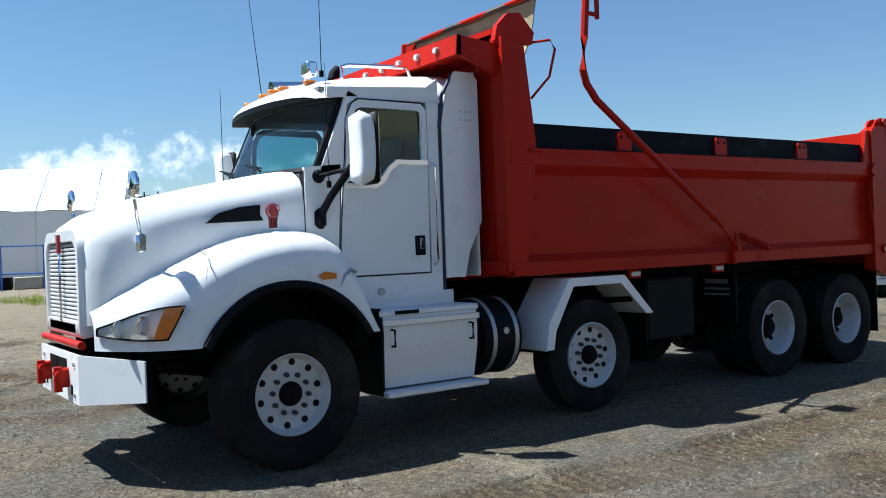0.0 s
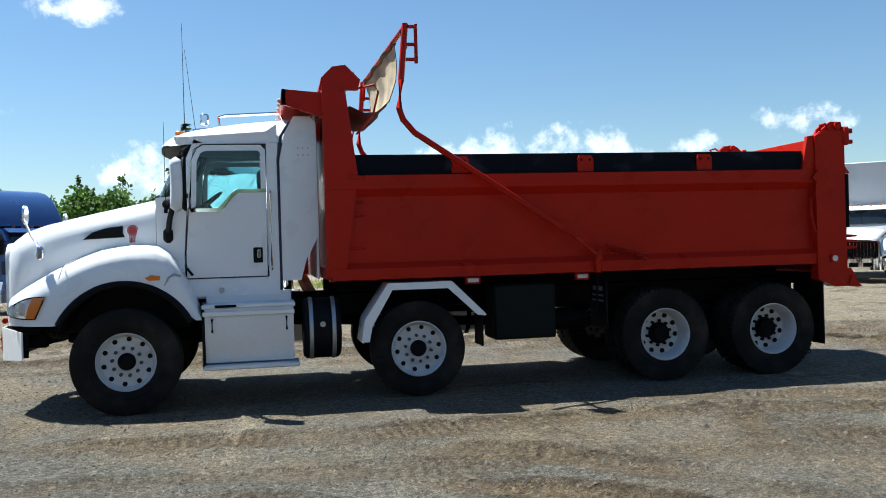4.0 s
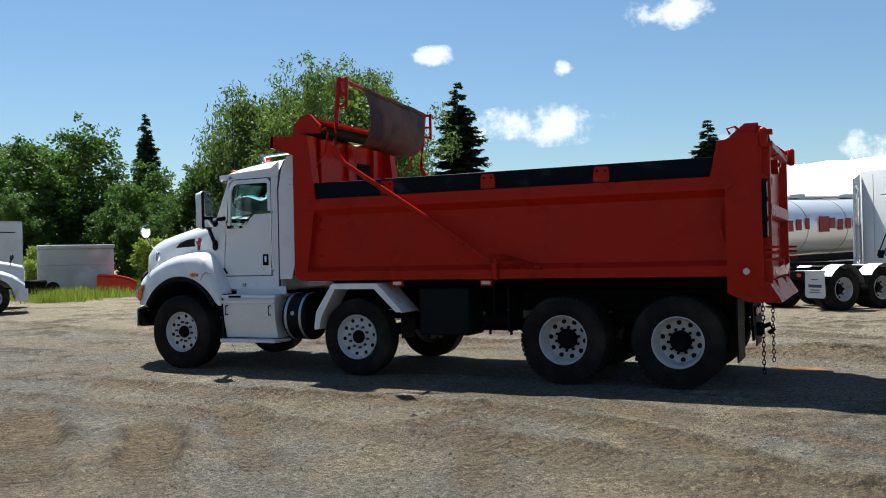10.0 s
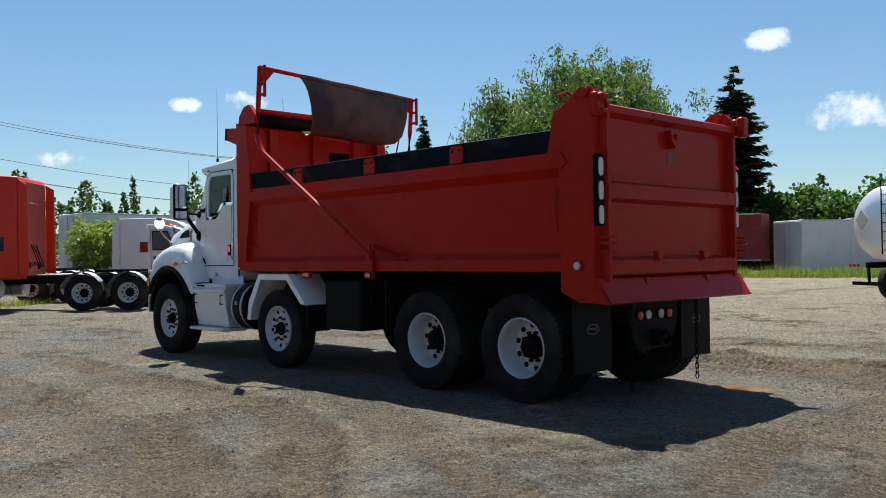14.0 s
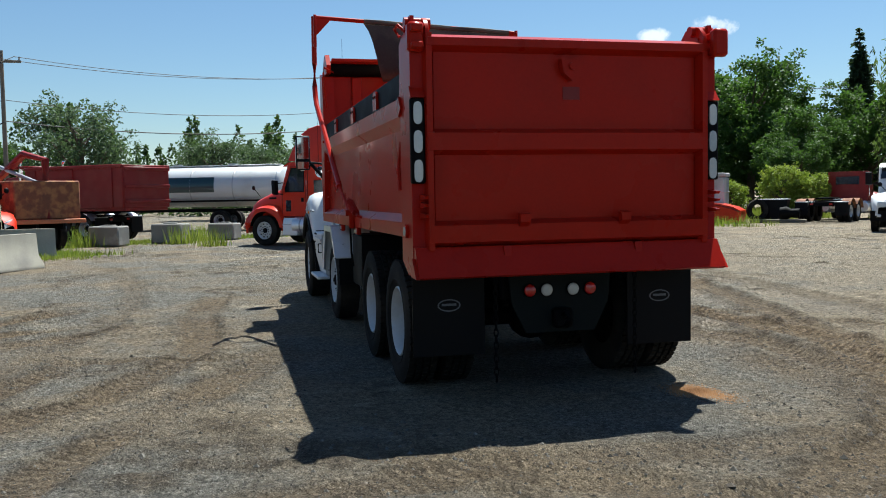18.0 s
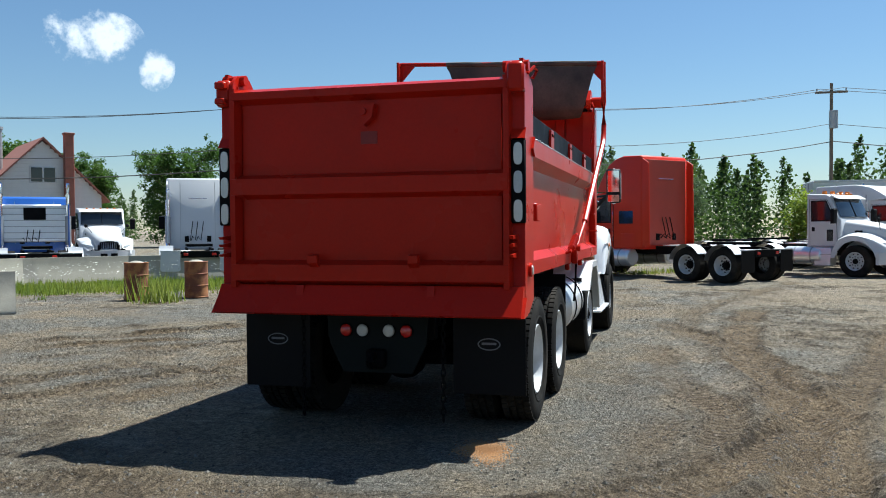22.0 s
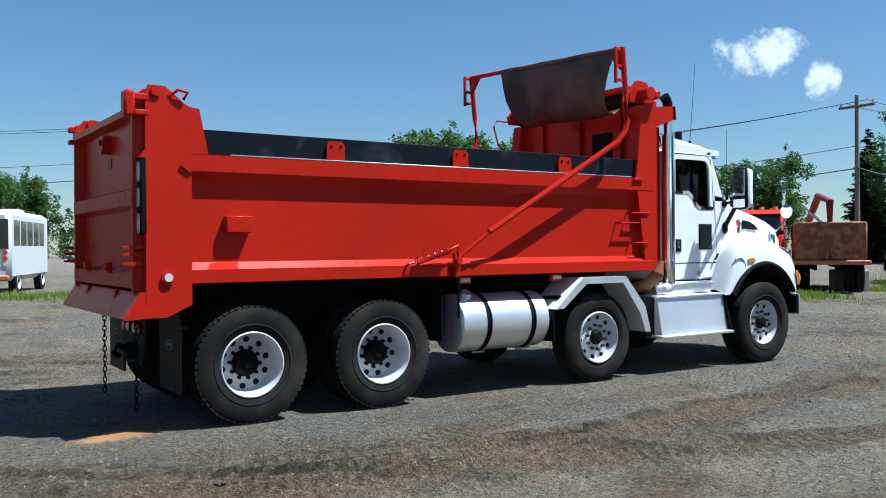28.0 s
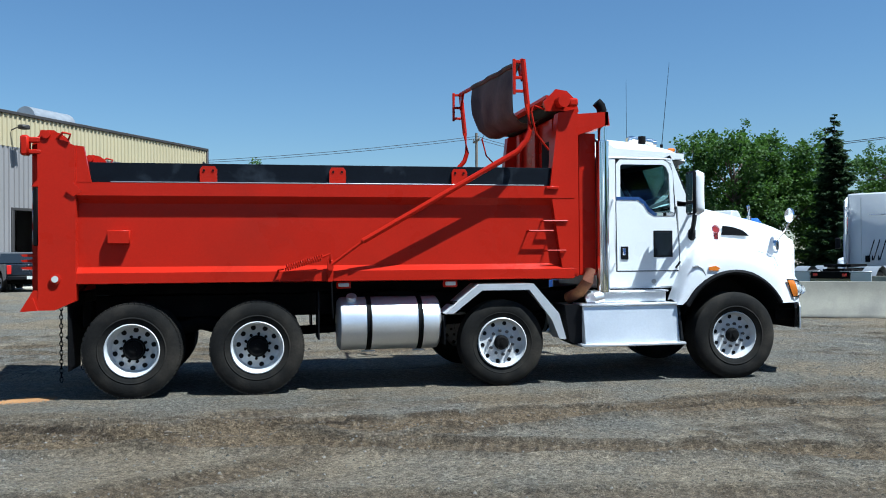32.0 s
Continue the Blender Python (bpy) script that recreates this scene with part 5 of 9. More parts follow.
for sy in (-1, 1):
    w = lambda x: curve_at([(-0.45, 0.826), (0.05, 0.887)], x) * sy
    vent = [(-0.46, 1.80), (-0.36, 1.875), (-0.20, 1.92), (-0.045, 1.935), (-0.05, 1.86), (-0.025, 1.815)]
    s = Shape().add([(x, w(x) + sy * 0.012, z) for x, z in vent], [tuple(range(6))]).add([(x, w(x) + sy * 0.002, z) for x, z in vent], [tuple(range(6))])
    part("hood_vent", s, PLASTIC, hood, "black hood side intake")
    em = part("hood_emblem", Shape().cyl((0.055, sy * 0.872, 1.885), (0.055, sy * 0.897, 1.885), 0.058, 20).box((0.055, sy * 0.888, 1.80), (0.075, 0.016, 0.09), 0.004), EMBLEM, hood)
    st = Shape()
    for i in range(3):
        st.box((0.033 + i * 0.022, sy * 0.899, 1.795), (0.009, 0.006, 0.075))
    st.lathe([(0.042, sy * 0.896), (0.046, sy * 0.901), (0.050, sy * 0.896)], 18, (0.055, 0, 1.885), "y")
    part("emblem_stripes", st, CHROME, em)
    part("cowl_gap", Shape().box((0.305, sy * 0.925, 1.95), (0.02, 0.03, 0.50), 0.004), PLASTIC, hood)
    # fender
    fr = []
    zf_t = [(-1.24, 1.17), (-1.14, 1.24), (-0.95, 1.345), (-0.76, 1.45), (-0.5, 1.57), (-0.27, 1.655), (0.0, 1.70), (0.29, 1.695), (0.42, 1.64), (0.54, 1.47), (0.66, 1.24), (0.76, 0.98)]
    yo_t = [(-1.24, 0.72), (-1.14, 0.92), (-0.95, 1.13), (-0.66, 1.25), (0.0, 1.29), (0.5, 1.28), (0.76, 1.24)]
    for x in (-1.24, -1.18, -1.10, -1.0, -0.88, -0.76, -0.70, -0.66, -0.6, -0.5, -0.38, -0.25, -0.1, 0.05, 0.2, 0.32, 0.44, 0.54, 0.62, 0.70, 0.76):
        zf, yo = curve_at(zf_t, x), curve_at(yo_t, x)
        wi = curve_at([(-1.24, 0.60), (-1.1, 0.70), (-0.6, 0.80), (0.30, 0.93), (0.76, 0.95)], x)
        arch = 0.535 + math.sqrt(max(0.0, 0.80 ** 2 - (x * 1.05) ** 2)) if abs(x) < 0.70 else 0.0
        zl = max(0.93, arch)
        zl = min(zl, zf - 0.03)
        span = yo - wi
        pr = [(wi, zf + 0.035 * (x < 0.4)), (wi + span * 0.35, zf + 0.015), (wi + span * 0.68, zf - 0.012), (wi + span * 0.88, zf - 0.055)]
        hh = zf - 0.055 - zl
        pr += [(wi + span * 0.97, zf - 0.055 - hh * 0.3), (yo, zf - 0.055 - hh * 0.65), (yo, zl)]
        fr.append([(x, sy * y, max(z, zl)) for y, z in pr])
    fen = part("fender", Shape().grid(fr), WHITE, truck, "wide white front fender", 55)
    part("fender_inner", Shape().grid([[(0.0 + 0.70 * math.cos(a) * 1.02, sy * y, 0.54 + 0.78 * math.sin(a)) for y in (0.62, 1.24)] for a in np.linspace(0.35, 2.75, 16)]), PLASTIC, fen)
    # black plate added so that the wheel well stays dark inside
    part("engine_side_panel", Shape().box((-0.05, sy * 0.60, 1.12), (1.7, 0.03, 0.62), 0.005), PLASTIC, fen)
    part("arch_trim", Shape().tube([(0.735 * math.cos(a) / 1.0, sy * 1.275, 0.535 + 0.80 * math.sin(a)) for a in np.linspace(0.50, 2.62, 22)], 0.036, 8), PLASTIC, fen, "black rubber wheel arch trim")
    part("turn_lamp", Shape().prism([(0.21, 1.385), (0.25, 1.355), (0.36, 1.36), (0.36, 1.40), (0.27, 1.415)], "y", sy * 1.265, sy * 1.30), ORANGE, fen, "amber turn lamp")
    part("fender_seam", Shape().tube([(x - 0.03 * i_, y + sy * 0.002, z + 0.003) for i_, (x, y, z) in enumerate(fr[9][:5])][::-1], 0.005, 5), STEEL, fen)
    part("fender_step_line", Shape().tube([(0.40, sy * 1.272, 1.30), (0.44, sy * 1.272, 1.38), (0.50, sy * 1.265, 1.42), (0.56, sy * 1.24, 1.40)], 0.014, 6), STEEL, fen)
    # headlamp
    def lamp_at(u, v, out):
        x = -1.225 + 0.36 * u + 0.11 * v * u
        zt_ = 1.085 + 0.125 * math.sin(math.pi * 0.5 * min(1, u * 1.25)) + 0.02 * u
        zb = 1.005 + 0.035 * (1 - u) ** 3
        return (x - out * 0.6, sy * (curve_at(yo_t, x) + out), zb + (zt_ - zb) * v)
    us, vs_ = [i / 12 for i in range(13)], [i / 6 for i in range(7)]
    bulge = lambda u, v: 0.010 + 0.030 * (math.sin(math.pi * min(max(u, 0.02), 0.98)) * math.sin(math.pi * min(max(v, 0.02), 0.98))) ** 0.6
    hlp = part("headlamp", Shape().grid([[lamp_at(u, v, 0.006) for v in vs_] for u in us[:10]]), REFLECT, fen, "clear headlamp with an amber end")
    part("lens", Shape().grid([[lamp_at(u, v, bulge(u, v)) for v in vs_] for u in us[:10]]), LAMPPANE, hlp).visible_shadow = False
    part("indicator", Shape().grid([[lamp_at(u, v, bulge(u, v)) for v in vs_] for u in us[9:]]), ORANGE, hlp)
    for u0 in (0.26, 0.56):
        x_, y_, z_ = lamp_at(u0, 0.5, 0.012)
        part("reflector", Shape().ball((x_, y_, z_), (0.052, 0.02, 0.06), 9), HEADLENS, hlp)
        part("bulb_ring", Shape().lathe([(0.050, -0.004), (0.060, 0.010), (0.064, -0.004)], 18, (x_, y_ + sy * 0.008, z_), "y"), CHROME, hlp)
    edge = [lamp_at(u, 0, 0.012) for u in us] + [lamp_at(1, v, 0.012) for v in vs_[1:]] + [lamp_at(u, 1, 0.012) for u in us[::-1][1:]] + [lamp_at(0, v, 0.012) for v in vs_[::-1][1:]]
    part("gasket", Shape().tube(edge, 0.007, 6), BLACK, hlp)
# bumper
bp = part("bumper", Shape().prism([(-1.33, -0.62), (-1.31, -0.62), (-1.31, 0.62), (-1.33, 0.62)], "z", 0.55, 0.90).plate([(-1.33, -0.62, 0.55), (-1.33, -0.62, 0.90), (-1.02, -1.12, 0.87), (-1.02, -1.12, 0.59)], 0.016).plate([(-1.33, 0.62, 0.90), (-1.33, 0.62, 0.55), (-1.02, 1.12, 0.59), (-1.02, 1.12, 0.87)], 0.016), WHITE, truck, "white steel bumper with red tow hooks")
part("bumper_back", Shape().box((-1.27, 0, 0.72), (0.06, 1.2, 0.33), 0.01).plate([(-1.27, -0.58, 0.56), (-0.96, -1.08, 0.61), (-0.96, -1.08, 0.85), (-1.27, -0.58, 0.89)], 0.03).plate([(-1.27, 0.58, 0.56), (-1.27, 0.58, 0.89), (-0.96, 1.08, 0.85), (-0.96, 1.08, 0.61)], 0.03).box((-1.0, 0.75, 0.75), (0.3, 0.1, 0.14), 0.01).box((-1.0, -0.75, 0.75), (0.3, 0.1, 0.14), 0.01), BLACK, bp)
for sy in (-1, 1):
    part("tow_hook", Shape().box((-1.36, sy * 0.30, 0.72), (0.10, 0.07, 0.14), 0.015).cyl((-1.40, sy * 0.30, 0.62), (-1.40, sy * 0.30, 0.80), 0.03, 10).cyl((-1.40, sy * 0.36, 0.75), (-1.40, sy * 0.22, 0.75), 0.025, 10), RED, bp)
    part("bumper_slot", Shape().box((-1.334, sy * 0.14, 0.80), (0.006, 0.26, 0.10)).box((-1.334, sy * 0.42, 0.64), (0.006, 0.03, 0.07)), BLACK, bp)
    part("bumper_bolt", Shape().cyl((-1.33, sy * 0.5, 0.83), (-1.342, sy * 0.5, 0.83), 0.016, 8).cyl((-1.33, sy * 0.5, 0.61), (-1.342, sy * 0.5, 0.61), 0.016, 8), STEEL, bp)

# rear underside: flaps, lamp plate, chains, pintle
for sy in (-1, 1):
    fp = part("mud_flap", Shape().box((7.95, sy * 0.93, 0.72), (0.018, 0.60, 0.80), 0.003), PLASTIC, truck, "black rubber mud flap with an oval badge")
    ov = [(sy * 0.93 + 0.095 * math.cos(a), 0.73 + 0.05 * math.sin(a)) for a in [2 * math.pi * i / 24 for i in range(24)]]
    iv = [(sy * 0.93 + 0.085 * math.cos(a), 0.73 + 0.041 * math.sin(a)) for a in [2 * math.pi * i / 24 for i in range(24)]]
    b3 = Shape().prism(ov + [ov[0]] + [iv[0]] + iv[::-1], "x", 7.959, 7.963).box((7.961, sy * 0.93, 0.735), (0.004, 0.12, 0.018))
    part("oval_badge", b3, CABIN2, fp)
    part("flap_hanger", Shape().box((7.95, sy * 0.75, 1.14), (0.05, 0.95, 0.05), 0.008), BLACK, truck)
plate_ = part("rear_plate", Shape().prism([(-0.45, 1.02), (0.45, 1.02), (0.42, 0.72), (0.30, 0.48), (-0.30, 0.48), (-0.42, 0.72)], "x", 8.0, 8.03), GREENBLACK, truck, "dark hitch plate with four round lamps")
for ly, mt in ((-0.27, REDLENS), (-0.125, CLEAR), (0.105, CLEAR), (0.255, REDLENS)):
    rl = part("round_lamp", Shape().lathe([(0.06, 8.03), (0.06, 8.045), (0.052, 8.05)], 20, (0, ly, 0.83), "x"), BLACK, plate_)
    part("lens", Shape().lathe([(0.052, 8.045), (0.045, 8.058), (0.025, 8.066), (0.0001, 8.068)], 18, (0, ly, 0.83), "x"), mt, rl)
part("pintle_hook", Shape().box((8.06, 0, 0.60), (0.10, 0.16, 0.16), 0.02).tube([(8.08, 0, 0.62), (8.18, 0, 0.66), (8.22, 0, 0.60), (8.16, 0, 0.55)], 0.03, 8), BLACK, plate_)
part("rear_cross_beam", Shape().box((7.95, 0, 1.10), (0.12, 2.3, 0.14), 0.01), BLACK, truck)
link = Shape()
for i in range(18):
    z = 1.04 - i * 0.052
    ring = []
    for a in np.linspace(0, 2 * math.pi, 13):
        u, v = 0.017 * math.cos(a), 0.034 * math.sin(a)
        ring.append((u, 0, z + v) if i % 2 else (0, u, z + v))
    link.tube(ring, 0.006, 5)
chain_me = link.mesh("tailgate_chain")
chain_me.materials.append(BLACK)
for sy in (-1, 1):
    part("tailgate_chain", chain_me, None, truck, "hanging steel chain", at=pose(8.16, sy * 0.60, 0.0))
part("frame_tail", Shape().box((7.9, 0, 0.90), (0.10, 0.95, 0.30), 0.01), BLACK, truck)

# ---- the yard ----
def spread(n_near, near, far, step0):
    """Coordinates: even steps within near, growing ones out to far."""
    a = list(np.linspace(-near, near, n_near))
    d, x = step0, near
    out = []
    while x < far:
        d *= 1.35
        x += d
        out.append(x)
    return [-v for v in out[::-1]] + a + out


def cell_noise(x, y, seed):
    """Smooth lattice noise of arrays, 0 to 1."""
    xi, yi = np.floor(x).astype(np.int64), np.floor(y).astype(np.int64)
    fx, fy = x - xi, y - yi
    fx, fy = fx * fx * (3 - 2 * fx), fy * fy * (3 - 2 * fy)
    def at(i, j):
        h = (i * 374761393 + j * 668265263 + seed * 1442695041) & 0xFFFFFFFF
        h = ((h ^ (h >> 13)) * 1274126177) & 0xFFFFFFFF
        return ((h ^ (h >> 16)) & 0xFFFFFF) / float(0xFFFFFF)
    return (at(xi, yi) * (1 - fx) + at(xi + 1, yi) * fx) * (1 - fy) + (at(xi, yi + 1) * (1 - fx) + at(xi + 1, yi + 1) * fx) * fy


TRACKS = [  # wheel tracks: points along them, half width, depth, how much they are churned
    ([(-4.0, 3.9), (0.5, 3.25), (3.2, 3.2), (5.3, 3.4), (7.6, 3.6), (10.2, 3.0), (12.5, 0.8)], 0.30, 0.030, 0.9),
    ([(-3.0, 6.6), (1.5, 5.2), (4.4, 4.4), (6.4, 3.75), (8.6, 2.85), (10.2, 1.5), (11.6, -1.2)], 0.26, 0.026, 0.75),
    ([(1.6, 1.95), (5.0, 2.35), (6.7, 2.85), (8.3, 2.6), (9.6, 1.7)], 0.22, 0.016, 0.55),
    ([(-6.0, 8.6), (0.0, 6.6), (5.0, 5.9), (9.0, 5.4), (12.0, 3.6), (14.5, 0.5)], 0.24, 0.012, 0.35),
    ([(-1.0, -2.6), (2.2, -3.05), (4.0, -2.95), (5.4, -3.0), (7.3, -3.7), (9.6, -5.4)], 0.24, 0.020, 0.6),
    ([(0.6, -4.6), (1.75, -5.4), (2.9, -6.3), (3.9, -7.2)], 0.30, 0.034, 1.0),
    ([(2.4, -4.4), (3.2, -5.2), (3.9, -5.95), (4.8, -7.0)], 0.22, 0.028, 0.85),
    ([(2.3, -3.5), (3.4, -4.2), (4.1, -4.9), (5.2, -6.2)], 0.20, 0.020, 0.6),
    ([(5.2, -4.0), (6.6, -4.6), (8.1, -5.1), (10.5, -5.2), (13.0, -4.6)], 0.26, 0.018, 0.55),
    ([(-9.0, -5.6), (-4.0, -4.4), (0.5, -4.0), (6.0, -4.7), (12.0, -6.6)], 0.22, 0.010, 0.3),
    ([(9.0, -2.2), (11.0, 0.2), (11.4, 2.6), (9.8, 5.0), (7.0, 6.8)], 0.22, 0.014, 0.4),
    ([(-14.0, 6.0), (-6.0, 3.4), (-2.5, 2.6), (1.0, 2.4)], 0.24, 0.014, 0.4),
    ([(8.9, 3.0), (7.7, 3.25), (6.3, 3.45), (4.7, 3.56), (3.1, 3.4), (1.0, 2.7), (-1.5, 1.9)], 0.28, 0.018, 0.75),
    ([(7.6, 6.0), (6.1, 4.95), (5.0, 4.25), (3.9, 3.65), (2.6, 3.1)], 0.22, 0.016, 0.6),
    ([(9.6, 2.6), (7.8, 2.2), (5.2, 1.55), (3.4, 1.5)], 0.26, 0.010, 0.35),
    ([(5.0, -5.0), (5.5, -3.8), (5.75, -2.9), (5.8, -2.0)], 0.22, 0.016, 0.5),
    ([(10.6, -4.4), (9.1, -3.7), (7.6, -3.0), (6.2, -2.35), (4.6, -1.9)], 0.26, 0.014, 0.6),
    ([(7.0, -6.4), (6.3, -4.65), (5.9, -3.2), (5.6, -2.1)], 0.20, 0.012, 0.45),
    ([(4.6, 3.2), (6.2, 3.3), (7.7, 3.45), (9.6, 3.3), (12.0, 2.4)], 0.24, 0.016, 0.6),
    ([(6.4, 2.3), (7.6, 2.25), (9.2, 2.1), (11.0, 1.3)], 0.22, 0.014, 0.5),
    ([(13.5, -6.5), (11.6, -4.2), (10.8, -1.4), (11.0, 1.2), (12.0, 4.0)], 0.24, 0.012, 0.45),
    ([(12.4, -5.6), (10.6, -3.6), (9.8, -1.2), (10.1, 1.4), (10.9, 3.6)], 0.24, 0.012, 0.45),
]


def yard(x, y):
    """Height and churned share of the yard at arrays of places; level under the truck."""
    x, y = np.asarray(x, float), np.asarray(y, float)
    dx, dy = np.maximum(np.maximum(-1.8 - x, x - 8.6), 0), np.maximum(np.abs(y) - 1.5, 0)
    k_ = np.minimum(1.0, np.hypot(dx, dy) / 1.2)
    lumps = cell_noise(x * 5.5, y * 5.5, 4)
    h = 0.050 * (cell_noise(x * 0.8, y * 0.8, 1) - 0.5) + 0.024 * (cell_noise(x * 2.3, y * 2.3, 2) - 0.5) + 0.014 * (lumps - 0.5) + 0.012 * (cell_noise(x * 11, y * 11, 5) - 0.5)
    rough = np.clip((0.5 * cell_noise(x * 0.55, y * 0.7, 8) + 0.3 * cell_noise(x * 1.6, y * 1.9, 12) + 0.2 * cell_noise(x * 4.1, y * 4.1, 13) - 0.58) * 7, 0, 1)
    h = h + rough * 0.05 * np.clip(lumps - 0.45, 0, 1)
    churn = rough * 0.8 * np.clip((lumps - 0.25) * 3, 0, 1)
    wob = 0.16 * (cell_noise(x * 1.3, y * 1.3, 6) - 0.5)
    tread_u, tread_w, most = np.zeros(x.shape), np.zeros(x.shape), np.zeros(x.shape)
    for pts, half, depth, amount in TRACKS:
        best, along, run = np.full(x.shape, 9.0), np.zeros(x.shape), 0.0
        for (xa, ya), (xb, yb) in zip(pts, pts[1:]):
            L = math.hypot(xb - xa, yb - ya)
            t = np.clip(((x - xa) * (xb - xa) + (y - ya) * (yb - ya)) / L ** 2, 0, 1)
            d = np.hypot(x - xa - t * (xb - xa), y - ya - t * (yb - ya))
            nearer = d < best
            best = np.where(nearer, d, best)
            along = np.where(nearer, run + t * L, along)
            run += L
        best = np.abs(best + wob)
        ends = np.clip(np.minimum(along, run - along) / 0.8, 0, 1) * np.clip(0.75 + 1.6 * (cell_noise(along * 0.7, best * 0, 9) - 0.25), 0, 1)
        inside = np.clip((half - best) / (0.35 * half), 0, 1) * ends
        h = h - depth * 0.9 * inside + depth * 1.6 * np.exp(-((best - half * 1.15) / 0.09) ** 2) * ends
        mine = inside * amount
        tread_u, tread_w, most = np.where(mine > most, along, tread_u), np.where(mine > most, best, tread_w), np.maximum(mine, most)
        churn = np.maximum(churn, np.minimum(1.0, 1.25 * amount) * np.clip((half * 1.7 - best) / (half * 0.7), 0, 1) * ends * np.clip(0.5 + 1.6 * (lumps - 0.3), 0, 1))
    return k_ * h - 0.008, churn * (0.3 + 0.7 * k_), tread_u, tread_w, most * k_


def lift(x, y):
    return float(yard(np.array([x]), np.array([y]))[0][0])


xs = np.array([v + 4.0 for v in spread(540, 17, 4200, 0.063)])
ys = np.array(spread(540, 17, 4200, 0.063))
gx, gy = np.meshgrid(xs, ys)
gz, gc, gu, gw_, gm = yard(gx, gy)
gz = np.where((np.abs(gx - 4) < 60) & (np.abs(gy) < 60), gz, 0.0)
nx_, ny_ = len(xs), len(ys)
quad = (np.arange(ny_ - 1)[:, None] * nx_ + np.arange(nx_ - 1)[None, :]).ravel()
gme = bpy.data.meshes.new("ground")
gme.from_pydata(np.stack((gx.ravel(), gy.ravel(), gz.ravel()), 1).tolist(), [], np.stack((quad, quad + 1, quad + nx_ + 1, quad + nx_), 1).tolist())
for nm, arr in (("churn", gc), ("tread_u", gu), ("tread_w", gw_), ("tread", gm)):
    gme.attributes.new(nm, "FLOAT", "POINT").data.foreach_set("value", arr.ravel().astype(np.float32))
gme.shade_smooth()
solid("ground", gme, GROUND, "grey gravel and packed tan dirt yard with wheel ruts", "ground", kind="structure")

rng = random.Random(5)
nrng = np.random.default_rng(5)
count = 17000
sa, sr_ = nrng.uniform(0, 2 * math.pi, count), nrng.uniform(0.12, 1.0, count)
stx, sty = 4.5 + np.cos(sa) * (4 + 9 * sr_), np.sin(sa) * (1.2 + 10.5 * sr_)
stz = yard(stx, sty)[0]
stones = Shape()
for x, y, z in zip(stx.tolist(), sty.tolist(), stz.tolist()):
    s = rng.choice((0.006, 0.007, 0.009, 0.011, 0.014)) * rng.uniform(0.7, 1.3) * (2.0 if rng.random() < 0.015 else 1)
    t = rng.uniform(0, 3)
    c, d = math.cos(t) * s, math.sin(t) * s
    stones.add([(x + c * 1.3, y + d * 1.3, z), (x - d, y + c, z), (x - c * 1.3, y - d * 1.3, z), (x + d, y - c, z), (x, y, z + s * 0.9)], [(0, 1, 4), (1, 2, 4), (2, 3, 4), (3, 0, 4)])
STONE = mat("loose_stones", (0.125, 0.115, 0.098), 0.9, var=0.25, island=0.55, spec=0.1)
solid("gravel", stones, STONE, "loose grey gravel scattered over the yard", "gravel", kind="stuff", smooth=0)

grains = Shape()
for q in range(3000):
    x, y = 8.40 + rng.gauss(0, 0.12), 0.98 + rng.gauss(0, 0.09)
    if q % 4 == 0:
        x, y = 8.60 + rng.gauss(0, 0.12), 1.08 + rng.gauss(0, 0.07)
    s = rng.uniform(0.003, 0.008)
    z = -0.008
    ring = [(x + s * math.cos(t + q), y + s * math.sin(t + q), z) for t in (0, 1.26, 2.51, 3.77, 5.03)]
    grains.add(ring + [(x, y, z + s * 0.7 + 0.004 * math.exp(-((x - 8.42) ** 2 + (y - 1) ** 2) / 0.02))], [(i, (i + 1) % 5, 5) for i in range(5)])
solid("sand_spill", grains, SANDSPOT, "small spill of rusty orange sand on the gravel", "sand", kind="stuff", smooth=0)
# clods of churned dirt along the wheel tracks
ridge = Shape()
cx_, cy_, cs_ = [], [], []
for pts, half, depth, amount in TRACKS:
    for (xa, ya), (xb, yb) in zip(pts, pts[1:]):
        L = math.hypot(xb - xa, yb - ya)
        for q in range(int(L * 95 * amount)):
            t, off = rng.random(), rng.gauss(0, half * 0.75)
            cx_.append(xa + (xb - xa) * t - (yb - ya) / L * off)
            cy_.append(ya + (yb - ya) * t + (xb - xa) / L * off)
            cs_.append(rng.uniform(0.004, 0.013) * (1.7 if rng.random() < 0.05 else 1))
for x, y, z, s in zip(cx_, cy_, yard(np.array(cx_), np.array(cy_))[0].tolist(), cs_):
    z -= 0.003
    ring = [(x + s * 1.4 * math.cos(t) * rng.uniform(0.7, 1.3), y + s * 1.4 * math.sin(t) * rng.uniform(0.7, 1.3), z) for t in np.linspace(0, 5.24, 6)]
    ridge.add(ring + [(x, y, z + s * 0.8)], [(i, (i + 1) % 6, 6) for i in range(6)])
DIRT = mat("churned_dirt", (0.085, 0.066, 0.046), 0.95, var=0.25, island=0.45)
solid("dirt_clods", ridge, DIRT, "clods of churned brown dirt along wheel ruts", "dirt", kind="stuff", smooth=0)


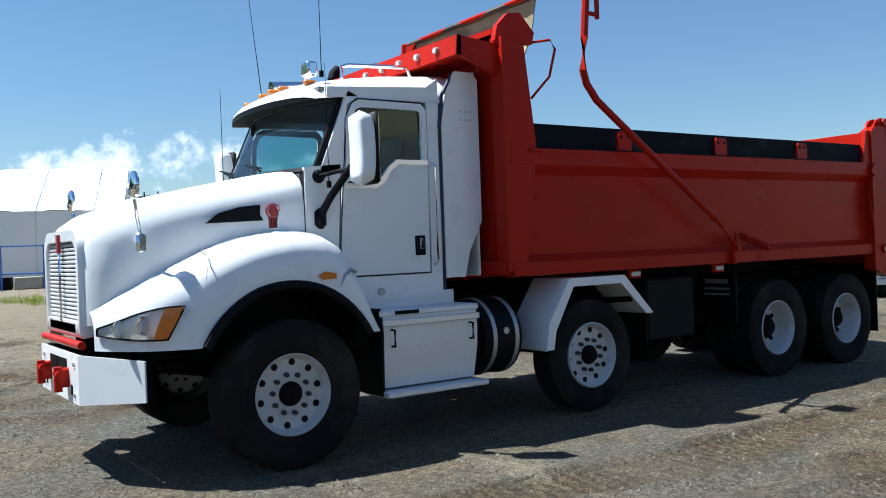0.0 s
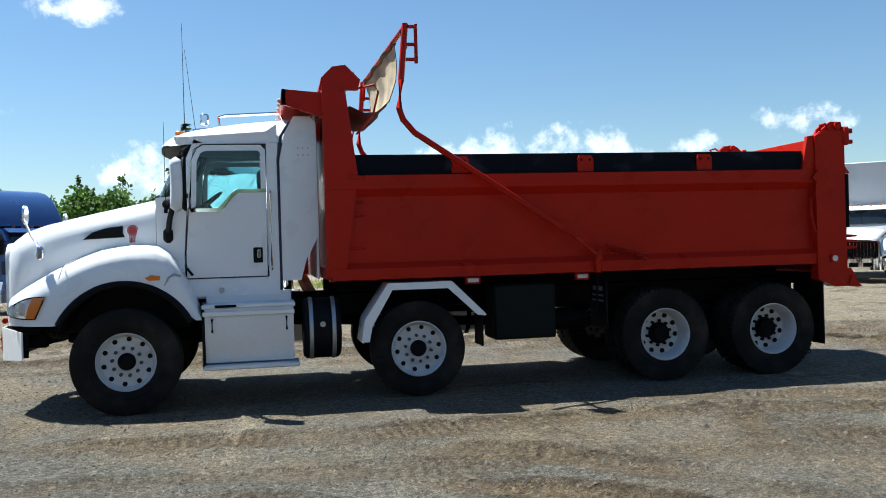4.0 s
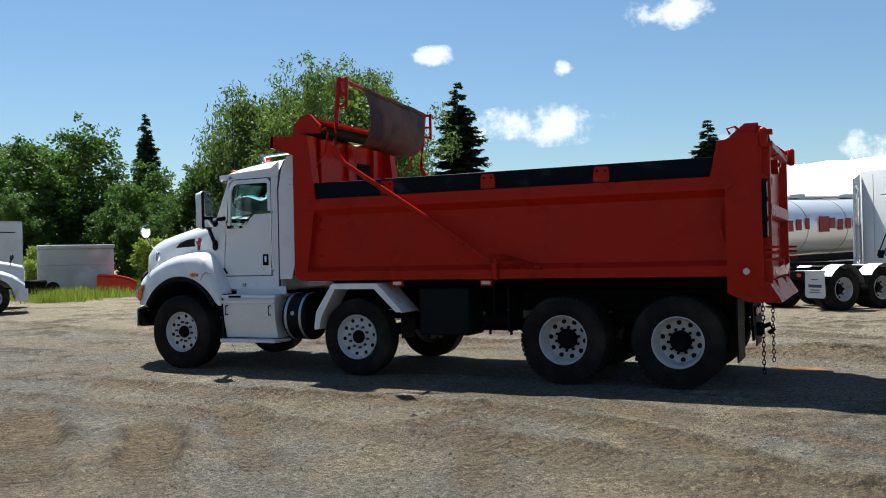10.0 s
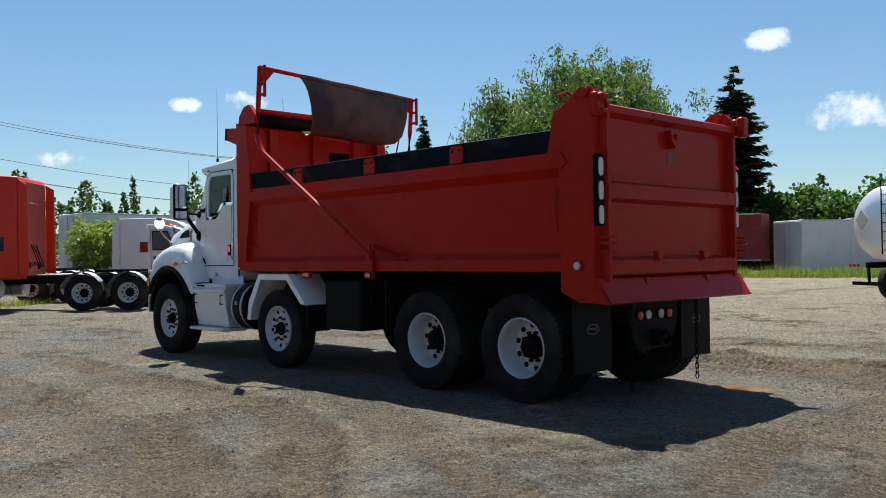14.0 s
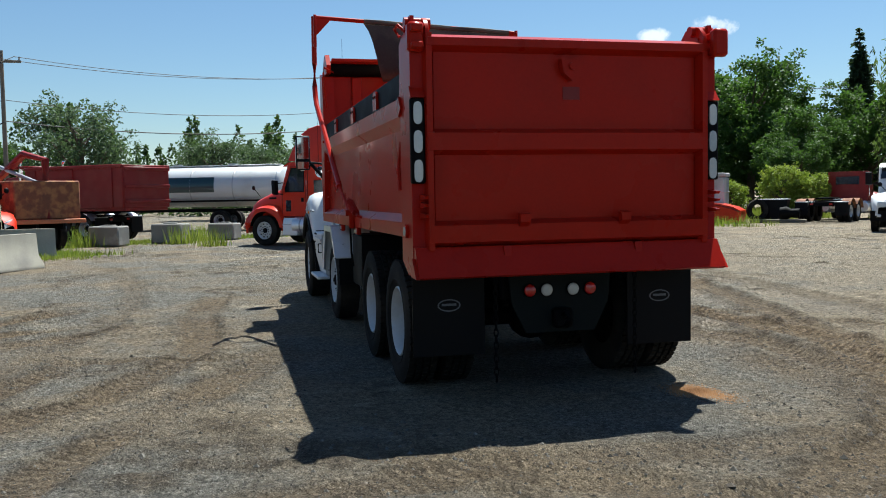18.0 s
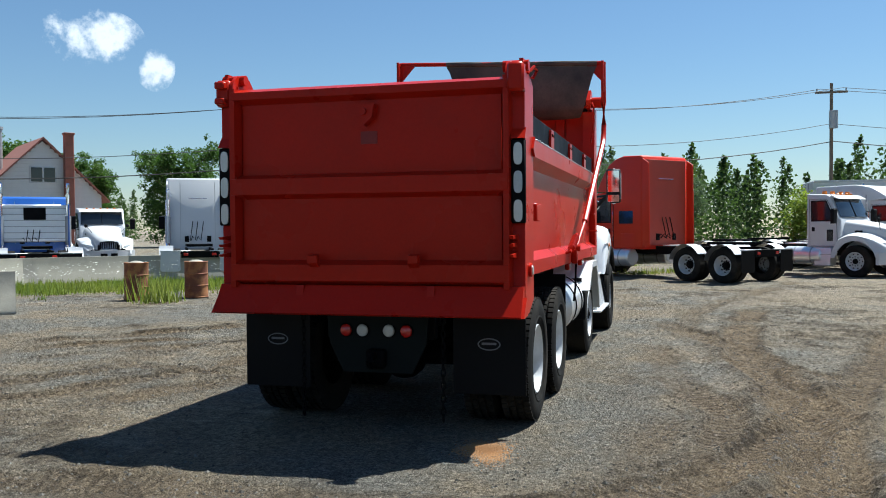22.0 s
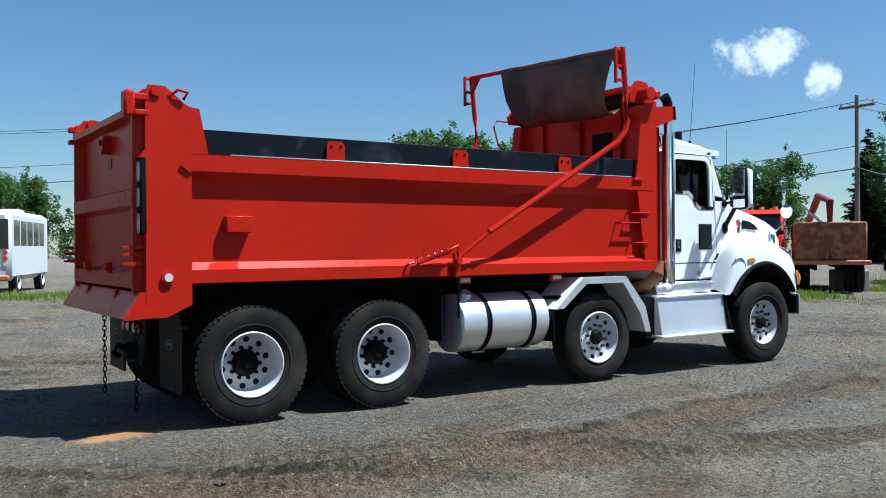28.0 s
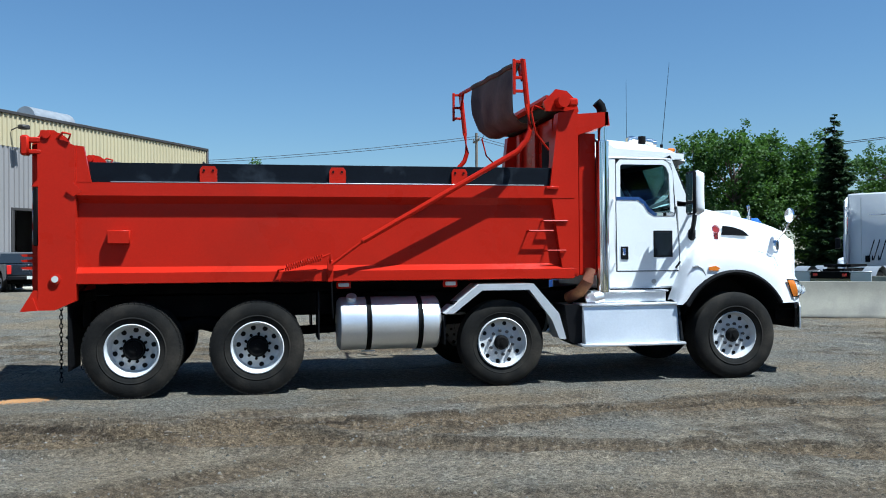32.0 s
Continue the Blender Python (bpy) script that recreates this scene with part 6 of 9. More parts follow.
# ---- other vehicles: front towards +x, front axle at x = 0 ----
def tractor(m, paint, label, sleeper=0.0, roof=2.85, sign=1, hood_z=1.75, hood_len=1.1, tandem=True, back_paint=None, stacks=True, deck=True, cab_w=1.0, group="parked lorries", gw=0.92, fender_paint=None, style="conv", bumper=None, beacons=False):
    """A lorry with its hood, cab, sleeper of that length, tanks and rear axles; style conv (square hood), aero (sloped hood) or old (flat blunt hood)."""
    v = thing("truck_tractor", label, "truck", m, group)
    L = 4.4 if sleeper < 0.5 else 3.6 + sleeper
    cx0, cx1 = -0.55, -1.75
    w = cab_w
    aero = style == "aero"
    front = 1.05 if aero else 0.98
    for sy in (-1, 1):
        wheel(v, 0, sy * 1.05, 0.52, "plain", far=True)
        part("frame_rail", Shape().box((-L / 2 - 0.2, sy * 0.42, 0.92), (L + 2.6, 0.09, 0.26), 0.01), BLACK, v)
        if tandem:
            for wx in (-L, -L - 1.33):
                wheel(v, wx, sy * 1.08, 0.52, "drive", far=True)
            if deck:
                for wx in (-L, -L - 1.33):
                    arc = [(wx + 0.60 * math.cos(a), 0.55 + 0.60 * math.sin(a)) for a in np.linspace(0.2, 2.6, 9)]
                    part("rear_fender", Shape().grid([[(x, sy * y, z) for x, z in arc] for y in (0.86, 1.30)]).grid([[(x, sy * y, z - 0.012) for x, z in arc] for y in (0.86, 1.30)]), fender_paint or STEEL, v)
        # fender: flat topped over the wheel, falling to the front
        f = []
        tops = [(-0.80, 0.80), (-0.72, 1.05), (-0.58, 1.26), (-0.35, 1.38), (-0.05, 1.42), (0.3, 1.36), (0.6, 1.24), (0.85, 1.08), (front, 0.96)] if not aero else [(-0.80, 0.80), (-0.72, 1.02), (-0.58, 1.22), (-0.35, 1.33), (-0.05, 1.37), (0.3, 1.33), (0.6, 1.22), (0.85, 1.02), (front, 0.84)]
        for x in (-0.80, -0.74, -0.66, -0.58, -0.45, -0.3, -0.1, 0.1, 0.3, 0.45, 0.58, 0.66, 0.75, 0.9, front):
            zf = curve_at(tops, x)
            zl = 0.52 + math.sqrt(max(0.0, 0.66 ** 2 - x * x)) if abs(x) < 0.66 else 0.62
            zl = min(max(zl, 0.62), zf - 0.04)
            yo = curve_at([(-0.8, 1.20), (0.3, 1.20), (0.8, 1.10), (front, 0.92)], x)
            f.append([(x, sy * 0.60, zf + 0.06), (x, sy * (yo - 0.22), zf + 0.01), (x, sy * (yo - 0.07), zf - 0.035), (x, sy * (yo - 0.015), zf - 0.10 * (zf - zl)  - 0.04), (x, sy * yo, zl)])
        part("fender", Shape().grid(f), paint, v, smooth=50)
        part("arch_lining", Shape().grid([[(0.62 * math.cos(a), sy * y, 0.54 + 0.66 * math.sin(a)) for y in (0.62, 1.17)] for a in np.linspace(0.2, 2.9, 12)]), PLASTIC, v)
        if style == "old":
            part("headlamp", Shape().box((front - 0.02, sy * 0.80, 1.02), (0.06, 0.30, 0.20), 0.02), HEADLENS, v)
        else:
            hl = Shape().grid([[(front - 0.02 - 0.36 * u * u + (0.012 if 0.1 < u < 0.9 and 0.1 < t_ < 0.9 else 0), sy * (0.62 + 0.36 * u + (0.14 * u * u)), 0.84 + (0.20 if not aero else 0.15) * t_ + 0.12 * u) for t_ in (0, 0.15, 0.5, 0.85, 1)] for u in np.linspace(0, 1, 7)])
            part("headlamp", hl, HEADLENS, v, smooth=60)
        tank = part("fuel_tank", Shape().lathe([(0.0001, -1.12), (0.25, -1.12), (0.30, -1.18), (0.30, -2.44), (0.25, -2.50), (0.0001, -2.50)], 24, (0, sy * 0.95, 0.68), "x"), POLISH, v)
        for bx in (-1.5, -2.1):
            part("tank_strap", Shape().lathe([(0.302, bx - 0.03), (0.308, bx), (0.302, bx + 0.03)], 24, (0, sy * 0.95, 0.68), "x"), STEEL, tank)
        st_ = part("tank_step", Shape().prism([(0.82, 0.95), (1.14, 0.95), (1.20, 0.72), (1.20, 0.36), (0.82, 0.36)] if sy > 0 else [(-0.82, 0.95), (-1.14, 0.95), (-1.20, 0.72), (-1.20, 0.36), (-0.82, 0.36)], "x", -1.36, -0.80), ALU, v)
        part("tread", Shape().box((-1.08, sy * 1.17, 0.37), (0.62, 0.16, 0.03), 0.005).box((-1.08, sy * 1.17, 0.73), (0.60, 0.10, 0.02), 0.005), STEEL, st_)
        mi = part("door_mirror", Shape().pillow([(-0.68, 1.74), (-0.56, 1.76), (-0.54, 2.2), (-0.58, 2.24), (-0.68, 2.22)], 0.11, 0.02, 2), PLASTIC, v, at=Matrix.Translation((0, sy * 1.34, 0)))
        part("mirror_arm", Shape().cyl((-0.70, sy * (w - 1.34), 2.15), (-0.62, -sy * 0.02, 2.12), 0.018, 6).cyl((-0.70, sy * (w - 1.34), 1.75), (-0.62, -sy * 0.02, 1.8), 0.018, 6), PLASTIC, mi)
        if stacks:
            stk_ = part("exhaust_pipe", Shape().cyl((-1.90 - sleeper, sy * 1.06, 0.9), (-1.90 - sleeper, sy * 1.06, roof + 0.35), 0.085, 14).tube([(-1.90 - sleeper, sy * 1.06, roof + 0.3), (-1.90 - sleeper, sy * 1.06, roof + 0.6), (-1.98 - sleeper, sy * 1.06, roof + 0.72)], 0.06, 10), CHROME, v)
            part("heat_shield", Shape().cyl((-1.90 - sleeper, sy * 1.06, 1.2), (-1.90 - sleeper, sy * 1.06, 2.2), 0.10, 14), STEEL, stk_)
    # hood lofted from the cowl to the grille
    if aero:
        spec_ = ((front + 0.02, hood_z - 0.52, 0.40), (front - 0.06, hood_z - 0.38, 0.52), (0.75, hood_z - 0.24, 0.62), (0.35, hood_z - 0.09, 0.70), (-0.1, hood_z + 0.06, 0.77), (-0.60, hood_z + 0.18, 0.86))
        shape_of = lambda z, q: [(0, z), (q * 0.45, z - 0.012), (q * 0.72, z - 0.05), (q * 0.90, z - 0.13), (q * 0.98, z - 0.26), (q + 0.02, max(0.9, z - 0.5)), (q + 0.02, 0.85)]
    elif style == "old":
        spec_ = ((front, hood_z - 0.12, 0.56), (front - 0.05, hood_z - 0.03, 0.62), (0.3, hood_z + 0.05, 0.66), (-0.60, hood_z + 0.12, 0.74))
        shape_of = lambda z, q: [(0, z), (q * 0.8, z - 0.01), (q * 0.95, z - 0.05), (q, z - 0.14), (q + 0.01, 1.2), (q + 0.01, 0.85)]
    else:
        spec_ = ((front, hood_z - 0.20, 0.47), (front - 0.05, hood_z - 0.12, 0.53), (0.55, hood_z - 0.03, 0.60), (0.0, hood_z + 0.08, 0.69), (-0.60, hood_z + 0.18, 0.80))
        shape_of = lambda z, q: [(0, z), (q * 0.62, z - 0.012), (q * 0.84, z - 0.04), (q * 0.95, z - 0.10), (q, z - 0.22), (q + 0.01, 1.2), (q + 0.01, 0.85)]
    hood = Shape().grid([[(x, -y, z) for y, z in reversed(shape_of(zz, q))] + [(x, y, z) for y, z in shape_of(zz, q)[1:]] for x, zz, q in spec_])
    hd_ = part("hood", hood, paint, v, smooth=45)
    for sy in (-1, 1):
        part("hood_vent", Shape().box((-0.12, sy * (0.80 if aero else 0.725), hood_z - 0.22), (0.30, 0.02, 0.07), 0.008), PLASTIC, hd_)
        part("hood_mirror", Shape().cyl((0.55, sy * 0.62, hood_z - 0.15), (0.62, sy * 0.86, hood_z + 0.12), 0.012, 6).ball((0.63, sy * 0.88, hood_z + 0.15), (0.035, 0.08, 0.085), 6), PLASTIC, hd_)
    gz0, gz1 = 0.80, hood_z - (0.56 if aero else 0.16 if style == "old" else 0.24)
    gw_ = gw * (0.92 if aero else 1.0)
    gtop = [(-gw_ / 2, gz0), (gw_ / 2, gz0), (gw_ / 2, gz1 - 0.06), (gw_ / 2 - 0.05, gz1), (-gw_ / 2 + 0.05, gz1), (-gw_ / 2, gz1 - 0.06)]
    gr_ = part("grille", Shape().prism(gtop, "x", front - 0.05, front + 0.02), PLASTIC if style == "old" else CHROME, v)
    part("grille_core", Shape().prism([(y * 0.90, gz0 + 0.05 + (z - gz0) * 0.88) for y, z in gtop], "x", front + 0.012, front + 0.026), BLACK, gr_)
    for i in range(9):
        part("grille_bar", Shape().box((front + 0.026, gw_ * (-0.36 + i * 0.09), (gz0 + gz1) / 2), (0.012, gw_ * 0.022, (gz1 - gz0) * 0.82)), CHROME if style != "old" else BLACK, gr_)
    bmp = [(0.78, -1.18), (front + 0.10, -0.7), (front + 0.12, 0), (front + 0.10, 0.7), (0.78, 1.18), (0.68, 1.18), (front, 0.7), (front, -0.7), (0.68, -1.18)]
    bp_ = part("bumper", Shape().prism(bmp, "z", 0.42, 0.80), bumper or (paint if aero else CHROME), v)
    part("bumper_intake", Shape().box((front + 0.112, 0, 0.60), (0.012, 0.72, 0.14), 0.004), BLACK, bp_)
    for sy in (-1, 1):
        part("fog_lamp", Shape().box((front + 0.01, sy * 0.86, 0.62), (0.03, 0.16, 0.10), 0.01), HEADLENS, bp_)
    # cab
    side = [(cx1, 0.95), (-0.55, 0.95), (-0.55, 1.86), (-0.62, 1.94), (-0.90, roof - 0.12), (-0.98, roof - 0.03), (-1.12, roof), (cx1, roof + 0.03)]
    cb = part("cab", Shape().pillow(side, w, 0.07), paint, v, smooth=45)
    lo_, hi_ = (-0.585, 1.97), (-0.855, roof - 0.13)
    part("windscreen", Shape().grid([[(lo_[0] + (hi_[0] - lo_[0]) * t_ + 0.035 - 0.05 * abs(u) ** 3, u * (w * 0.93 - 0.04 * t_), lo_[1] + (hi_[1] - lo_[1]) * t_) for u in np.linspace(-1, 1, 9)] for t_ in (0, 0.5, 1)]), DARKGLASS, cb, smooth=60)
    part("windscreen_post", Shape().cyl((lo_[0] + 0.042, 0, lo_[1]), (hi_[0] + 0.042, 0, hi_[1]), 0.014, 6), PLASTIC, cb)
    part("visor", Shape().prism([(-0.68, roof - 0.15), (-0.90, roof - 0.03), (-0.95, roof - 0.01), (-0.88, roof - 0.11)], "y", -w * 0.97, w * 0.97), paint, cb)
    part("rear_window", Shape().box((cx1 - 0.012, 0, roof - 0.45), (0.02, 1.15, 0.42), 0.008), DARKGLASS, cb)
    for i in range(5):
        part("marker_lamp", Shape().ball((-1.04, -0.6 + i * 0.3, roof + 0.02), (0.05, 0.05, 0.035), 5), ORANGE, cb)
    if beacons:
        for by in (-0.75, -0.25, 0.3, 0.75):
            part("beacon", Shape().cyl((-1.25, by, roof), (-1.25, by, roof + 0.12), 0.09, 12, 0.07), ORANGE, cb, "amber beacon")
    for sy in (-1, 1):
        dr = part("door", Shape().prism([(-0.66, 1.0), (-1.62, 1.0), (-1.64, roof - 0.16), (-1.04, roof - 0.16), (-0.70, 1.95)], "y", sy * w, sy * (w + 0.012)), paint, cb)
        part("window_frame", Shape().prism([(-0.78, 1.82), (-1.58, 1.82), (-1.60, roof - 0.20), (-1.05, roof - 0.20), (-0.78, 1.95)], "y", sy * (w + 0.012), sy * (w + 0.016)), PLASTIC, dr)
        part("side_window", Shape().prism([(-0.82, 1.86), (-1.54, 1.86), (-1.56, roof - 0.24), (-1.07, roof - 0.24), (-0.82, 1.96)], "y", sy * (w + 0.016), sy * (w + 0.022)), DARKGLASS, dr)
        part("door_seam", Shape().tube([(-0.66, sy * (w + 0.012), 1.0), (-1.62, sy * (w + 0.012), 1.0), (-1.64, sy * (w + 0.012), roof - 0.16), (-1.04, sy * (w + 0.012), roof - 0.16), (-0.70, sy * (w + 0.012), 1.95), (-0.66, sy * (w + 0.012), 1.0)], 0.008, 4), PLASTIC, dr)
        part("door_handle", Shape().box((-1.50, sy * (w + 0.02), 1.56), (0.10, 0.02, 0.14), 0.004), PLASTIC, dr)
        part("peep_window", Shape().box((-0.92, sy * (w + 0.014), 1.36), (0.22, 0.008, 0.38), 0.003), DARKGLASS, dr)
        part("grab_rail", Shape().tube([(-1.70, sy * (w + 0.01), 1.2), (-1.70, sy * (w + 0.06), 1.25), (-1.70, sy * (w + 0.06), 2.2), (-1.70, sy * (w + 0.01), 2.25)], 0.015, 6), CHROME, cb)
    if sleeper:
        high = roof + (1.15 if sign > 0.5 else 0.55 if sign > 0 else 0.25)
        prof_ = [(cx1, 0.95), (cx1 - sleeper, 0.95), (cx1 - sleeper, high - 0.06), (cx1 - sleeper + 0.06, high), (cx1 - 0.45, high + 0.03), (cx1 - 0.12, high - 0.05 * sign), (cx1 + 0.18, high - 0.22 * max(sign, 0.3)), (cx1 + 0.45, roof + (0.62 if sign > 0.5 else 0.3 if sign > 0 else 0.10)), (cx1 + 0.66, roof + (0.28 if sign > 0.5 else 0.16 if sign > 0 else 0.07)), (cx1 + 0.78, roof + 0.04), (cx1 + 0.05, roof - 0.02)]
        sb = part("sleeper", Shape().pillow(prof_, w + 0.10, 0.09), paint, v, smooth=45)
        if back_paint:
            part("sleeper_back", Shape().box((cx1 - sleeper - 0.012, 0, (0.95 + high) / 2), (0.02, 2 * w - 0.05, high - 1.2), 0.004), back_paint, sb)
        for yy in (-0.62, 0.62):
            part("back_seam", Shape().box((cx1 - sleeper - 0.004, yy, (1.1 + high) / 2), (0.012, 0.015, high - 1.4)), STEEL, sb)
        part("back_handle", Shape().tube([(cx1 - sleeper, -0.35, high - 0.75), (cx1 - sleeper - 0.05, -0.33, high - 0.75), (cx1 - sleeper - 0.05, 0.33, high - 0.75), (cx1 - sleeper, 0.35, high - 0.75)], 0.014, 6), CHROME, sb)
        for sy in (-1, 1):
            part("sleeper_window", Shape().box((cx1 - sleeper * 0.45, sy * (w + 0.105), 2.0), (0.62, 0.012, 0.42), 0.005), DARKGLASS, sb)
            part("luggage_door", Shape().box((cx1 - sleeper * 0.5, sy * (w + 0.103), 1.24), (0.6, 0.010, 0.46), 0.004), paint, sb)
            part("panel_seam", Shape().box((cx1 - 0.03, sy * (w + 0.10), 1.9), (0.02, 0.012, 1.8)), PLASTIC, sb)
            part("side_fairing", Shape().pillow([(cx1 - sleeper, 1.05), (cx1 - sleeper - 0.30, 1.05), (cx1 - sleeper - 0.26, high - 0.25), (cx1 - sleeper, high - 0.1)], 0.025, 0.012, 2), paint, sb, at=Matrix.Translation((0, sy * (w + 0.075), 0)))
        for k_, yy in ((0, -0.2), (1, 0.0), (2, 0.18)):
            part("air_hose", Shape().tube([(cx1 - sleeper - 0.02, yy, 2.0), (cx1 - sleeper - 0.16, yy + 0.05, 1.65), (cx1 - sleeper - 0.30, yy + 0.1, 1.3), (cx1 - sleeper - 0.14, yy + 0.2, 1.45), (cx1 - sleeper - 0.02, yy + 0.25, 1.3)], 0.016, 6), BLACK, sb)
        part("hose_bracket", Shape().box((cx1 - sleeper - 0.03, -0.4, 1.35), (0.06, 0.15, 0.22), 0.01).box((cx1 - sleeper - 0.03, 0.4, 1.35), (0.06, 0.15, 0.22), 0.01), BLACK, sb)
    if deck and tandem:
        part("deck_plate", Shape().box((-2.45 - sleeper, 0, 1.07), (0.9, 0.8, 0.03), 0.005), ALU, v)
        part("fifth_wheel", Shape().prism([(-L - 1.5, -0.42), (-L - 0.9, -0.42), (-L - 0.4, -0.46), (-L - 0.1, -0.35), (-L - 0.1, 0.35), (-L - 0.4, 0.46), (-L - 0.9, 0.42), (-L - 1.5, 0.42)], "z", 1.12, 1.20), BLACK, v)
        part("tail_plate", Shape().box((-L - 2.0, 0, 0.88), (0.06, 1.2, 0.22), 0.01), BLACK, v)
        for sy in (-1, 1):
            part("flap_hanger", Shape().box((-L - 2.0, sy * 0.78, 0.98), (0.05, 0.95, 0.05), 0.01), STEEL, v)
            part("mud_flap", Shape().prism([(sy * 0.64, 0.96), (sy * 1.24, 0.96), (sy * 1.26, 0.38), (sy * 1.20, 0.32), (sy * 0.68, 0.32), (sy * 0.62, 0.38)], "x", -L - 2.03, -L - 2.01), WHITE2 if paint is WHITE2 else PLASTIC, v)
            part("tail_lamp", Shape().box((-L - 2.04, sy * 0.45, 0.88), (0.02, 0.14, 0.08), 0.004), REDLENS, v)
    return v


def flap_bars(v, L):
    for sy in (-1, 1):
        part("flap_lettering", Shape().box((-L - 2.035, sy * 0.95, 0.62), (0.004, 0.42, 0.075)).box((-L - 2.035, sy * 0.95, 0.78), (0.004, 0.22, 0.022)).box((-L - 2.035, sy * 0.95, 0.52), (0.004, 0.30, 0.025)).box((-L - 2.035, sy * 0.95, 0.46), (0.004, 0.36, 0.02)), LETTERBLUE, v)


def heading(x, y, dx, dy, z=0.0):
    return Matrix.Translation((x, y, z)) @ Matrix.Rotation(math.atan2(dy, dx), 4, "Z")


def cargo_box(v, x0, x1, z0, z1, w, material, name="cargo_box", ribs=0.6, rear_door=True):
    b = part(name, Shape().box(((x0 + x1) / 2, 0, (z0 + z1) / 2), (abs(x1 - x0), 2 * w, z1 - z0), 0.03), material, v)
    n = int(abs(x1 - x0) / ribs)
    for i in range(n + 1):
        x = x0 + (x1 - x0) * i / n
        for sy in (-1, 1):
            part("side_rib", Shape().box((x, sy * (w + 0.006), (z0 + z1) / 2), (0.05, 0.014, z1 - z0 - 0.1)), material, b)
    for zz in (z0 + 0.04, z1 - 0.04):
        part("edge_rail", Shape().box(((x0 + x1) / 2, -w - 0.01, zz), (abs(x1 - x0), 0.03, 0.09), 0.004).box(((x0 + x1) / 2, w + 0.01, zz), (abs(x1 - x0), 0.03, 0.09), 0.004), STEEL, b)
    if rear_door:
        xr = min(x0, x1)
        for sy in (-1, 1):
            part("rear_door", Shape().box((xr - 0.015, sy * w * 0.48, (z0 + z1) / 2), (0.03, w * 0.93, z1 - z0 - 0.2), 0.006), material, b)
            part("lock_bar", Shape().cyl((xr - 0.045, sy * 0.3, z0 + 0.1), (xr - 0.045, sy * 0.3, z1 - 0.1), 0.018, 6), STEEL, b)
    return b


def tank_body(v, x0, x1, r, zc, material, squash=0.86, ends=True):
    prof = [(0.0001, x0), (r * 0.55, x0 + 0.02), (r * 0.9, x0 + 0.10), (r, x0 + 0.25), (r, x1 - 0.25), (r * 0.9, x1 - 0.10), (r * 0.55, x1 - 0.02), (0.0001, x1)]
    t = Shape().lathe(prof, 36, (0, 0, 0), "x")
    t.v = [(x, y, z * squash + zc) for x, y, z in t.v]
    tk = part("tank", t, material, v, smooth=50)
    n = max(2, int((x1 - x0) / 2.2))
    for i in range(n + 1):
        x = x0 + 0.3 + (x1 - x0 - 0.6) * i / n
        bd = Shape().lathe([(r * 1.002, x - 0.03), (r * 1.012, x), (r * 1.002, x + 0.03)], 36, (0, 0, 0), "x")
        bd.v = [(a, b, c * squash + zc) for a, b, c in bd.v]
        part("tank_band", bd, STEEL, tk)
    part("walkway", Shape().box(((x0 + x1) / 2, 0, zc + r * squash + 0.05), (x1 - x0 - 0.8, 0.6, 0.06), 0.01), STEEL, tk)
    for i in range(3):
        x = x0 + (x1 - x0) * (0.25 + 0.25 * i)
        part("hatch", Shape().cyl((x, 0, zc + r * squash), (x, 0, zc + r * squash + 0.16), 0.26, 16), STEEL, tk)
    lad = Shape()
    for sy in (-0.18, 0.18):
        lad.cyl((x0 - 0.08, sy - 0.45, zc - r * 0.7), (x0 - 0.05, sy - 0.45, zc + r * squash + 0.15), 0.018, 6)
    for i in range(8):
        lad.cyl((x0 - 0.07, -0.63, zc - r * 0.6 + i * 0.24), (x0 - 0.07, -0.27, zc - r * 0.6 + i * 0.24), 0.012, 6)
    part("ladder", lad, BLACK, tk)
    return tk


def trailer_running_gear(v, xs_, length, x_front):
    for sy in (-1, 1):
        part("frame_rail", Shape().box((x_front - length / 2, sy * 0.45, 1.05), (length, 0.1, 0.16), 0.01), BLACK, v)
        for wx in xs_:
            wheel(v, wx, sy * 1.05, 0.52, "drive", far=True)
    part("rear_bumper", Shape().box((x_front - length + 0.1, 0, 0.55), (0.08, 2.3, 0.10), 0.01).box((x_front - length + 0.1, 0.5, 0.8), (0.06, 0.06, 0.45)).box((x_front - length + 0.1, -0.5, 0.8), (0.06, 0.06, 0.45)), BLACK, v)
    for sy in (-1, 1):
        for ly in (0.75, 0.9, 1.05):
            part("tail_lamp", Shape().cyl((x_front - length - 0.02, sy * ly, 1.05), (x_front - length - 0.05, sy * ly, 1.05), 0.05, 10), REDLENS, v)


# white box lorry facing the path
v = tractor(heading(11.45, 12.0, -0.56, -0.83) @ Matrix.Scale(1.07, 4), WHITE2, "white box lorry with a chrome grille facing the yard", 0, 2.5, hood_z=1.62, gw=1.15, tandem=False, deck=False, stacks=False)
b = cargo_box(v, -2.0, -8.6, 1.05, 3.85, 1.22, WHITE2)
gb = Shape()
for i, (a, wd) in enumerate(((-2.6, 0.5), (-3.2, 0.4), (-3.75, 0.45), (-4.3, 0.45), (-4.9, 0.5))):
    gb.box((-1.988, -1.05 + i * 0.42, 3.35), (0.012, wd * 0.75, 0.34))
part("side_lettering", gb, mat("green_lettering", (0.02, 0.25, 0.12), 0.4), b)
for sy in (-1, 1):
    wheel(v, -6.6, sy * 1.05, 0.52, "drive", far=True)
v = tractor(heading(21.3, 16.0, -0.62, -0.78), WHITE2, "second white box lorry with a chrome bumper", 0, 2.6, hood_z=1.62, gw=1.15, tandem=False, deck=False, stacks=False)
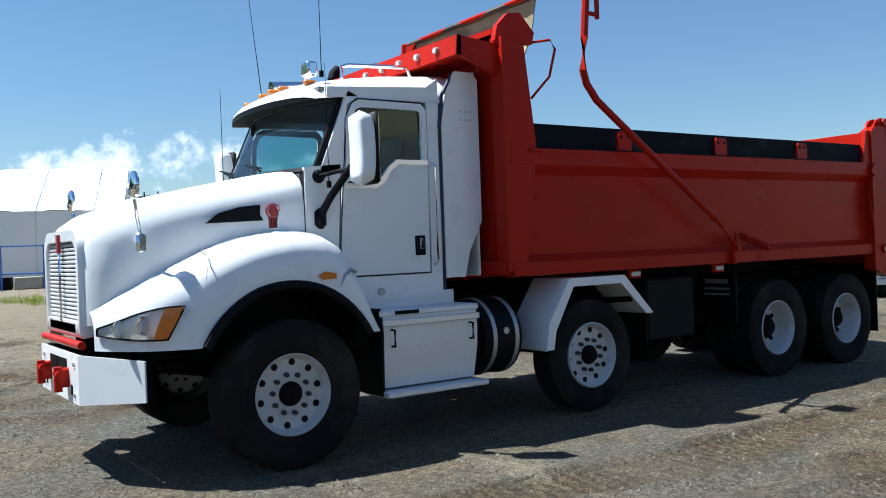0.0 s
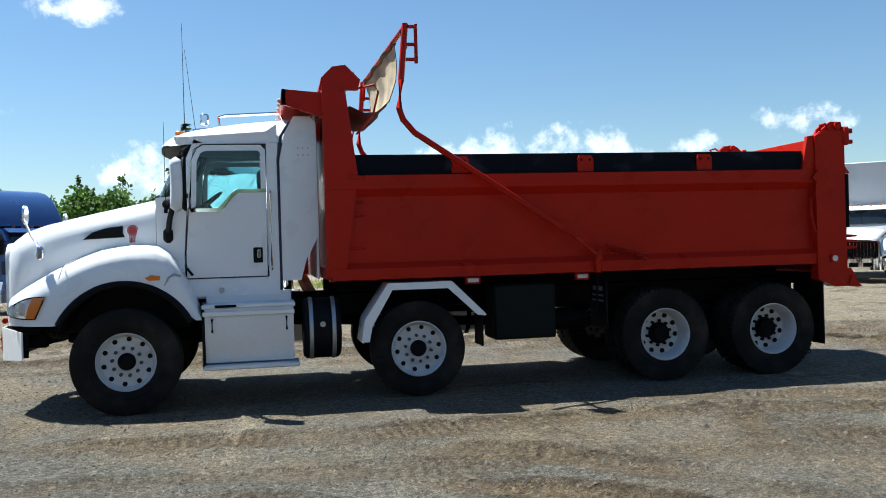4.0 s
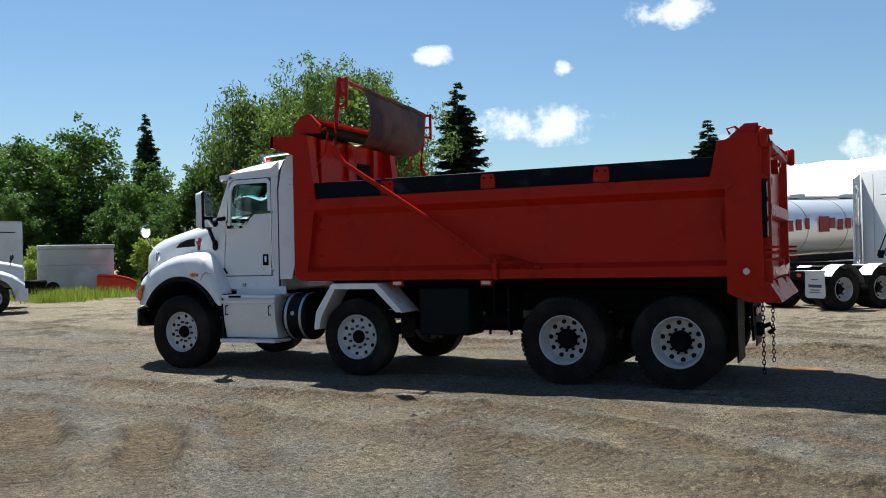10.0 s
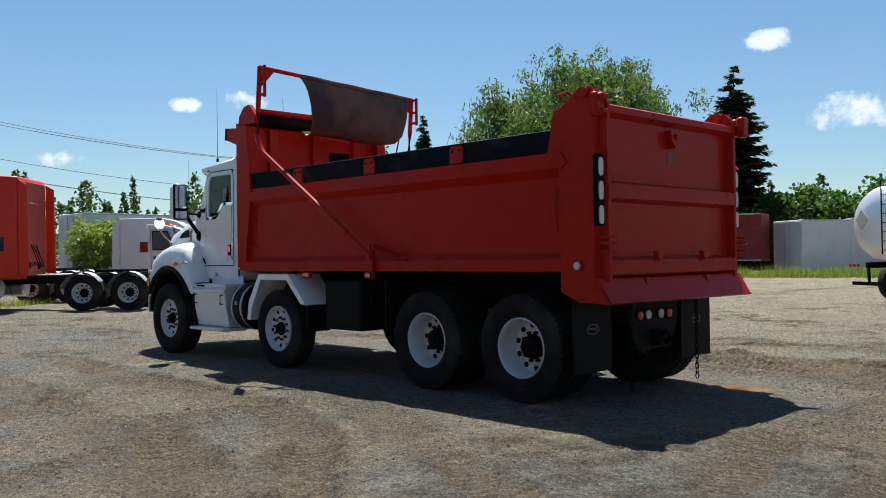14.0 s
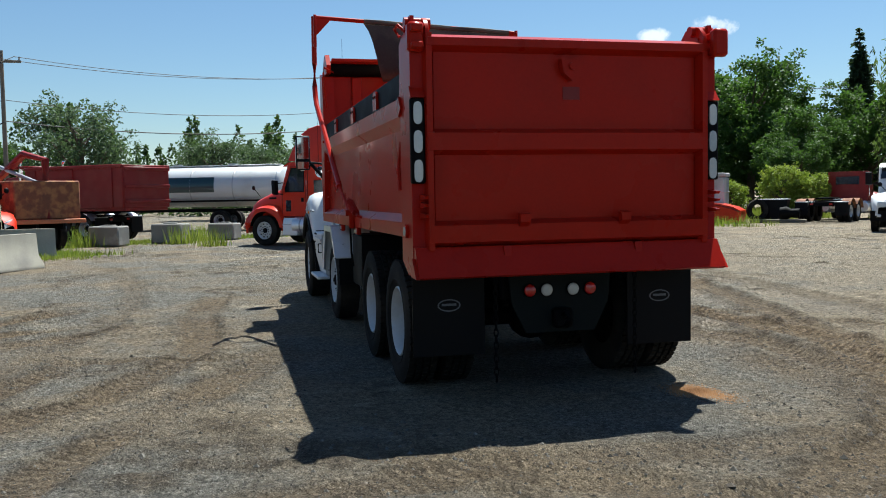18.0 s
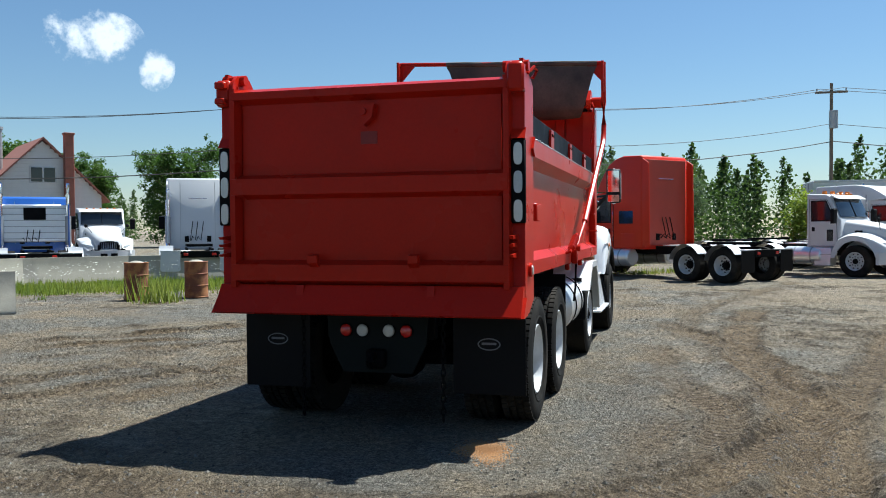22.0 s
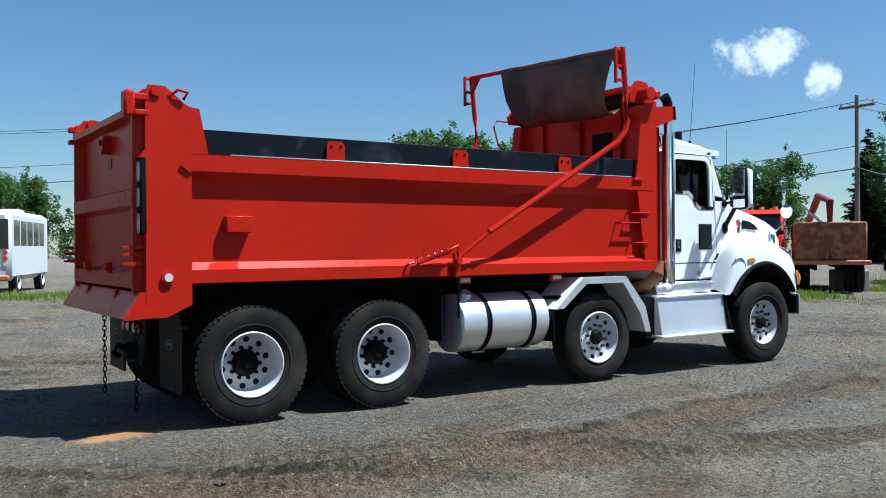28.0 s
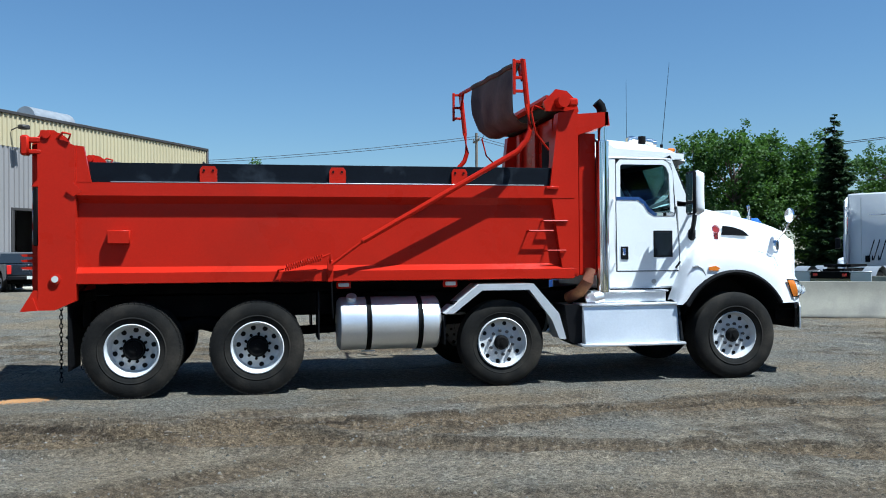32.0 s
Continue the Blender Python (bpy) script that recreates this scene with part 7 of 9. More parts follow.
b = cargo_box(v, -2.0, -8.6, 1.05, 4.2, 1.25, WHITE2)
for sy in (-1, 1):
    wheel(v, -6.6, sy * 1.05, 0.52, "drive", far=True)
# white sleeper tractors near the rear of the yard
v = tractor(heading(21.1, 9.6, 0.656, 0.755), WHITE2, "white sleeper tractor with white mud flaps, seen from behind", 1.5, 2.8)
flap_bars(v, 5.1)
v = tractor(heading(12.1, 18.2, 0.66, 0.75), WHITE2, "white sleeper tractor with lettered mud flaps", 1.5, 2.6)
flap_bars(v, 5.1)
# aluminium tank trailer with red script
v = thing("tank_trailer", "polished aluminium tank trailer with red lettering and a rear ladder", "tank trailer", heading(4.0, 16.6, 0.52, 0.854) @ Matrix.Rotation(radians(-1.2), 4, "Y"))
tk = tank_body(v, 0.2, 12.0, 1.16, 2.15, SATIN)
trailer_running_gear(v, (1.6, 2.95), 11.5, 11.7)
ltr = Shape()
for i, wd in enumerate((0.5, 0.32, 0.32, 0.3, 0.26, 0.2, 0.0, 0.55, 0.32, 0.28, 0.28, 0.32)):
    if wd:
        ltr.box((2.6 + i * 0.46, -1.19, 2.2 + 0.03 * (i % 3)), (wd, 0.02, 0.36 if wd < 0.4 else 0.52))
part("side_lettering", ltr, FADED, tk)
part("hazard_diamond", Shape().prism([(0.55, 2.0), (0.8, 2.28), (0.55, 2.56), (0.3, 2.28)], "x", 0.17, 0.19), CLEAR, tk)
part("hose_tube", Shape().cyl((3.0, -1.0, 1.1), (9.0, -1.0, 1.1), 0.13, 12), BLACK, v)
# distant trailers
v = thing("cargo_trailer", "red cargo trailer with white angular graphics, in tall weeds", "trailer", heading(-19.2, 46.6, 0.97, 0.24))
b = cargo_box(v, 5, -7, 0.9, 4.0, 1.25, FADED)
zig = Shape()
for i in range(7):
    zig.prism([(-5 + i * 1.3, 3.5), (-4.3 + i * 1.3, 3.7), (-4.8 + i * 1.3, 1.6 + 0.4 * (i % 2))], "y", -1.30, -1.285)
part("graphics", zig, WHITE2, b)
trailer_running_gear(v, (-5.2, -6.5), 12, 5)
v = thing("cargo_container", "white storage container with weathered doors", "container", heading(-13.2, 48.6, 0.5, 0.86))
cargo_box(v, 0, 3.6, 0.15, 3.5, 1.5, WHITE2, ribs=1.2)
v = thing("cargo_container", "white corrugated storage container", "container", heading(-11.0, 52.4, 0.84, 0.54))
cargo_box(v, 0, 14, 0.15, 3.6, 1.6, WHITE2, ribs=0.35)
# blue sleeper tractor, white and red old lorries by the willow
tractor(heading(-4.7, 17.2, 0.74, -0.67), BLUEPAINT, "metallic blue sleeper tractor facing the yard", 1.7, 2.55, gw=1.0, hood_z=1.72)
tractor(heading(-12.4, 21.7, 0.72, -0.69), WHITE2, "white old lorry facing the yard beside the trees", 0, 2.55, stacks=False, style="old", bumper=BLACK, gw=0.7, hood_z=1.6, beacons=False)
v = tractor(heading(-26.5, 31.0, -0.6, 0.8), FADED, "red bare-frame lorry seen from behind, in the weeds", 0, 2.5, stacks=False, fender_paint=RUST)
# day cab by the path, red sleeper tractor
tractor(heading(-16.93, 8.5, 0.60, 0.80), WHITE2, "white day cab lorry with a sloped hood", 0, 2.72, hood_z=1.7, stacks=False, bumper=WHITE2, beacons=True)
tractor(heading(-20.1, 11.0, 0.60, 0.80), WHITE2, "white aerodynamic sleeper lorry", 2.0, 2.6, sign=0.4, stacks=False, style="aero", hood_z=1.72)
tractor(heading(-23.2, 11.6, 0.6, 0.8), WHITE2, "white day cab lorry parked in the back row", 0, 2.6)
tractor(heading(-17.2, -0.45, -0.64, -0.77), REDCAB, "bright red sleeper tractor with chrome tanks", 1.3, 2.85, style="aero", hood_z=1.85, stacks=False, back_paint=mat("dark_sleeper_back", (0.40, 0.05, 0.025), 0.5))
# big white trailer and grey concrete vault
v = thing("cargo_trailer", "long white cargo trailer with an end door", "trailer", heading(-28.4, 17.9, -0.05, 1.0))
tb_ = cargo_box(v, 0, -10.0, 0.95, 3.65, 1.3, WHITE2, ribs=1.2)
part("side_door", Shape().box((-1.0, -1.31, 2.1), (1.1, 0.02, 2.0), 0.006), WHITE2, tb_)
part("door_edge", Shape().box((-1.58, -1.318, 2.1), (0.05, 0.02, 2.1)).box((-1.0, -1.318, 3.12), (1.2, 0.02, 0.05)), BLACK, tb_)
trailer_running_gear(v, (-6.6, -7.9), 8.5, 0)
v = thing("concrete_vault", "grey stained concrete vault standing in weeds", "concrete vault", heading(-28.0, 21.9, 0.62, 0.78))
part("vault_body", Shape().box((0, 0, 1.2), (3.6, 2.2, 2.3), 0.06), GREYSTONE, v)
part("joint_band", Shape().box((0, 0, 1.55), (3.66, 2.26, 0.10), 0.03), GREYSTONE, v)
part("vault_lid", Shape().box((0, 0, 2.45), (3.7, 2.3, 0.2), 0.04), GREYSTONE, v)
# tanker lorry, red dump lorry, boom lorry
v = thing("tank_trailer", "white and dark teal tank trailer parked behind concrete blocks", "tank trailer", heading(-38.0, -10.5, 0.40, 0.92))
tk = tank_body(v, 0, 12.5, 1.25, 2.3, WHITE2)
part("teal_panel", Shape().grid([[(x, 1.262 * math.sin(a), 2.3 - 1.262 * 0.86 * math.cos(a)) for a in np.linspace(-2.05, -1.3, 8)] for x in (0.5, 3.0, 6.0, 8.8)]), TEAL, tk)
part("lower_band", Shape().box((6.2, -1.2, 1.55), (12, 0.03, 0.10)), BLACK, tk)
trailer_running_gear(v, (1.6, 2.9, 9.0), 12.2, 12.3)
tractor(heading(-39.6, -14.2, -0.40, -0.92), TEAL, "dark teal tractor coupled to a tank trailer", 0.9, 2.6, sign=-1, stacks=False)
v = tractor(heading(-28.0, -11.5, -0.66, -0.75), FADED, "red dump lorry with a dented red box behind concrete blocks", 0, 2.7)
db = part("dump_box", Shape().box((-5.2, 0, 1.30), (5.6, 2.3, 0.14), 0.02), FADED, v)
for sy in (-1, 1):
    part("box_side", Shape().box((-5.2, sy * 1.2, 2.2), (5.6, 0.10, 1.7), 0.02), FADED, db)
    for i in range(3):
        part("box_rib", Shape().box((-3.0 - i * 2.2, sy * 1.26, 2.2), (0.16, 0.08, 1.65), 0.02), FADED, db)
    part("box_rail", Shape().box((-5.2, sy * 1.26, 3.0), (5.6, 0.10, 0.14), 0.02), FADED, db)
part("box_tailgate", Shape().box((-8.0, 0, 2.2), (0.10, 2.4, 1.7), 0.02), FADED, db)
for z in (1.6, 2.2, 2.9):
    part("gate_rib", Shape().box((-8.08, 0, z), (0.08, 2.4, 0.14), 0.02), FADED, db)
part("cab_guard", Shape().box((-1.9, 0, 3.1), (1.1, 2.3, 0.12), 0.02), FADED, db)
v = thing("boom_platform", "flat platform with a folded rusty orange loading boom", "crane platform", heading(-18.6, -9.9, 0.80, 0.60))
part("platform", Shape().box((0, 0, 1.0), (6.5, 2.4, 0.14), 0.02), YELLOWISH, v)
part("toolbox", Shape().box((2.2, 0, 1.7), (1.8, 2.2, 1.25), 0.04), RUST, v)
part("boom", Shape().tube([(3.0, 0, 1.1), (3.0, 0, 3.0), (2.2, -0.3, 3.2), (0.2, -0.6, 2.1)], 0.13, 8), FADED, v)
part("boom_strut", Shape().cyl((2.9, -0.1, 2.2), (0.5, -0.7, 3.0), 0.07, 8), STEEL, v)
for sy in (-1, 1):
    part("platform_rail", Shape().box((0, sy * 0.45, 0.85), (6.4, 0.1, 0.2), 0.01), BLACK, v)
    wheel(v, -1.8, sy * 1.0, 0.52, "drive", far=True)
    wheel(v, 1.6, sy * 1.0, 0.52, "drive", far=True)
# red and white tractors behind the long wall
tractor(heading(-14.9, -10.1, 0.80, 0.60), REDCAB, "red day cab lorry with amber roof lamps behind the wall", 0, 2.8, hood_z=1.85, gw=1.05, beacons=True)
tractor(heading(-17.4, -16.75, -0.853, -0.522), WHITE2, "white sleeper tractor backed up to the wall", 1.7, 2.45, sign=1)
tractor(heading(-19.5, -14.0, 0.8, 0.6), WHITE2, "white lorry in the back row", 0, 2.6, stacks=False, style="aero")
v = tractor(heading(-13.0, -21.0, -0.75, -0.66), BLUE2, "bright blue tractor with a slatted headache rack", 0.9, 2.6, sign=-1)
rk = part("headache_rack", Shape().box((-2.75, 0, 1.95), (0.08, 2.1, 1.3), 0.05), ALU, v)
for i in range(6):
    part("rack_slat", Shape().box((-2.80, 0, 1.42 + i * 0.21), (0.03, 2.0, 0.03)), STEEL, rk)
part("rack_window", Shape().box((-2.81, 0, 2.28), (0.03, 0.7, 0.42)), BLACK, rk)
tractor(heading(-20.0, -23.0, 0.7, 0.7), WHITE2, "white conventional lorry parked behind the wall", 0, 2.7, stacks=False, style="aero")
v = thing("vacuum_truck", "dark navy vacuum tank truck seen from behind", "vacuum truck", heading(-2.7, -17.0, -0.55, -0.83))
tk = tank_body(v, 0.3, 6.0, 0.92, 2.12, NAVY, 1.0)
part("rear_pipe", Shape().tube([(0.5, -0.42, 2.85), (0.5, -0.42, 3.2), (0.5, -0.38, 3.33), (0.5, -0.28, 3.4), (0.5, 0.28, 3.4), (0.5, 0.38, 3.33), (0.5, 0.42, 3.2), (0.5, 0.42, 2.85)], 0.08, 10), WHITE2, tk)
part("rear_pipe", Shape().tube([(0.2, -1.0, 2.8), (0.1, -1.15, 2.2), (0.2, -1.05, 1.3)], 0.12, 10), STEEL, tk)
part("hazard_diamond", Shape().prism([(0.0, 2.3), (0.2, 2.52), (0.0, 2.74), (-0.2, 2.52)], "x", 0.2, 0.24), CLEAR, tk)
part("rear_plate_bars", Shape().box((0.25, 0.55, 2.25), (0.03, 0.5, 0.3)), CLEAR, tk)
part("rear_valve", Shape().cyl((0.35, 0, 1.5), (0.0, 0, 1.4), 0.16, 12).cyl((0.3, 0.5, 1.4), (0.05, 0.5, 1.35), 0.1, 10), BLACK, tk)
part("rear_deck", Shape().box((0.6, 0, 0.95), (1.0, 2.4, 0.12), 0.02).box((0.3, -0.85, 0.7), (0.5, 0.6, 0.5), 0.03).box((0.3, 0.85, 0.7), (0.5, 0.6, 0.5), 0.03), BLUE2, v)
for sy in (-1, 1):
    part("frame_rail", Shape().box((4.0, sy * 0.42, 0.92), (8, 0.09, 0.26), 0.01), BLACK, v)
    wheel(v, 1.8, sy * 1.05, 0.52, "drive", far=True)
    wheel(v, 3.1, sy * 1.05, 0.52, "drive", far=True)
    wheel(v, 7.6, sy * 1.05, 0.52, "plain", far=True)
part("cab", Shape().box((7.2, 0, 1.9), (1.6, 2.0, 1.6), 0.12), WHITE2, v)
tractor(heading(-3.2, -24.2, -0.456, -0.89), WHITE2, "white sleeper tractor with red rear fenders, seen from behind", 1.5, 2.75, sign=-1, stacks=False, fender_paint=REDCAB)
tractor(heading(-5.2, -33.5, -0.40, -0.92), WHITE2, "white low sleeper tractor seen from behind", 1.2, 2.35, sign=-1)
tractor(heading(-17.6, -30.9, -0.68, -0.73), WHITE2, "white sleeper tractor in the back row", 1.5, 2.5)
v = thing("tank_trailer", "dark tank trailer with a pale end", "tank trailer", heading(-1.6, -33.0, -0.70, -0.714))
tk = tank_body(v, 0, 9, 1.15, 2.1, BLACK)
part("tank_end", Shape().lathe([(1.1, -0.02), (0.9, -0.06), (0.0001, -0.1)], 28, (0, 0, 2.1), "x"), WHITE2, tk)
part("side_lettering", Shape().box((1.2, 1.16, 2.35), (0.3, 0.02, 0.3)).box((1.7, 1.16, 2.35), (0.3, 0.02, 0.3)).box((2.2, 1.16, 2.35), (0.3, 0.02, 0.3)), CLEAR, tk)
trailer_running_gear(v, (1.5, 2.8), 9, 9)
# mini bus and pick-up
v = thing("mini_bus", "white mini bus with dark windows, parked on grass", "bus", heading(5.6, -28.4, -0.35, -0.94))
bb = part("body", Shape().box((0, 0, 1.75), (6.4, 2.2, 2.5), 0.18), WHITE2, v)
for i in range(5):
    for sy in (-1, 1):
        part("window", Shape().box((-2.3 + i * 1.05, sy * 1.10, 2.2), (0.86, 0.03, 0.9), 0.01), DARKGLASS, bb)
part("windscreen", Shape().box((3.2, 0, 2.2), (0.03, 1.8, 0.95), 0.01), DARKGLASS, bb)
part("rear_window", Shape().box((-3.2, 0, 2.2), (0.03, 1.4, 0.8), 0.01), DARKGLASS, bb)
for sy in (-1, 1):
    part("corner_window", Shape().box((-3.21, sy * 0.86, 2.15), (0.03, 0.34, 1.05), 0.01), DARKGLASS, bb)
    for i in range(3):
        part("tail_lamp", Shape().cyl((-3.2, sy * 0.92, 1.5 - i * 0.2), (-3.23, sy * 0.92, 1.5 - i * 0.2), 0.08, 12), REDLENS if i < 2 else CLEAR, bb)
part("rear_bumper", Shape().box((-3.25, 0, 0.62), (0.12, 2.1, 0.18), 0.03), YELLOWISH, bb)
part("rear_door_window", Shape().box((-3.21, 0, 1.35), (0.03, 1.2, 0.5), 0.01), DARKGLASS, bb)
part("roof_unit", Shape().box((0.8, 0, 3.06), (1.0, 1.2, 0.2), 0.05), WHITE2, bb)
for sy in (-1, 1):
    wheel(v, 2.2, sy * 0.95, 0.48, "plain", far=True)
    wheel(v, -1.9, sy * 0.95, 0.48, "plain", far=True)
PAINTD = mat("dark_pickup_paint", (0.012, 0.015, 0.022), 0.25, var=0.05, coat=0.6)


def frustum(x0, x1, u0, u1, z0, z1, w0, w1):
    """A cabin block: x0..x1 wide w0 below, u0..u1 wide w1 above."""
    return Shape().add([(x0, -w0, z0), (x1, -w0, z0), (x1, w0, z0), (x0, w0, z0), (u0, -w1, z1), (u1, -w1, z1), (u1, w1, z1), (u0, w1, z1)],
                       [(3, 2, 1, 0), (4, 5, 6, 7), (0, 1, 5, 4), (1, 2, 6, 5), (2, 3, 7, 6), (3, 0, 4, 7)])


def pickup(m, paint, label, k_=1.0, cap=False):
    v = thing("pickup_truck", label, "pickup truck", m @ Matrix.Scale(k_, 4))
    arch = lambda x: [(x + 0.52 * math.cos(a), 0.50 + 0.52 * math.sin(a)) for a in np.linspace(math.pi, 0, 10)]
    outline = [(-2.80, 0.62)] + arch(-1.80) + [(-1.2, 0.48), (1.15, 0.48)] + arch(1.75) + [(2.72, 0.55), (2.86, 0.72), (2.86, 1.06), (2.74, 1.20), (1.35, 1.30), (0.3, 1.30), (-2.82, 1.30), (-2.86, 1.1), (-2.84, 0.75)]
    bd = part("body", Shape().prism(outline, "y", -0.99, 0.99), paint, v)
    # dark sheet on the solid body paints the open bed's shade
    part("bed_floor_shade", Shape().box((-1.95, 0, 1.30), (1.62, 1.6, 0.012)), PLASTIC, bd)
    cbn = part("cabin", frustum(-1.08, 1.40, -0.82, 0.52, 1.28, 1.86, 0.95, 0.76), paint, v)
    part("side_glass", frustum(-0.92, 1.10, -0.74, 0.52, 1.34, 1.78, 0.95, 0.80), DARKGLASS, cbn)
    part("windscreen", frustum(-1.09, 1.36, -0.86, 0.62, 1.34, 1.80, 0.84, 0.70), DARKGLASS, cbn)
    if cap:
        cp = part("bed_cap", frustum(-2.80, -1.10, -2.62, -1.0, 1.30, 1.84, 0.95, 0.80), paint, v)
        part("cap_window", frustum(-2.55, -1.30, -2.45, -1.3, 1.40, 1.72, 0.95, 0.86), DARKGLASS, cp)
    tg = part("tailgate", Shape().box((-2.86, 0, 1.02), (0.05, 1.50, 0.50), 0.02), paint, v)
    part("tailgate_lettering", Shape().box((-2.89, 0, 1.06), (0.01, 0.62, 0.09)), STEEL, tg)
    part("tailgate_handle", Shape().box((-2.89, 0, 1.20), (0.02, 0.22, 0.05), 0.01), PLASTIC, tg)
    bmp = part("rear_bumper", Shape().box((-2.98, 0, 0.66), (0.16, 1.92, 0.20), 0.04), PLASTIC if paint is PAINTD else CHROME, v)
    part("plate_bars", Shape().box((-3.065, 0, 0.67), (0.01, 0.32, 0.15)), CLEAR, bmp)
    part("front_bumper", Shape().box((2.86, 0, 0.62), (0.16, 1.94, 0.22), 0.05), PLASTIC, v)
    part("underbody", Shape().box((0, 0, 0.48), (4.6, 1.3, 0.24), 0.03), BLACK, v)
    for sy in (-1, 1):
        part("tail_lamp", Shape().box((-2.85, sy * 0.87, 1.04), (0.07, 0.20, 0.42), 0.02), REDLENS, v)
        part("head_lamp", Shape().box((2.80, sy * 0.80, 0.98), (0.12, 0.32, 0.20), 0.03), HEADLENS, v)
        part("mirror", Shape().box((0.95, sy * 1.10, 1.42), (0.10, 0.20, 0.24), 0.04), PLASTIC, v)
        for hx in (0.15, -0.75):
            part("door_handle", Shape().box((hx, sy * 1.0, 1.12), (0.20, 0.03, 0.04), 0.01), PLASTIC if paint is PAINTD else CHROME, v)
        part("sill", Shape().box((0.0, sy * 1.0, 0.50), (2.3, 0.05, 0.08), 0.02), PLASTIC, v)
        for wx in (1.75, -1.80):
            wheel(v, wx, sy * 0.86, 0.42, "plain", far=True).scale = (0.8, 0.8, 0.8)
    return v


pickup(heading(10.5, -24.3, 0.53, -0.85), PAINTD, "dark grey crew cab pick-up with red tail lamps")
pickup(heading(18.2, -34.9, 0.5, -0.86), PAINTD, "dark pick-up parked near the warehouse")
pickup(heading(13.6, -41.7, 0.98, 0.2), WHITE2, "small white pick-up with a bed cap by the warehouse door", 0.9, True)
v = thing("car_hood", "red car hood half hidden in tall grass", "car", heading(-25.5, 22.3, 0.7, 0.71))
part("hood_panel", Shape().prism([(-0.95, 0.0), (-0.95, 0.98), (-0.80, 1.04), (-0.1, 0.98), (0.6, 0.80), (0.95, 0.62), (0.98, 0.5), (0.85, 0.0)], "y", -0.7, 0.7), REDCAB, v)
part("hood_edge", Shape().tube([(-0.9, -0.72, 0.92), (-0.1, -0.72, 0.88), (0.6, -0.72, 0.70), (0.92, -0.72, 0.54)], 0.03, 6), FADED, v)
v = thing("scrap_pile", "dark scrap machine parts and tub in the weeds", "scrap", heading(-23.9, 24.3, 0.7, 0.71))
part("plank", Shape().box((0.1, -0.4, 0.08), (2.6, 0.5, 0.16), 0.02), WOODPOLE, v)
part("tub", Shape().prism([(-0.75, 0.16), (0.35, 0.16), (0.45, 1.12), (-0.85, 1.12)], "y", 0.1, 0.9), PLASTIC, v)
part("tub_rim", Shape().box((-0.2, 0.5, 1.14), (1.36, 0.86, 0.05), 0.02), STEEL, v)
part("gearbox", Shape().lathe([(0.0001, 0), (0.30, 0), (0.34, 0.3), (0.22, 0.5), (0.24, 0.9), (0.0001, 0.9)], 14, (0.2, -0.4, 0.46), "x"), BLACK, v)
part("tyre", ME["far"], None, v, at=Matrix.Translation((-0.9, -0.35, 0.62)) @ Matrix.Rotation(0.5, 4, "Z"))
v = thing("roll_off_bin", "rusty open bin on a black trailer frame", "bin", heading(34.9, 16.5, 0.82, 0.57))
bn_ = part("bin_floor", Shape().box((1.5, 0, 2.1), (3.0, 1.7, 0.08), 0.01), RUST, v)
for sy in (-1, 1):
    part("bin_side", Shape().box((1.5, sy * 0.84, 2.5), (3.0, 0.07, 0.75), 0.01), RUST, bn_)
    part("stake", Shape().box((0.02, sy * 0.6, 2.5), (0.07, 0.09, 0.72), 0.01), RUST, bn_)
    part("frame_leg", Shape().box((1.4, sy * 0.5, 1.0), (2.6, 0.3, 2.0), 0.03), BLACK, v)
part("bin_end", Shape().box((0.06, 0, 2.5), (0.06, 1.66, 0.72), 0.01), RUST, bn_)
part("mast", Shape().cyl((0.6, -0.35, 2.1), (0.6, -0.35, 5.6), 0.07, 8).cyl((0.6, 0.5, 2.1), (0.6, 0.4, 4.4), 0.09, 8), WOODPOLE, v)
part("mast_plate", Shape().box((0.55, -0.7, 4.3), (0.03, 0.75, 0.4), 0.005), STEEL, v)
v = thing("machine_parts", "rusty engine parts lying in the weeds", "scrap", heading(-26.5, 18.2, 0.3, 0.9))
part("engine", Shape().box((0, 0, 0.5), (0.9, 0.6, 0.7), 0.08).cyl((0.6, -0.5, 0.4), (0.6, 0.5, 0.4), 0.35, 14), BLACK, v)
part("scrap_pipe", Shape().tube([(-0.6, 0.4, 0.15), (-1.4, 1.2, 0.5), (-2.0, 1.4, 0.4)], 0.09, 8), STEEL, v)


# ---- concrete barriers, blocks, drums ----
def jersey(L):
    return Shape().prism([(-0.30, 0.0), (-0.30, 0.08), (-0.14, 0.33), (-0.09, 0.86), (0.09, 0.86), (0.14, 0.33), (0.30, 0.08), (0.30, 0.0)], "x", -L / 2, L / 2)


def barrier(x0, y0, x1, y1, label="weathered concrete road barrier"):
    L = math.hypot(x1 - x0, y1 - y0)
    return solid("concrete_barrier", jersey(L), CONCRETE, label, "barrier", group="concrete barriers", m=heading((x0 + x1) / 2, (y0 + y1) / 2, x1 - x0, y1 - y0))


barrier(-6.0, -8.9, -9.0, -7.2)
br = barrier(2.7, -14.0, -0.3, -10.8, "weathered concrete road barrier with a small sign plate")
part("sign_plate", Shape().box((0.3, -0.15, 0.66), (0.46, 0.03, 0.22), 0.004).box((0.3, 0.15, 0.66), (0.46, 0.03, 0.22), 0.004), CLEAR, br)
part("sign_lettering", Shape().box((0.3, -0.167, 0.66), (0.34, 0.006, 0.09)).box((0.3, 0.167, 0.66), (0.34, 0.006, 0.09)), BLACK, br)
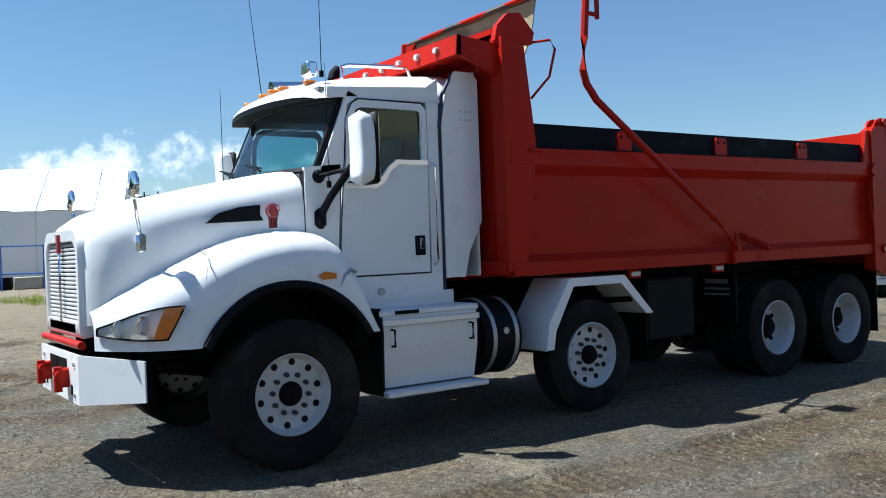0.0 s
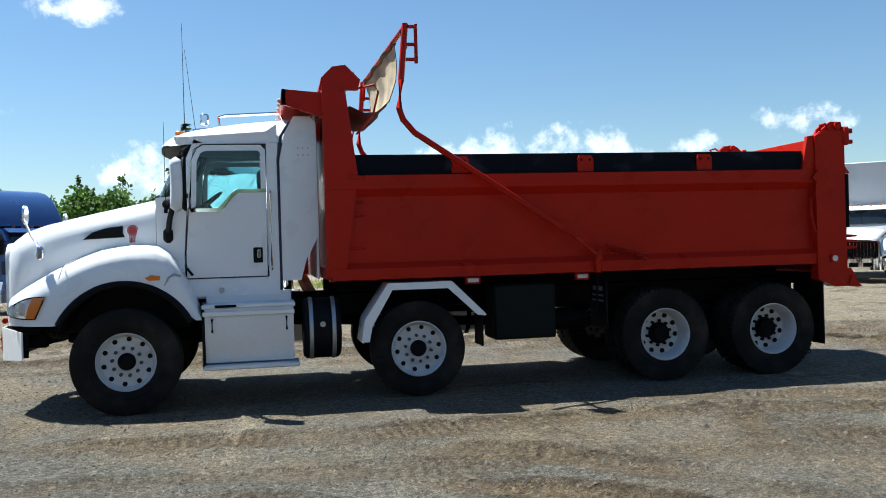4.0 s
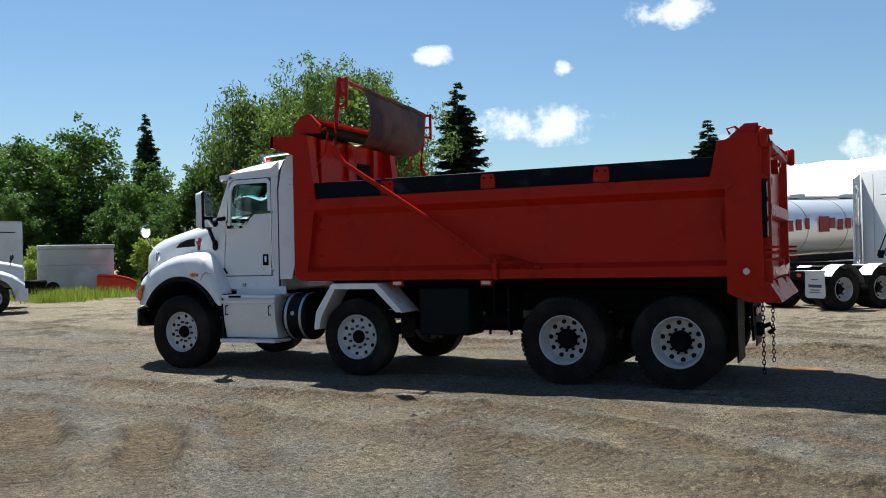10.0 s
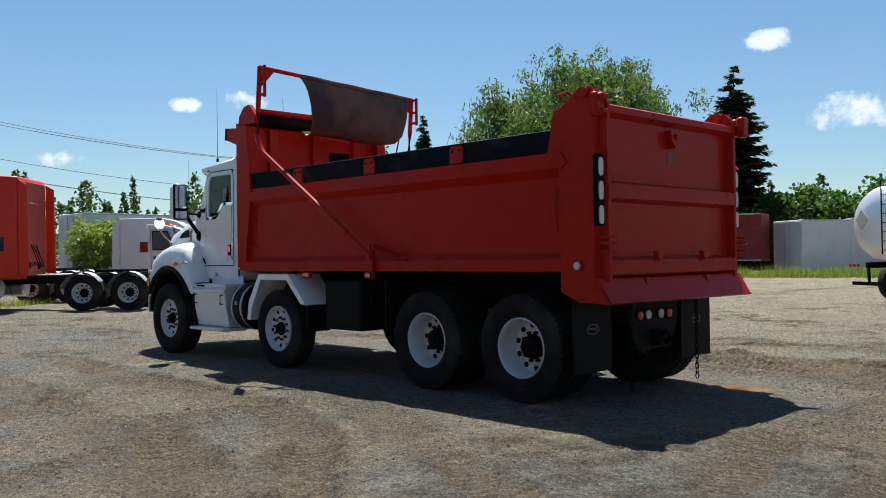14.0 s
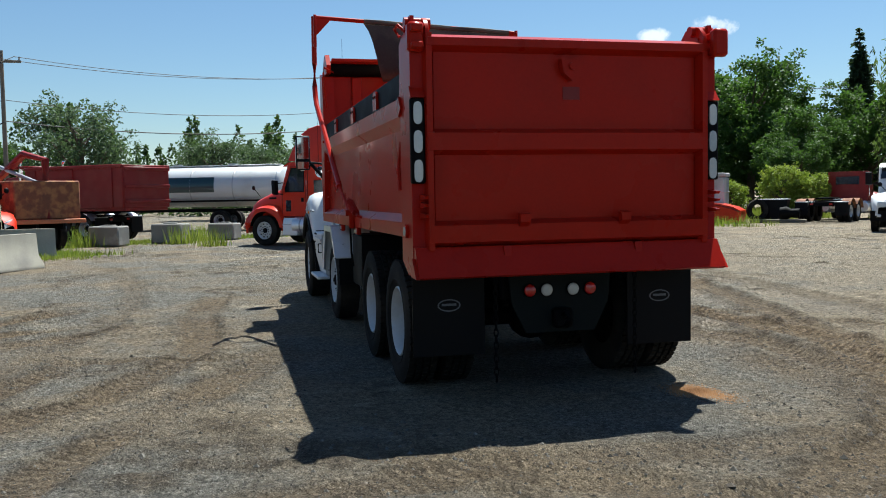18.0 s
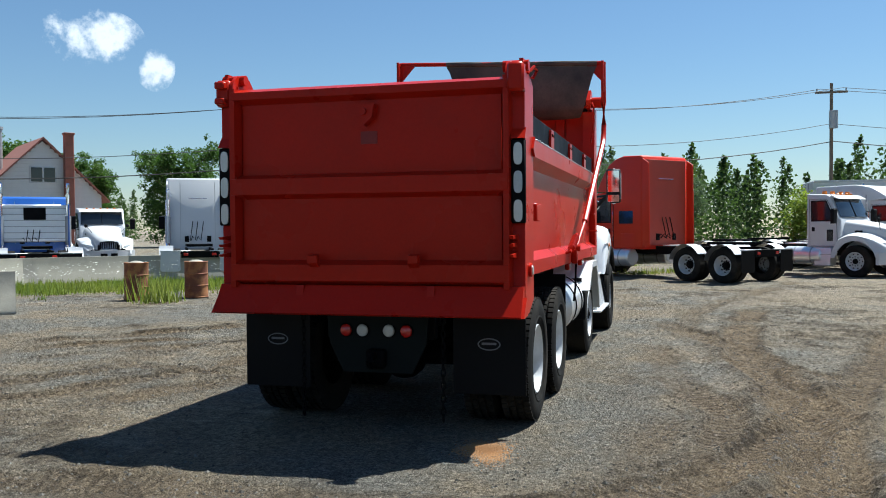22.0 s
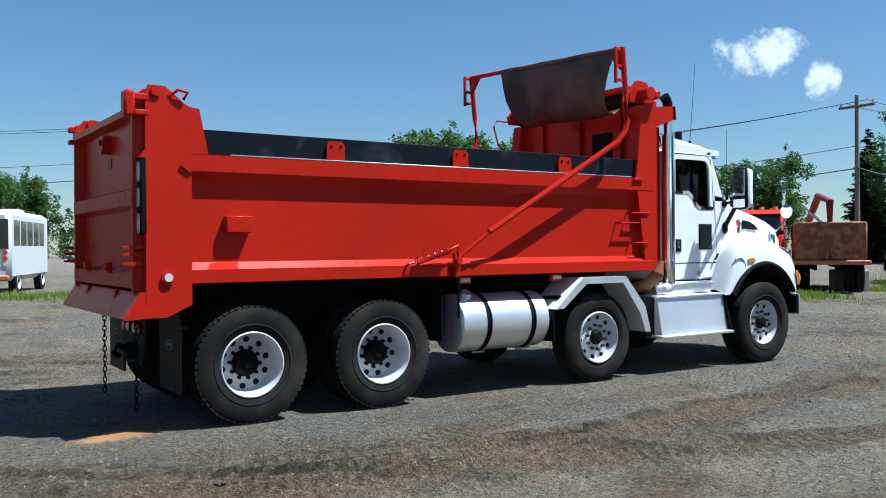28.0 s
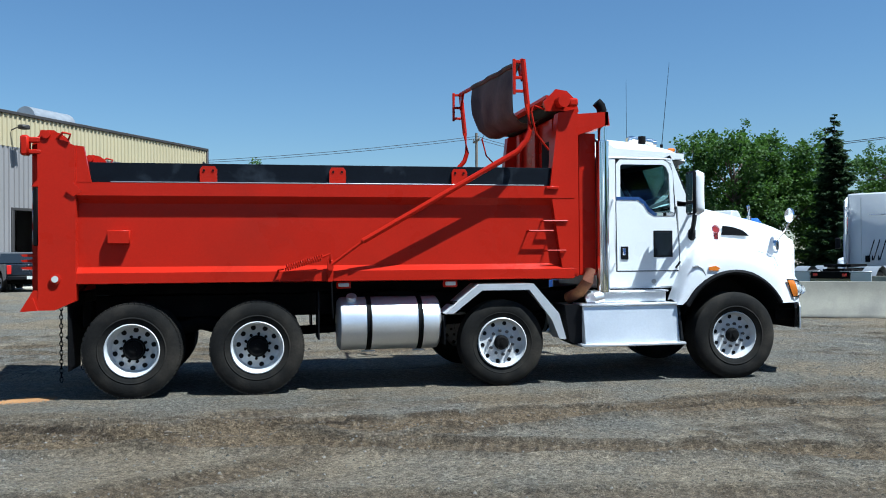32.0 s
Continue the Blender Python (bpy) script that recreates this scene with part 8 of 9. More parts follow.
wallpts = [(-13.2, -7.4), (-12.6, -9.6), (-11.9, -12.2), (-10.1, -14.9), (-7.6, -16.9), (-4.6, -18.2)]
for (xa, ya), (xb, yb) in zip(wallpts, wallpts[1:]):
    barrier(xa, ya, xb, yb)
for x, y, s in ((-19.3, -6.6, 0.8), (-20.3, -4.5, 0.82), (-22.0, -2.5, 0.74), (-23.6, -0.6, 0.74), (-18.4, -8.8, 0.8)):
    solid("concrete_block", Shape().box((0, 0, 0.45 * s), (1.5 * s, 0.8, 0.9 * s), 0.05).box((0, 0, 0.92 * s), (0.5, 0.2, 0.06), 0.02), BLOCKGREY, "square grey concrete block beside weeds", "concrete block", group="concrete blocks", m=heading(x, y, 0.4, 0.9))
solid("concrete_block", Shape().prism([(-0.55, 0), (0.55, 0), (0.16, 0.5), (0.2, 0.85), (-0.2, 0.85), (-0.16, 0.5)], "x", -0.45, 0.45), CONCRETE, "tapered concrete block on the gravel", "concrete block", m=heading(2.9, -16.1, 0.6, 0.8))
v = thing("timber_stack", "low stack of weathered boards and concrete slabs", "board stack", heading(-0.6, -17.4, 0.8, -0.6))
for i in range(5):
    part("board", Shape().box((0, -0.5 + i * 0.25, 0.34 + 0.03 * (i % 2)), (2.6, 0.22, 0.10), 0.01), WOODPOLE, v)
part("slab", Shape().box((0, 0, 0.14), (2.2, 1.2, 0.26), 0.03), CONCRETE, v)
for x, y in ((-3.9, -10.4), (-4.8, -9.3)):
    dm = thing("oil_drum", "rusty open steel drum standing on gravel", "drum", Matrix.Translation((x, y, 0)), "rusty drums")
    part("shell", Shape().lathe([(0.0001, 0.0), (0.29, 0.0), (0.295, 0.02), (0.285, 0.03), (0.285, 0.29), (0.298, 0.305), (0.285, 0.32), (0.285, 0.58), (0.298, 0.595), (0.285, 0.61), (0.285, 0.87), (0.298, 0.89), (0.285, 0.90), (0.275, 0.87), (0.0001, 0.86)], 28, axis="z"), RUST, dm)
    part("rubble", Shape().ball((0, 0, 0.86), (0.2, 0.2, 0.08), 6), CONCRETE, dm)


# ---- poles and wires ----
def pole(x, y, h, arm=1.2, can=False):
    p = thing("utility_pole", "grey wooden utility pole with a cross arm" + (" and a transformer" if can else ""), "utility pole", Matrix.Translation((x, y, 0)), "utility poles")
    part("post", Shape().cyl((0, 0, 0), (0, 0, h), 0.17, 12, 0.12), WOODPOLE, p)
    ar = part("cross_arm", Shape().box((0, 0, h - 0.7), (0.14, 2 * arm, 0.16), 0.01), WOODPOLE, p)
    for sy in (-1, 0, 1):
        part("insulator", Shape().cyl((0, sy * arm * 0.9, h - 0.62), (0, sy * arm * 0.9, h - 0.38), 0.06, 8), STEEL, ar)
    if can:
        part("transformer", Shape().cyl((0.38, 0.1, h - 3.6), (0.38, 0.1, h - 2.2), 0.34, 16), STEEL, p)
    return p


POLES = [(-52.0, 52.0, 11), (-61.3, 13.9, 13.0), (-49.0, -16.2, 11.6), (-42.5, -23.0, 11.0), (-30.0, -62.0, 11.0), (-12.6, -66.4, 12.6), (40.0, -80.0, 11)]
for i, (x, y, h) in enumerate(POLES):
    pole(x, y, h, can=(i == 1))
for (x0, y0, h0), (x1, y1, h1) in zip(POLES, POLES[1:]):
    for off, dz in ((-0.8, -0.4), (0.8, -0.4), (0.0, -3.2), (0.15, -4.6)):
        pts = []
        for t in np.linspace(0, 1, 13):
            sag = -1.1 * 4 * t * (1 - t)
            pts.append((x0 + (x1 - x0) * t + off * 0.2, y0 + (y1 - y0) * t + off, h0 + (h1 - h0) * t + dz + sag))
        solid("power_line", Shape().tube(pts, 0.022 if dz > -4 else 0.035, 4), WIRE, "thin black overhead power line", "cable", kind="structure", group="power lines", smooth=0)


# ---- buildings ----
hs = thing("house", "white clapboard house with a red-brown roof and brick chimney", "house", heading(-41.1, -43.6, 0.62, 0.78))
hw = part("wall", Shape().prism([(-4.2, 0), (4.2, 0), (4.2, 4.3), (0, 8.4), (-4.2, 4.3)], "x", -9, 0), SIDING, hs)
for i in range(26):
    z = 0.4 + i * 0.30
    half = 4.2 if z < 4.3 else 4.2 * (8.4 - z) / 4.1
    if half > 0.2:
        part("siding_board", Shape().prism([(0.0, z), (0.03, z), (0.0, z + 0.26)], "y", -half, half), SIDING, hw)
for sy in (-1, 1):
    part("roof", Shape().prism([(0, 8.55), (0, 8.7), (sy * 4.75, 4.0), (sy * 4.75, 3.85)], "x", -9.4, 0.4), ROOFRED, hs)
for wy, wz in ((0.0, 5.3), (-1.8, 1.6), (1.9, 1.6)):
    wd = part("window", Shape().box((0.05, wy, wz + 0.6), (0.08, 1.9, 1.25), 0.02), WHITE2, hs)
    for k2 in (-0.45, 0.45):
        part("pane", Shape().box((0.10, wy + k2, wz + 0.6), (0.02, 0.78, 1.05)), DARKGLASS, wd)
part("flue", Shape().cyl((-3.0, -2.4, 5.0), (-3.0, -2.4, 9.4), 0.22, 12).cyl((-3.0, -2.4, 9.4), (-3.0, -2.4, 9.6), 0.3, 12), STEEL, hs)
part("chimney", Shape().box((0.40, 1.75, 4.5), (0.55, 0.66, 9.0), 0.03).box((0.40, 1.75, 9.0), (0.66, 0.78, 0.15), 0.02), BRICKRED, hs)
part("porch", Shape().box((-3, -5.6, 2.6), (6, 2.6, 0.16), 0.03).box((-0.2, -6.8, 1.3), (0.15, 0.15, 2.6)).box((-5.8, -6.8, 1.3), (0.15, 0.15, 2.6)), ROOFRED, hs)

wh = thing("warehouse", "metal-clad warehouse with grey lower and cream upper walls", "warehouse", heading(10.0, -50.0, 0.50, 0.866))
DOORS = ((1.2, 4.9), (5.9, 9.9), (12.75, 16.7), (20.5, 24.5))


def cladding(name, x0, x1, z0, z1, material):
    """Ribbed sheet metal from x0 to x1."""
    pr, x = [], x0
    while x < x1 - 0.25:
        pr += [(x, 0.04), (x + 0.09, 0.04), (x + 0.12, 0.10), (x + 0.21, 0.10), (x + 0.24, 0.04)]
        x += 0.30
    part(name, Shape().prism(pr + [(x1, 0.04), (x1, -0.12), (x0, -0.12)], "z", z0, z1), material, wh, smooth=0)


edge = 0.0
for x0, x1 in DOORS:
    cladding("lower_cladding", edge, x0, 0.0, 7.1, CLADGREY)
    cladding("lower_cladding", x0, x1, 4.0, 7.1, CLADGREY)
    for x in (x0, x1):
        part("door_jamb", Shape().box((x, 0.0, 2.0), (0.16, 0.26, 4.0), 0.01), FRAMEBROWN, wh)
    part("door_lintel", Shape().box(((x0 + x1) / 2, 0.0, 4.02), (x1 - x0 + 0.2, 0.27, 0.14), 0.01), FRAMEBROWN, wh)
    part("raised_door", Shape().box(((x0 + x1) / 2, -2.2, 4.25), (x1 - x0 - 0.2, 3.8, 0.08), 0.01), CLADGREY, wh)
    edge = x1
cladding("lower_cladding", edge, 30.0, 0.0, 7.1, CLADGREY)
cladding("upper_cladding", 0.0, 30.0, 7.1, 8.7, CLADCREAM)
part("end_wall", Shape().box((0.1, -8.1, 4.35), (0.2, 15.9, 8.7), 0.02), CLADGREY, wh)
part("end_wall", Shape().box((29.9, -8.1, 4.35), (0.2, 15.9, 8.7), 0.02), CLADGREY, wh)
part("back_wall", Shape().box((15, -16.1, 4.35), (30, 0.2, 8.7), 0.02), CLADGREY, wh)
part("roof", Shape().box((15, -8.0, 8.66), (29.9, 15.8, 0.12), 0.02), CLADGREY, wh)
part("floor_slab", Shape().box((15, -8.0, 0.02), (29.5, 15.5, 0.08), 0.01), CONCRETE, wh)
part("eave_trim", Shape().box((15, 0.04, 8.78), (30.2, 0.24, 0.16), 0.02), FRAMEBROWN, wh)
part("corner_trim", Shape().box((-0.04, 0.0, 4.35), (0.16, 0.28, 8.7), 0.02), FRAMEBROWN, wh)
part("downpipe", Shape().tube([(0.55, 0.14, 7.9), (0.35, 0.30, 7.7), (0.35, 0.20, 7.4), (0.35, 0.20, 0.1)], 0.07, 8), FRAMEBROWN, wh)
part("annex", Shape().box((-0.85, -3.4, 2.85), (1.4, 6.0, 5.7), 0.03), BLUEGREY, wh)
for wx, ww, top, low in ((14.15, 0.9, 6.75, 5.55), (11.85, 1.5, 6.8, 4.95), (8.35, 0.9, 6.7, 5.45), (19.0, 1.5, 6.8, 4.95)):
    aw = part("awning", Shape().prism([(0.1, top), (0.35, top - 0.02), (0.62, top - 0.14), (0.72, top - 0.30), (0.72, top - 0.5), (0.1, top - 0.5)], "x", wx - ww / 2 - 0.05, wx + ww / 2 + 0.05), AWNING, wh, "faded tan fabric awning", smooth=50)
    part("valance", Shape().box((wx, 0.73, top - 0.52), (ww + 0.1, 0.03, 0.1), 0.01), FRAMEBROWN, aw)
    wd = part("window", Shape().box((wx, 0.12, (top + low) / 2 - 0.2), (ww, 0.08, top - low - 0.4), 0.02), FRAMEBROWN, wh)
    part("pane", Shape().box((wx, 0.165, (top + low) / 2 - 0.2), (ww - 0.16, 0.02, top - low - 0.55), 0.0), DARKGLASS, wd)
for lx, lz in ((16.8, 8.0), (11.55, 5.2), (11.4, 3.9), (6.9, 6.65)):
    lp = part("wall_lamp", Shape().tube([(lx, 0.1, lz - 0.1), (lx, 0.4, lz), (lx - 0.05, 0.7, lz + 0.04)], 0.03, 6), FRAMEBROWN, wh)
    part("shade", Shape().box((lx - 0.05, 0.85, lz + 0.02), (0.5, 0.42, 0.22), 0.06), STEEL if lz < 7 else FRAMEBROWN, lp)
sdr = part("side_door", Shape().box((12.15, 0.10, 1.03), (0.95, 0.08, 2.06), 0.01), DOORGREY, wh)
part("handle", Shape().box((12.5, 0.16, 1.0), (0.05, 0.06, 0.2), 0.01), STEEL, sdr)
part("wainscot", Shape().box((11.2, 0.09, 1.0), (0.9, 0.06, 2.0), 0.01), DOORGREY, wh)
part("wainscot", Shape().box((10.4, 0.09, 1.0), (0.6, 0.06, 2.0), 0.01), DOORGREY, wh)
part("roof_monitor", Shape().lathe([(0.0001, 0), (0.7, 0), (0.7, 2.9), (0.0001, 2.9)], 24, (12.0, -0.9, 8.75), "x"), STEEL, wh)
fnt = bpy.data.curves.new("sign", "FONT")
fnt.body = "ATELIER DE CARROSSERIE"
fnt.extrude = 0.02
fob = new("sign_letters", fnt)
bpy.context.view_layer.update()
sign = bpy.data.meshes.new_from_object(fob)
bpy.data.objects.remove(fob)
sxs = [q.co.x for q in sign.vertices]
sys_ = [q.co.y for q in sign.vertices]
sign.transform(Matrix.Diagonal((6.0 / (max(sxs) - min(sxs)), 0.31 / (max(sys_) - min(sys_)), 1, 1)))
part("sign_letters", sign, RIM, wh, "white raised letters", at=Matrix(((-1, 0, 0, 11.0), (0, 0, 1, 0.14), (0, 1, 0, 4.6), (0, 0, 0, 1))))
tn = thing("fabric_building", "white fabric storage tent with a gable end and open bay", "storage tent", heading(15.6, 60.0, 0.34, 0.94))
tp_rows = []
for x in np.linspace(0, 13, 9):
    z = 5.2 + 3.6 * (1 - abs(x - 6.5) / 6.5)
    tp_rows.append([(x, yy, z + 0.08 * math.sin(yy * 1.7)) for yy in np.linspace(0, 24, 25)])
part("roof_membrane", Shape().grid(tp_rows), FABRIC, tn)
for xx in (0, 13):
    part("side_membrane", Shape().grid([[(xx + 0.10 * math.sin(yy * 2.2) * math.sin(z), yy, z) for yy in np.linspace(0, 24, 49)] for z in np.linspace(0.1, 5.2, 6)]), FABRIC, tn)
part("gable", Shape().prism([(0, 5.2), (6.5, 8.8), (13, 5.2), (13, 4.4), (10.5, 4.4), (9.5, 5.2), (3.5, 5.2), (2.5, 4.4), (0, 4.4)], "y", -0.05, 0.05).prism([(0, 0), (2.5, 0), (2.5, 4.4), (0, 4.4)], "y", -0.05, 0.05).prism([(10.5, 0), (13, 0), (13, 4.4), (10.5, 4.4)], "y", -0.05, 0.05), FABRIC, tn)
part("vent_panel", Shape().box((6.5, -0.08, 7.6), (2.2, 0.06, 0.8), 0.02), PLASTIC, tn)
part("gable_mark", Shape().prism([(5.6, 6.3), (7.6, 6.7), (7.2, 6.3), (6.2, 6.0)], "y", -0.09, -0.06), BLUE2, tn)
for i in range(6):
    part("membrane_seam", Shape().tube([(0 - 0.06, 4 * i + 2, 0.2), (-0.06, 4 * i + 2, 5.2), (6.5, 4 * i + 2, 8.9), (13.06, 4 * i + 2, 5.2)], 0.04, 5), FABRIC, tn)
fc = thing("fence", "blue tube fence panel beside the white tent", "fence", heading(9.6, 46.0, -0.95, 0.30))
for i in range(5):
    part("post", Shape().cyl((i * 2.2, 0, 0), (i * 2.2, 0, 2.5), 0.05, 8), BLUE2, fc)
for z in (0.9, 2.45):
    part("rail", Shape().cyl((0, 0, z), (8.8, 0, z), 0.04, 8), BLUE2, fc)
for i in range(7):
    solid("concrete_block", Shape().box((0, 0, 0.35), (1.5, 0.7, 0.7), 0.04), CONCRETE if i % 2 else BLACK, "concrete block beside the white tent" if i % 2 else "dark block beside the white tent", "concrete block", group="tent blocks", m=heading(11.6 - i * 1.55, 46.6 + i * 0.5, -0.95, 0.30))
sd = thing("shed", "long low shed with a red roof beyond the yard", "shed", heading(-30, 82, 1, 0.05))
part("wall", Shape().box((0, 0, 1.2), (46, 8, 2.4), 0.05), SIDING, sd)
part("roof", Shape().prism([(-4.6, 2.4), (4.6, 2.4), (0, 4.2)], "x", -23.5, 23.5), ROOFRED, sd)


# ---- trees ----
def blades(s, at, along, across):
    """Leaf blades as kite-shaped quads: arrays of places, of their length vectors and of their half widths."""
    n = len(at)
    o = len(s.v)
    mid = at + along * 0.45
    s.v += np.stack((at, mid + across, at + along, mid - across), 1).reshape(-1, 3).tolist()
    q = o + 4 * np.arange(n)
    s.f += np.stack((q, q + 1, q + 2, q + 3), 1).tolist()


def leaf_cloud(s, rng, centres, count, size, droop=0.0, flat=1.0, slim=0.4):
    """Small leaf blades scattered in clumps, denser towards each clump's skin."""
    g = np.random.default_rng(rng.randrange(1 << 30))
    cs = np.array([c for c, r in centres], float)
    rs = np.array([r for c, r in centres], float)
    k_ = g.choice(len(rs), count, p=rs ** 2 / (rs ** 2).sum())
    d = g.normal(size=(count, 3))
    d[:, 2] *= flat
    d /= np.linalg.norm(d, axis=1)[:, None]
    at = cs[k_] + d * (rs[k_] * g.random(count) ** 0.45)[:, None]
    a, e = g.uniform(0, 6.28, count), g.uniform(-1.0, 0.7, count) - droop
    u = np.stack((np.cos(a) * np.cos(e), np.sin(a) * np.cos(e), np.sin(e)), 1) * (size * g.uniform(0.6, 1.5, count))[:, None]
    w = np.cross(u, g.normal(size=(count, 3)))
    w *= (size * slim / np.maximum(np.linalg.norm(w, axis=1), 1e-6))[:, None]
    blades(s, at, u, w)


def limbs(s, rng, base, tip, r, n, spread_, up):
    s.tube([base, (Vector(base) + Vector(tip)) / 2 + Vector((rng.uniform(-.3, .3), rng.uniform(-.3, .3), 0)), tip], r, 8)
    ends = []
    for i in range(n):
        t = rng.uniform(0.35, 1.0)
        p = Vector(base).lerp(Vector(tip), t)
        a = 2.4 * i + rng.uniform(-0.4, 0.4)
        q = p + Vector((math.cos(a), math.sin(a), up)).normalized() * spread_ * rng.uniform(0.6, 1.1)
        s.cyl(p, q, r * 0.45 * (1.2 - t * 0.5), 6, r * 0.10)
        ends.append(q)
    return ends


def broadleaf(seed, h, w, leaves, leafsize, count, low=0.18):
    rng = random.Random(seed)
    t = thing("tree", "", "")
    tr = Shape()
    ends = limbs(tr, rng, (0, 0, -0.2), (0, 0, h * 0.70), h * 0.022 + 0.05, 22, w * 0.50, 0.8)
    part("trunk", tr, BARK, t)
    big = [(e, w * rng.uniform(0.13, 0.20)) for e in ends]
    for i in range(24):
        z = rng.uniform(low, 0.96)
        rad = w * 0.5 * math.sin(math.pi * min(1, max(0.10, (z - low * 0.7) / (1.04 - low * 0.7)))) ** 0.55
        a = 2.4 * i + rng.uniform(-0.5, 0.5)
        q = rad * rng.uniform(0.45, 0.92)
        big.append(((q * math.cos(a), q * math.sin(a), h * z * 0.95), w * rng.uniform(0.11, 0.19)))
    cs = []
    for c, r in big:
        for k2 in range(9):
            d = Vector((rng.gauss(0, 1), rng.gauss(0, 1), rng.gauss(0.25, 0.9))).normalized() * r * rng.uniform(0.5, 1.25)
            cs.append((tuple(Vector(c) + d), r * rng.uniform(0.22, 0.48)))
    cr = Shape()
    leaf_cloud(cr, rng, cs, count, leafsize, flat=0.75)
    leaf_cloud(cr, rng, [(c, r * 0.8) for c, r in big], count // 6, leafsize * 1.5)
    part("crown", cr, leaves, t, smooth=0)
    return t


def conifer(seed, h, w, leaves, whorls=34, arms=8):
    """A spruce: whorls of drooping boughs with side sprays, gaps between them and a bare spike at the tip."""
    rng = random.Random(seed)
    g = np.random.default_rng(seed)
    t = thing("tree", "", "")
    tr = Shape().cyl((0, 0, -0.2), (0, 0, h), h * 0.014 + 0.04, 8, 0.015)
    cr = Shape()
    at, along, across = [], [], []
    for i in range(whorls):
        f = (i / (whorls - 1)) ** 0.92
        z0 = h * (0.05 + 0.945 * f)
        reach = (w * 0.5 * (1 - f) ** 0.80 + 0.10) * rng.uniform(0.78, 1.12)
        for k2 in range(arms if f < 0.85 else 5):
            a = 6.28 * k2 / arms + i * 2.1 + rng.uniform(-0.3, 0.3)
            l2 = reach * rng.uniform(0.55, 1.12)
            zz = z0 + rng.gauss(0, 0.030 * h) * (1 - f)
            n = max(5, int(l2 * 13))
            for q in range(n):
                u = (q + 0.5) / n
                p_ = (math.cos(a) * l2 * u, math.sin(a) * l2 * u, zz - 0.42 * l2 * u + 0.30 * l2 * u * u)
                for sd_ in (-1, 1, 0, 0.5):
                    an = a + sd_ * rng.uniform(0.5, 1.1)
                    long_ = (0.24 + 0.34 * l2 * (1 - u) * (0.5 + 0.5 * (1 - f))) * rng.uniform(0.6, 1.3)
                    at.append(p_)
                    along.append((math.cos(an) * long_, math.sin(an) * long_, (-0.75 if sd_ == 0 else rng.uniform(-0.45, 0.05)) * long_))
                    across.append((-math.sin(an) * long_ * 0.22, math.cos(an) * long_ * 0.22, rng.uniform(-0.22, 0.22) * long_))
    blades(cr, np.array(at), np.array(along), np.array(across))
    part("trunk", tr, BARK, t)
    part("crown", cr, leaves, t, smooth=0)
    return t


def weeping(seed, h, w):
    rng = random.Random(seed)
    g_ = np.random.default_rng(seed)
    t = thing("tree", "tall weeping willow with hanging pale green strands", "tree")
    tr = Shape()
    ends = limbs(tr, rng, (0, 0, -0.2), (0, 0, h * 0.55), 0.55, 14, w * 0.38, 1.1)
    part("trunk", tr, BARK, t)
    cr = Shape()
    clumps = []
    for i in range(70):
        a, q = 2.4 * i + rng.uniform(-0.4, 0.4), math.sqrt((i + 0.5) / 70)
        lump = 1 + 0.12 * math.sin(3 * a + seed) + 0.08 * math.sin(5 * a)
        top = h * (0.50 + 0.46 * math.sqrt(max(0, 1 - q ** 2.2))) * rng.uniform(0.84, 1.03)
        clumps.append(((math.cos(a) * w * 0.45 * q * lump, math.sin(a) * w * 0.45 * q * lump, top - 0.9), w * rng.uniform(0.055, 0.095)))
    for i in range(60):
        a, q, z = rng.uniform(0, 6.28), rng.uniform(0.5, 1.0), rng.uniform(0.16, 0.62)
        clumps.append(((math.cos(a) * w * 0.44 * q, math.sin(a) * w * 0.44 * q, h * z), w * rng.uniform(0.06, 0.10)))
    fine = []
    for c, r in clumps:
        for k2 in range(7):
            d = Vector((rng.gauss(0, 1), rng.gauss(0, 1), rng.gauss(-0.1, 0.8))).normalized() * r * rng.uniform(0.4, 1.2)
            fine.append((tuple(Vector(c) + d), r * rng.uniform(0.30, 0.55)))
    leaf_cloud(cr, rng, fine, 46000, 0.30, droop=0.55, flat=0.9, slim=0.2)
    for c, r in clumps:
        for k2 in range(9):
            a, f0 = rng.uniform(0, 6.28), rng.uniform(0.5, 1.15)
            x, y, z0 = c[0] + r * f0 * math.cos(a), c[1] + r * f0 * math.sin(a), c[2] + rng.gauss(0, 0.2)
            drop, n_ = rng.uniform(0.8, 3.2), 11
            f = np.arange(n_) / n_
            at = np.stack((x + g_.normal(0, 0.10, n_), y + g_.normal(0, 0.10, n_), np.maximum(0.4, z0 - drop * f)), 1)
            u = np.stack((g_.normal(0, 0.12, n_), g_.normal(0, 0.12, n_), -g_.uniform(0.25, 0.5, n_)), 1)
            an = g_.uniform(0, 6.28, n_)
            blades(cr, at, u, np.stack((np.cos(an), np.sin(an), 0 * an), 1) * 0.055)
    inner = [((rng.uniform(-.3, .3) * w, rng.uniform(-.3, .3) * w, h * rng.uniform(0.2, 0.72)), w * 0.13) for i in range(24)]
    leaf_cloud(cr, rng, inner, 9000, 0.42)
    part("crown", cr, WILLOW, t, smooth=0)
    return t


def place(t, x, y, s, turn, label, category="tree", sz=None, z=0.0):
    t.scale = (s, s, sz or s)
    c = copy_thing(t, pose(x, y, z, 0, 0, turn))
    return tagged(c, label, category, "trees")


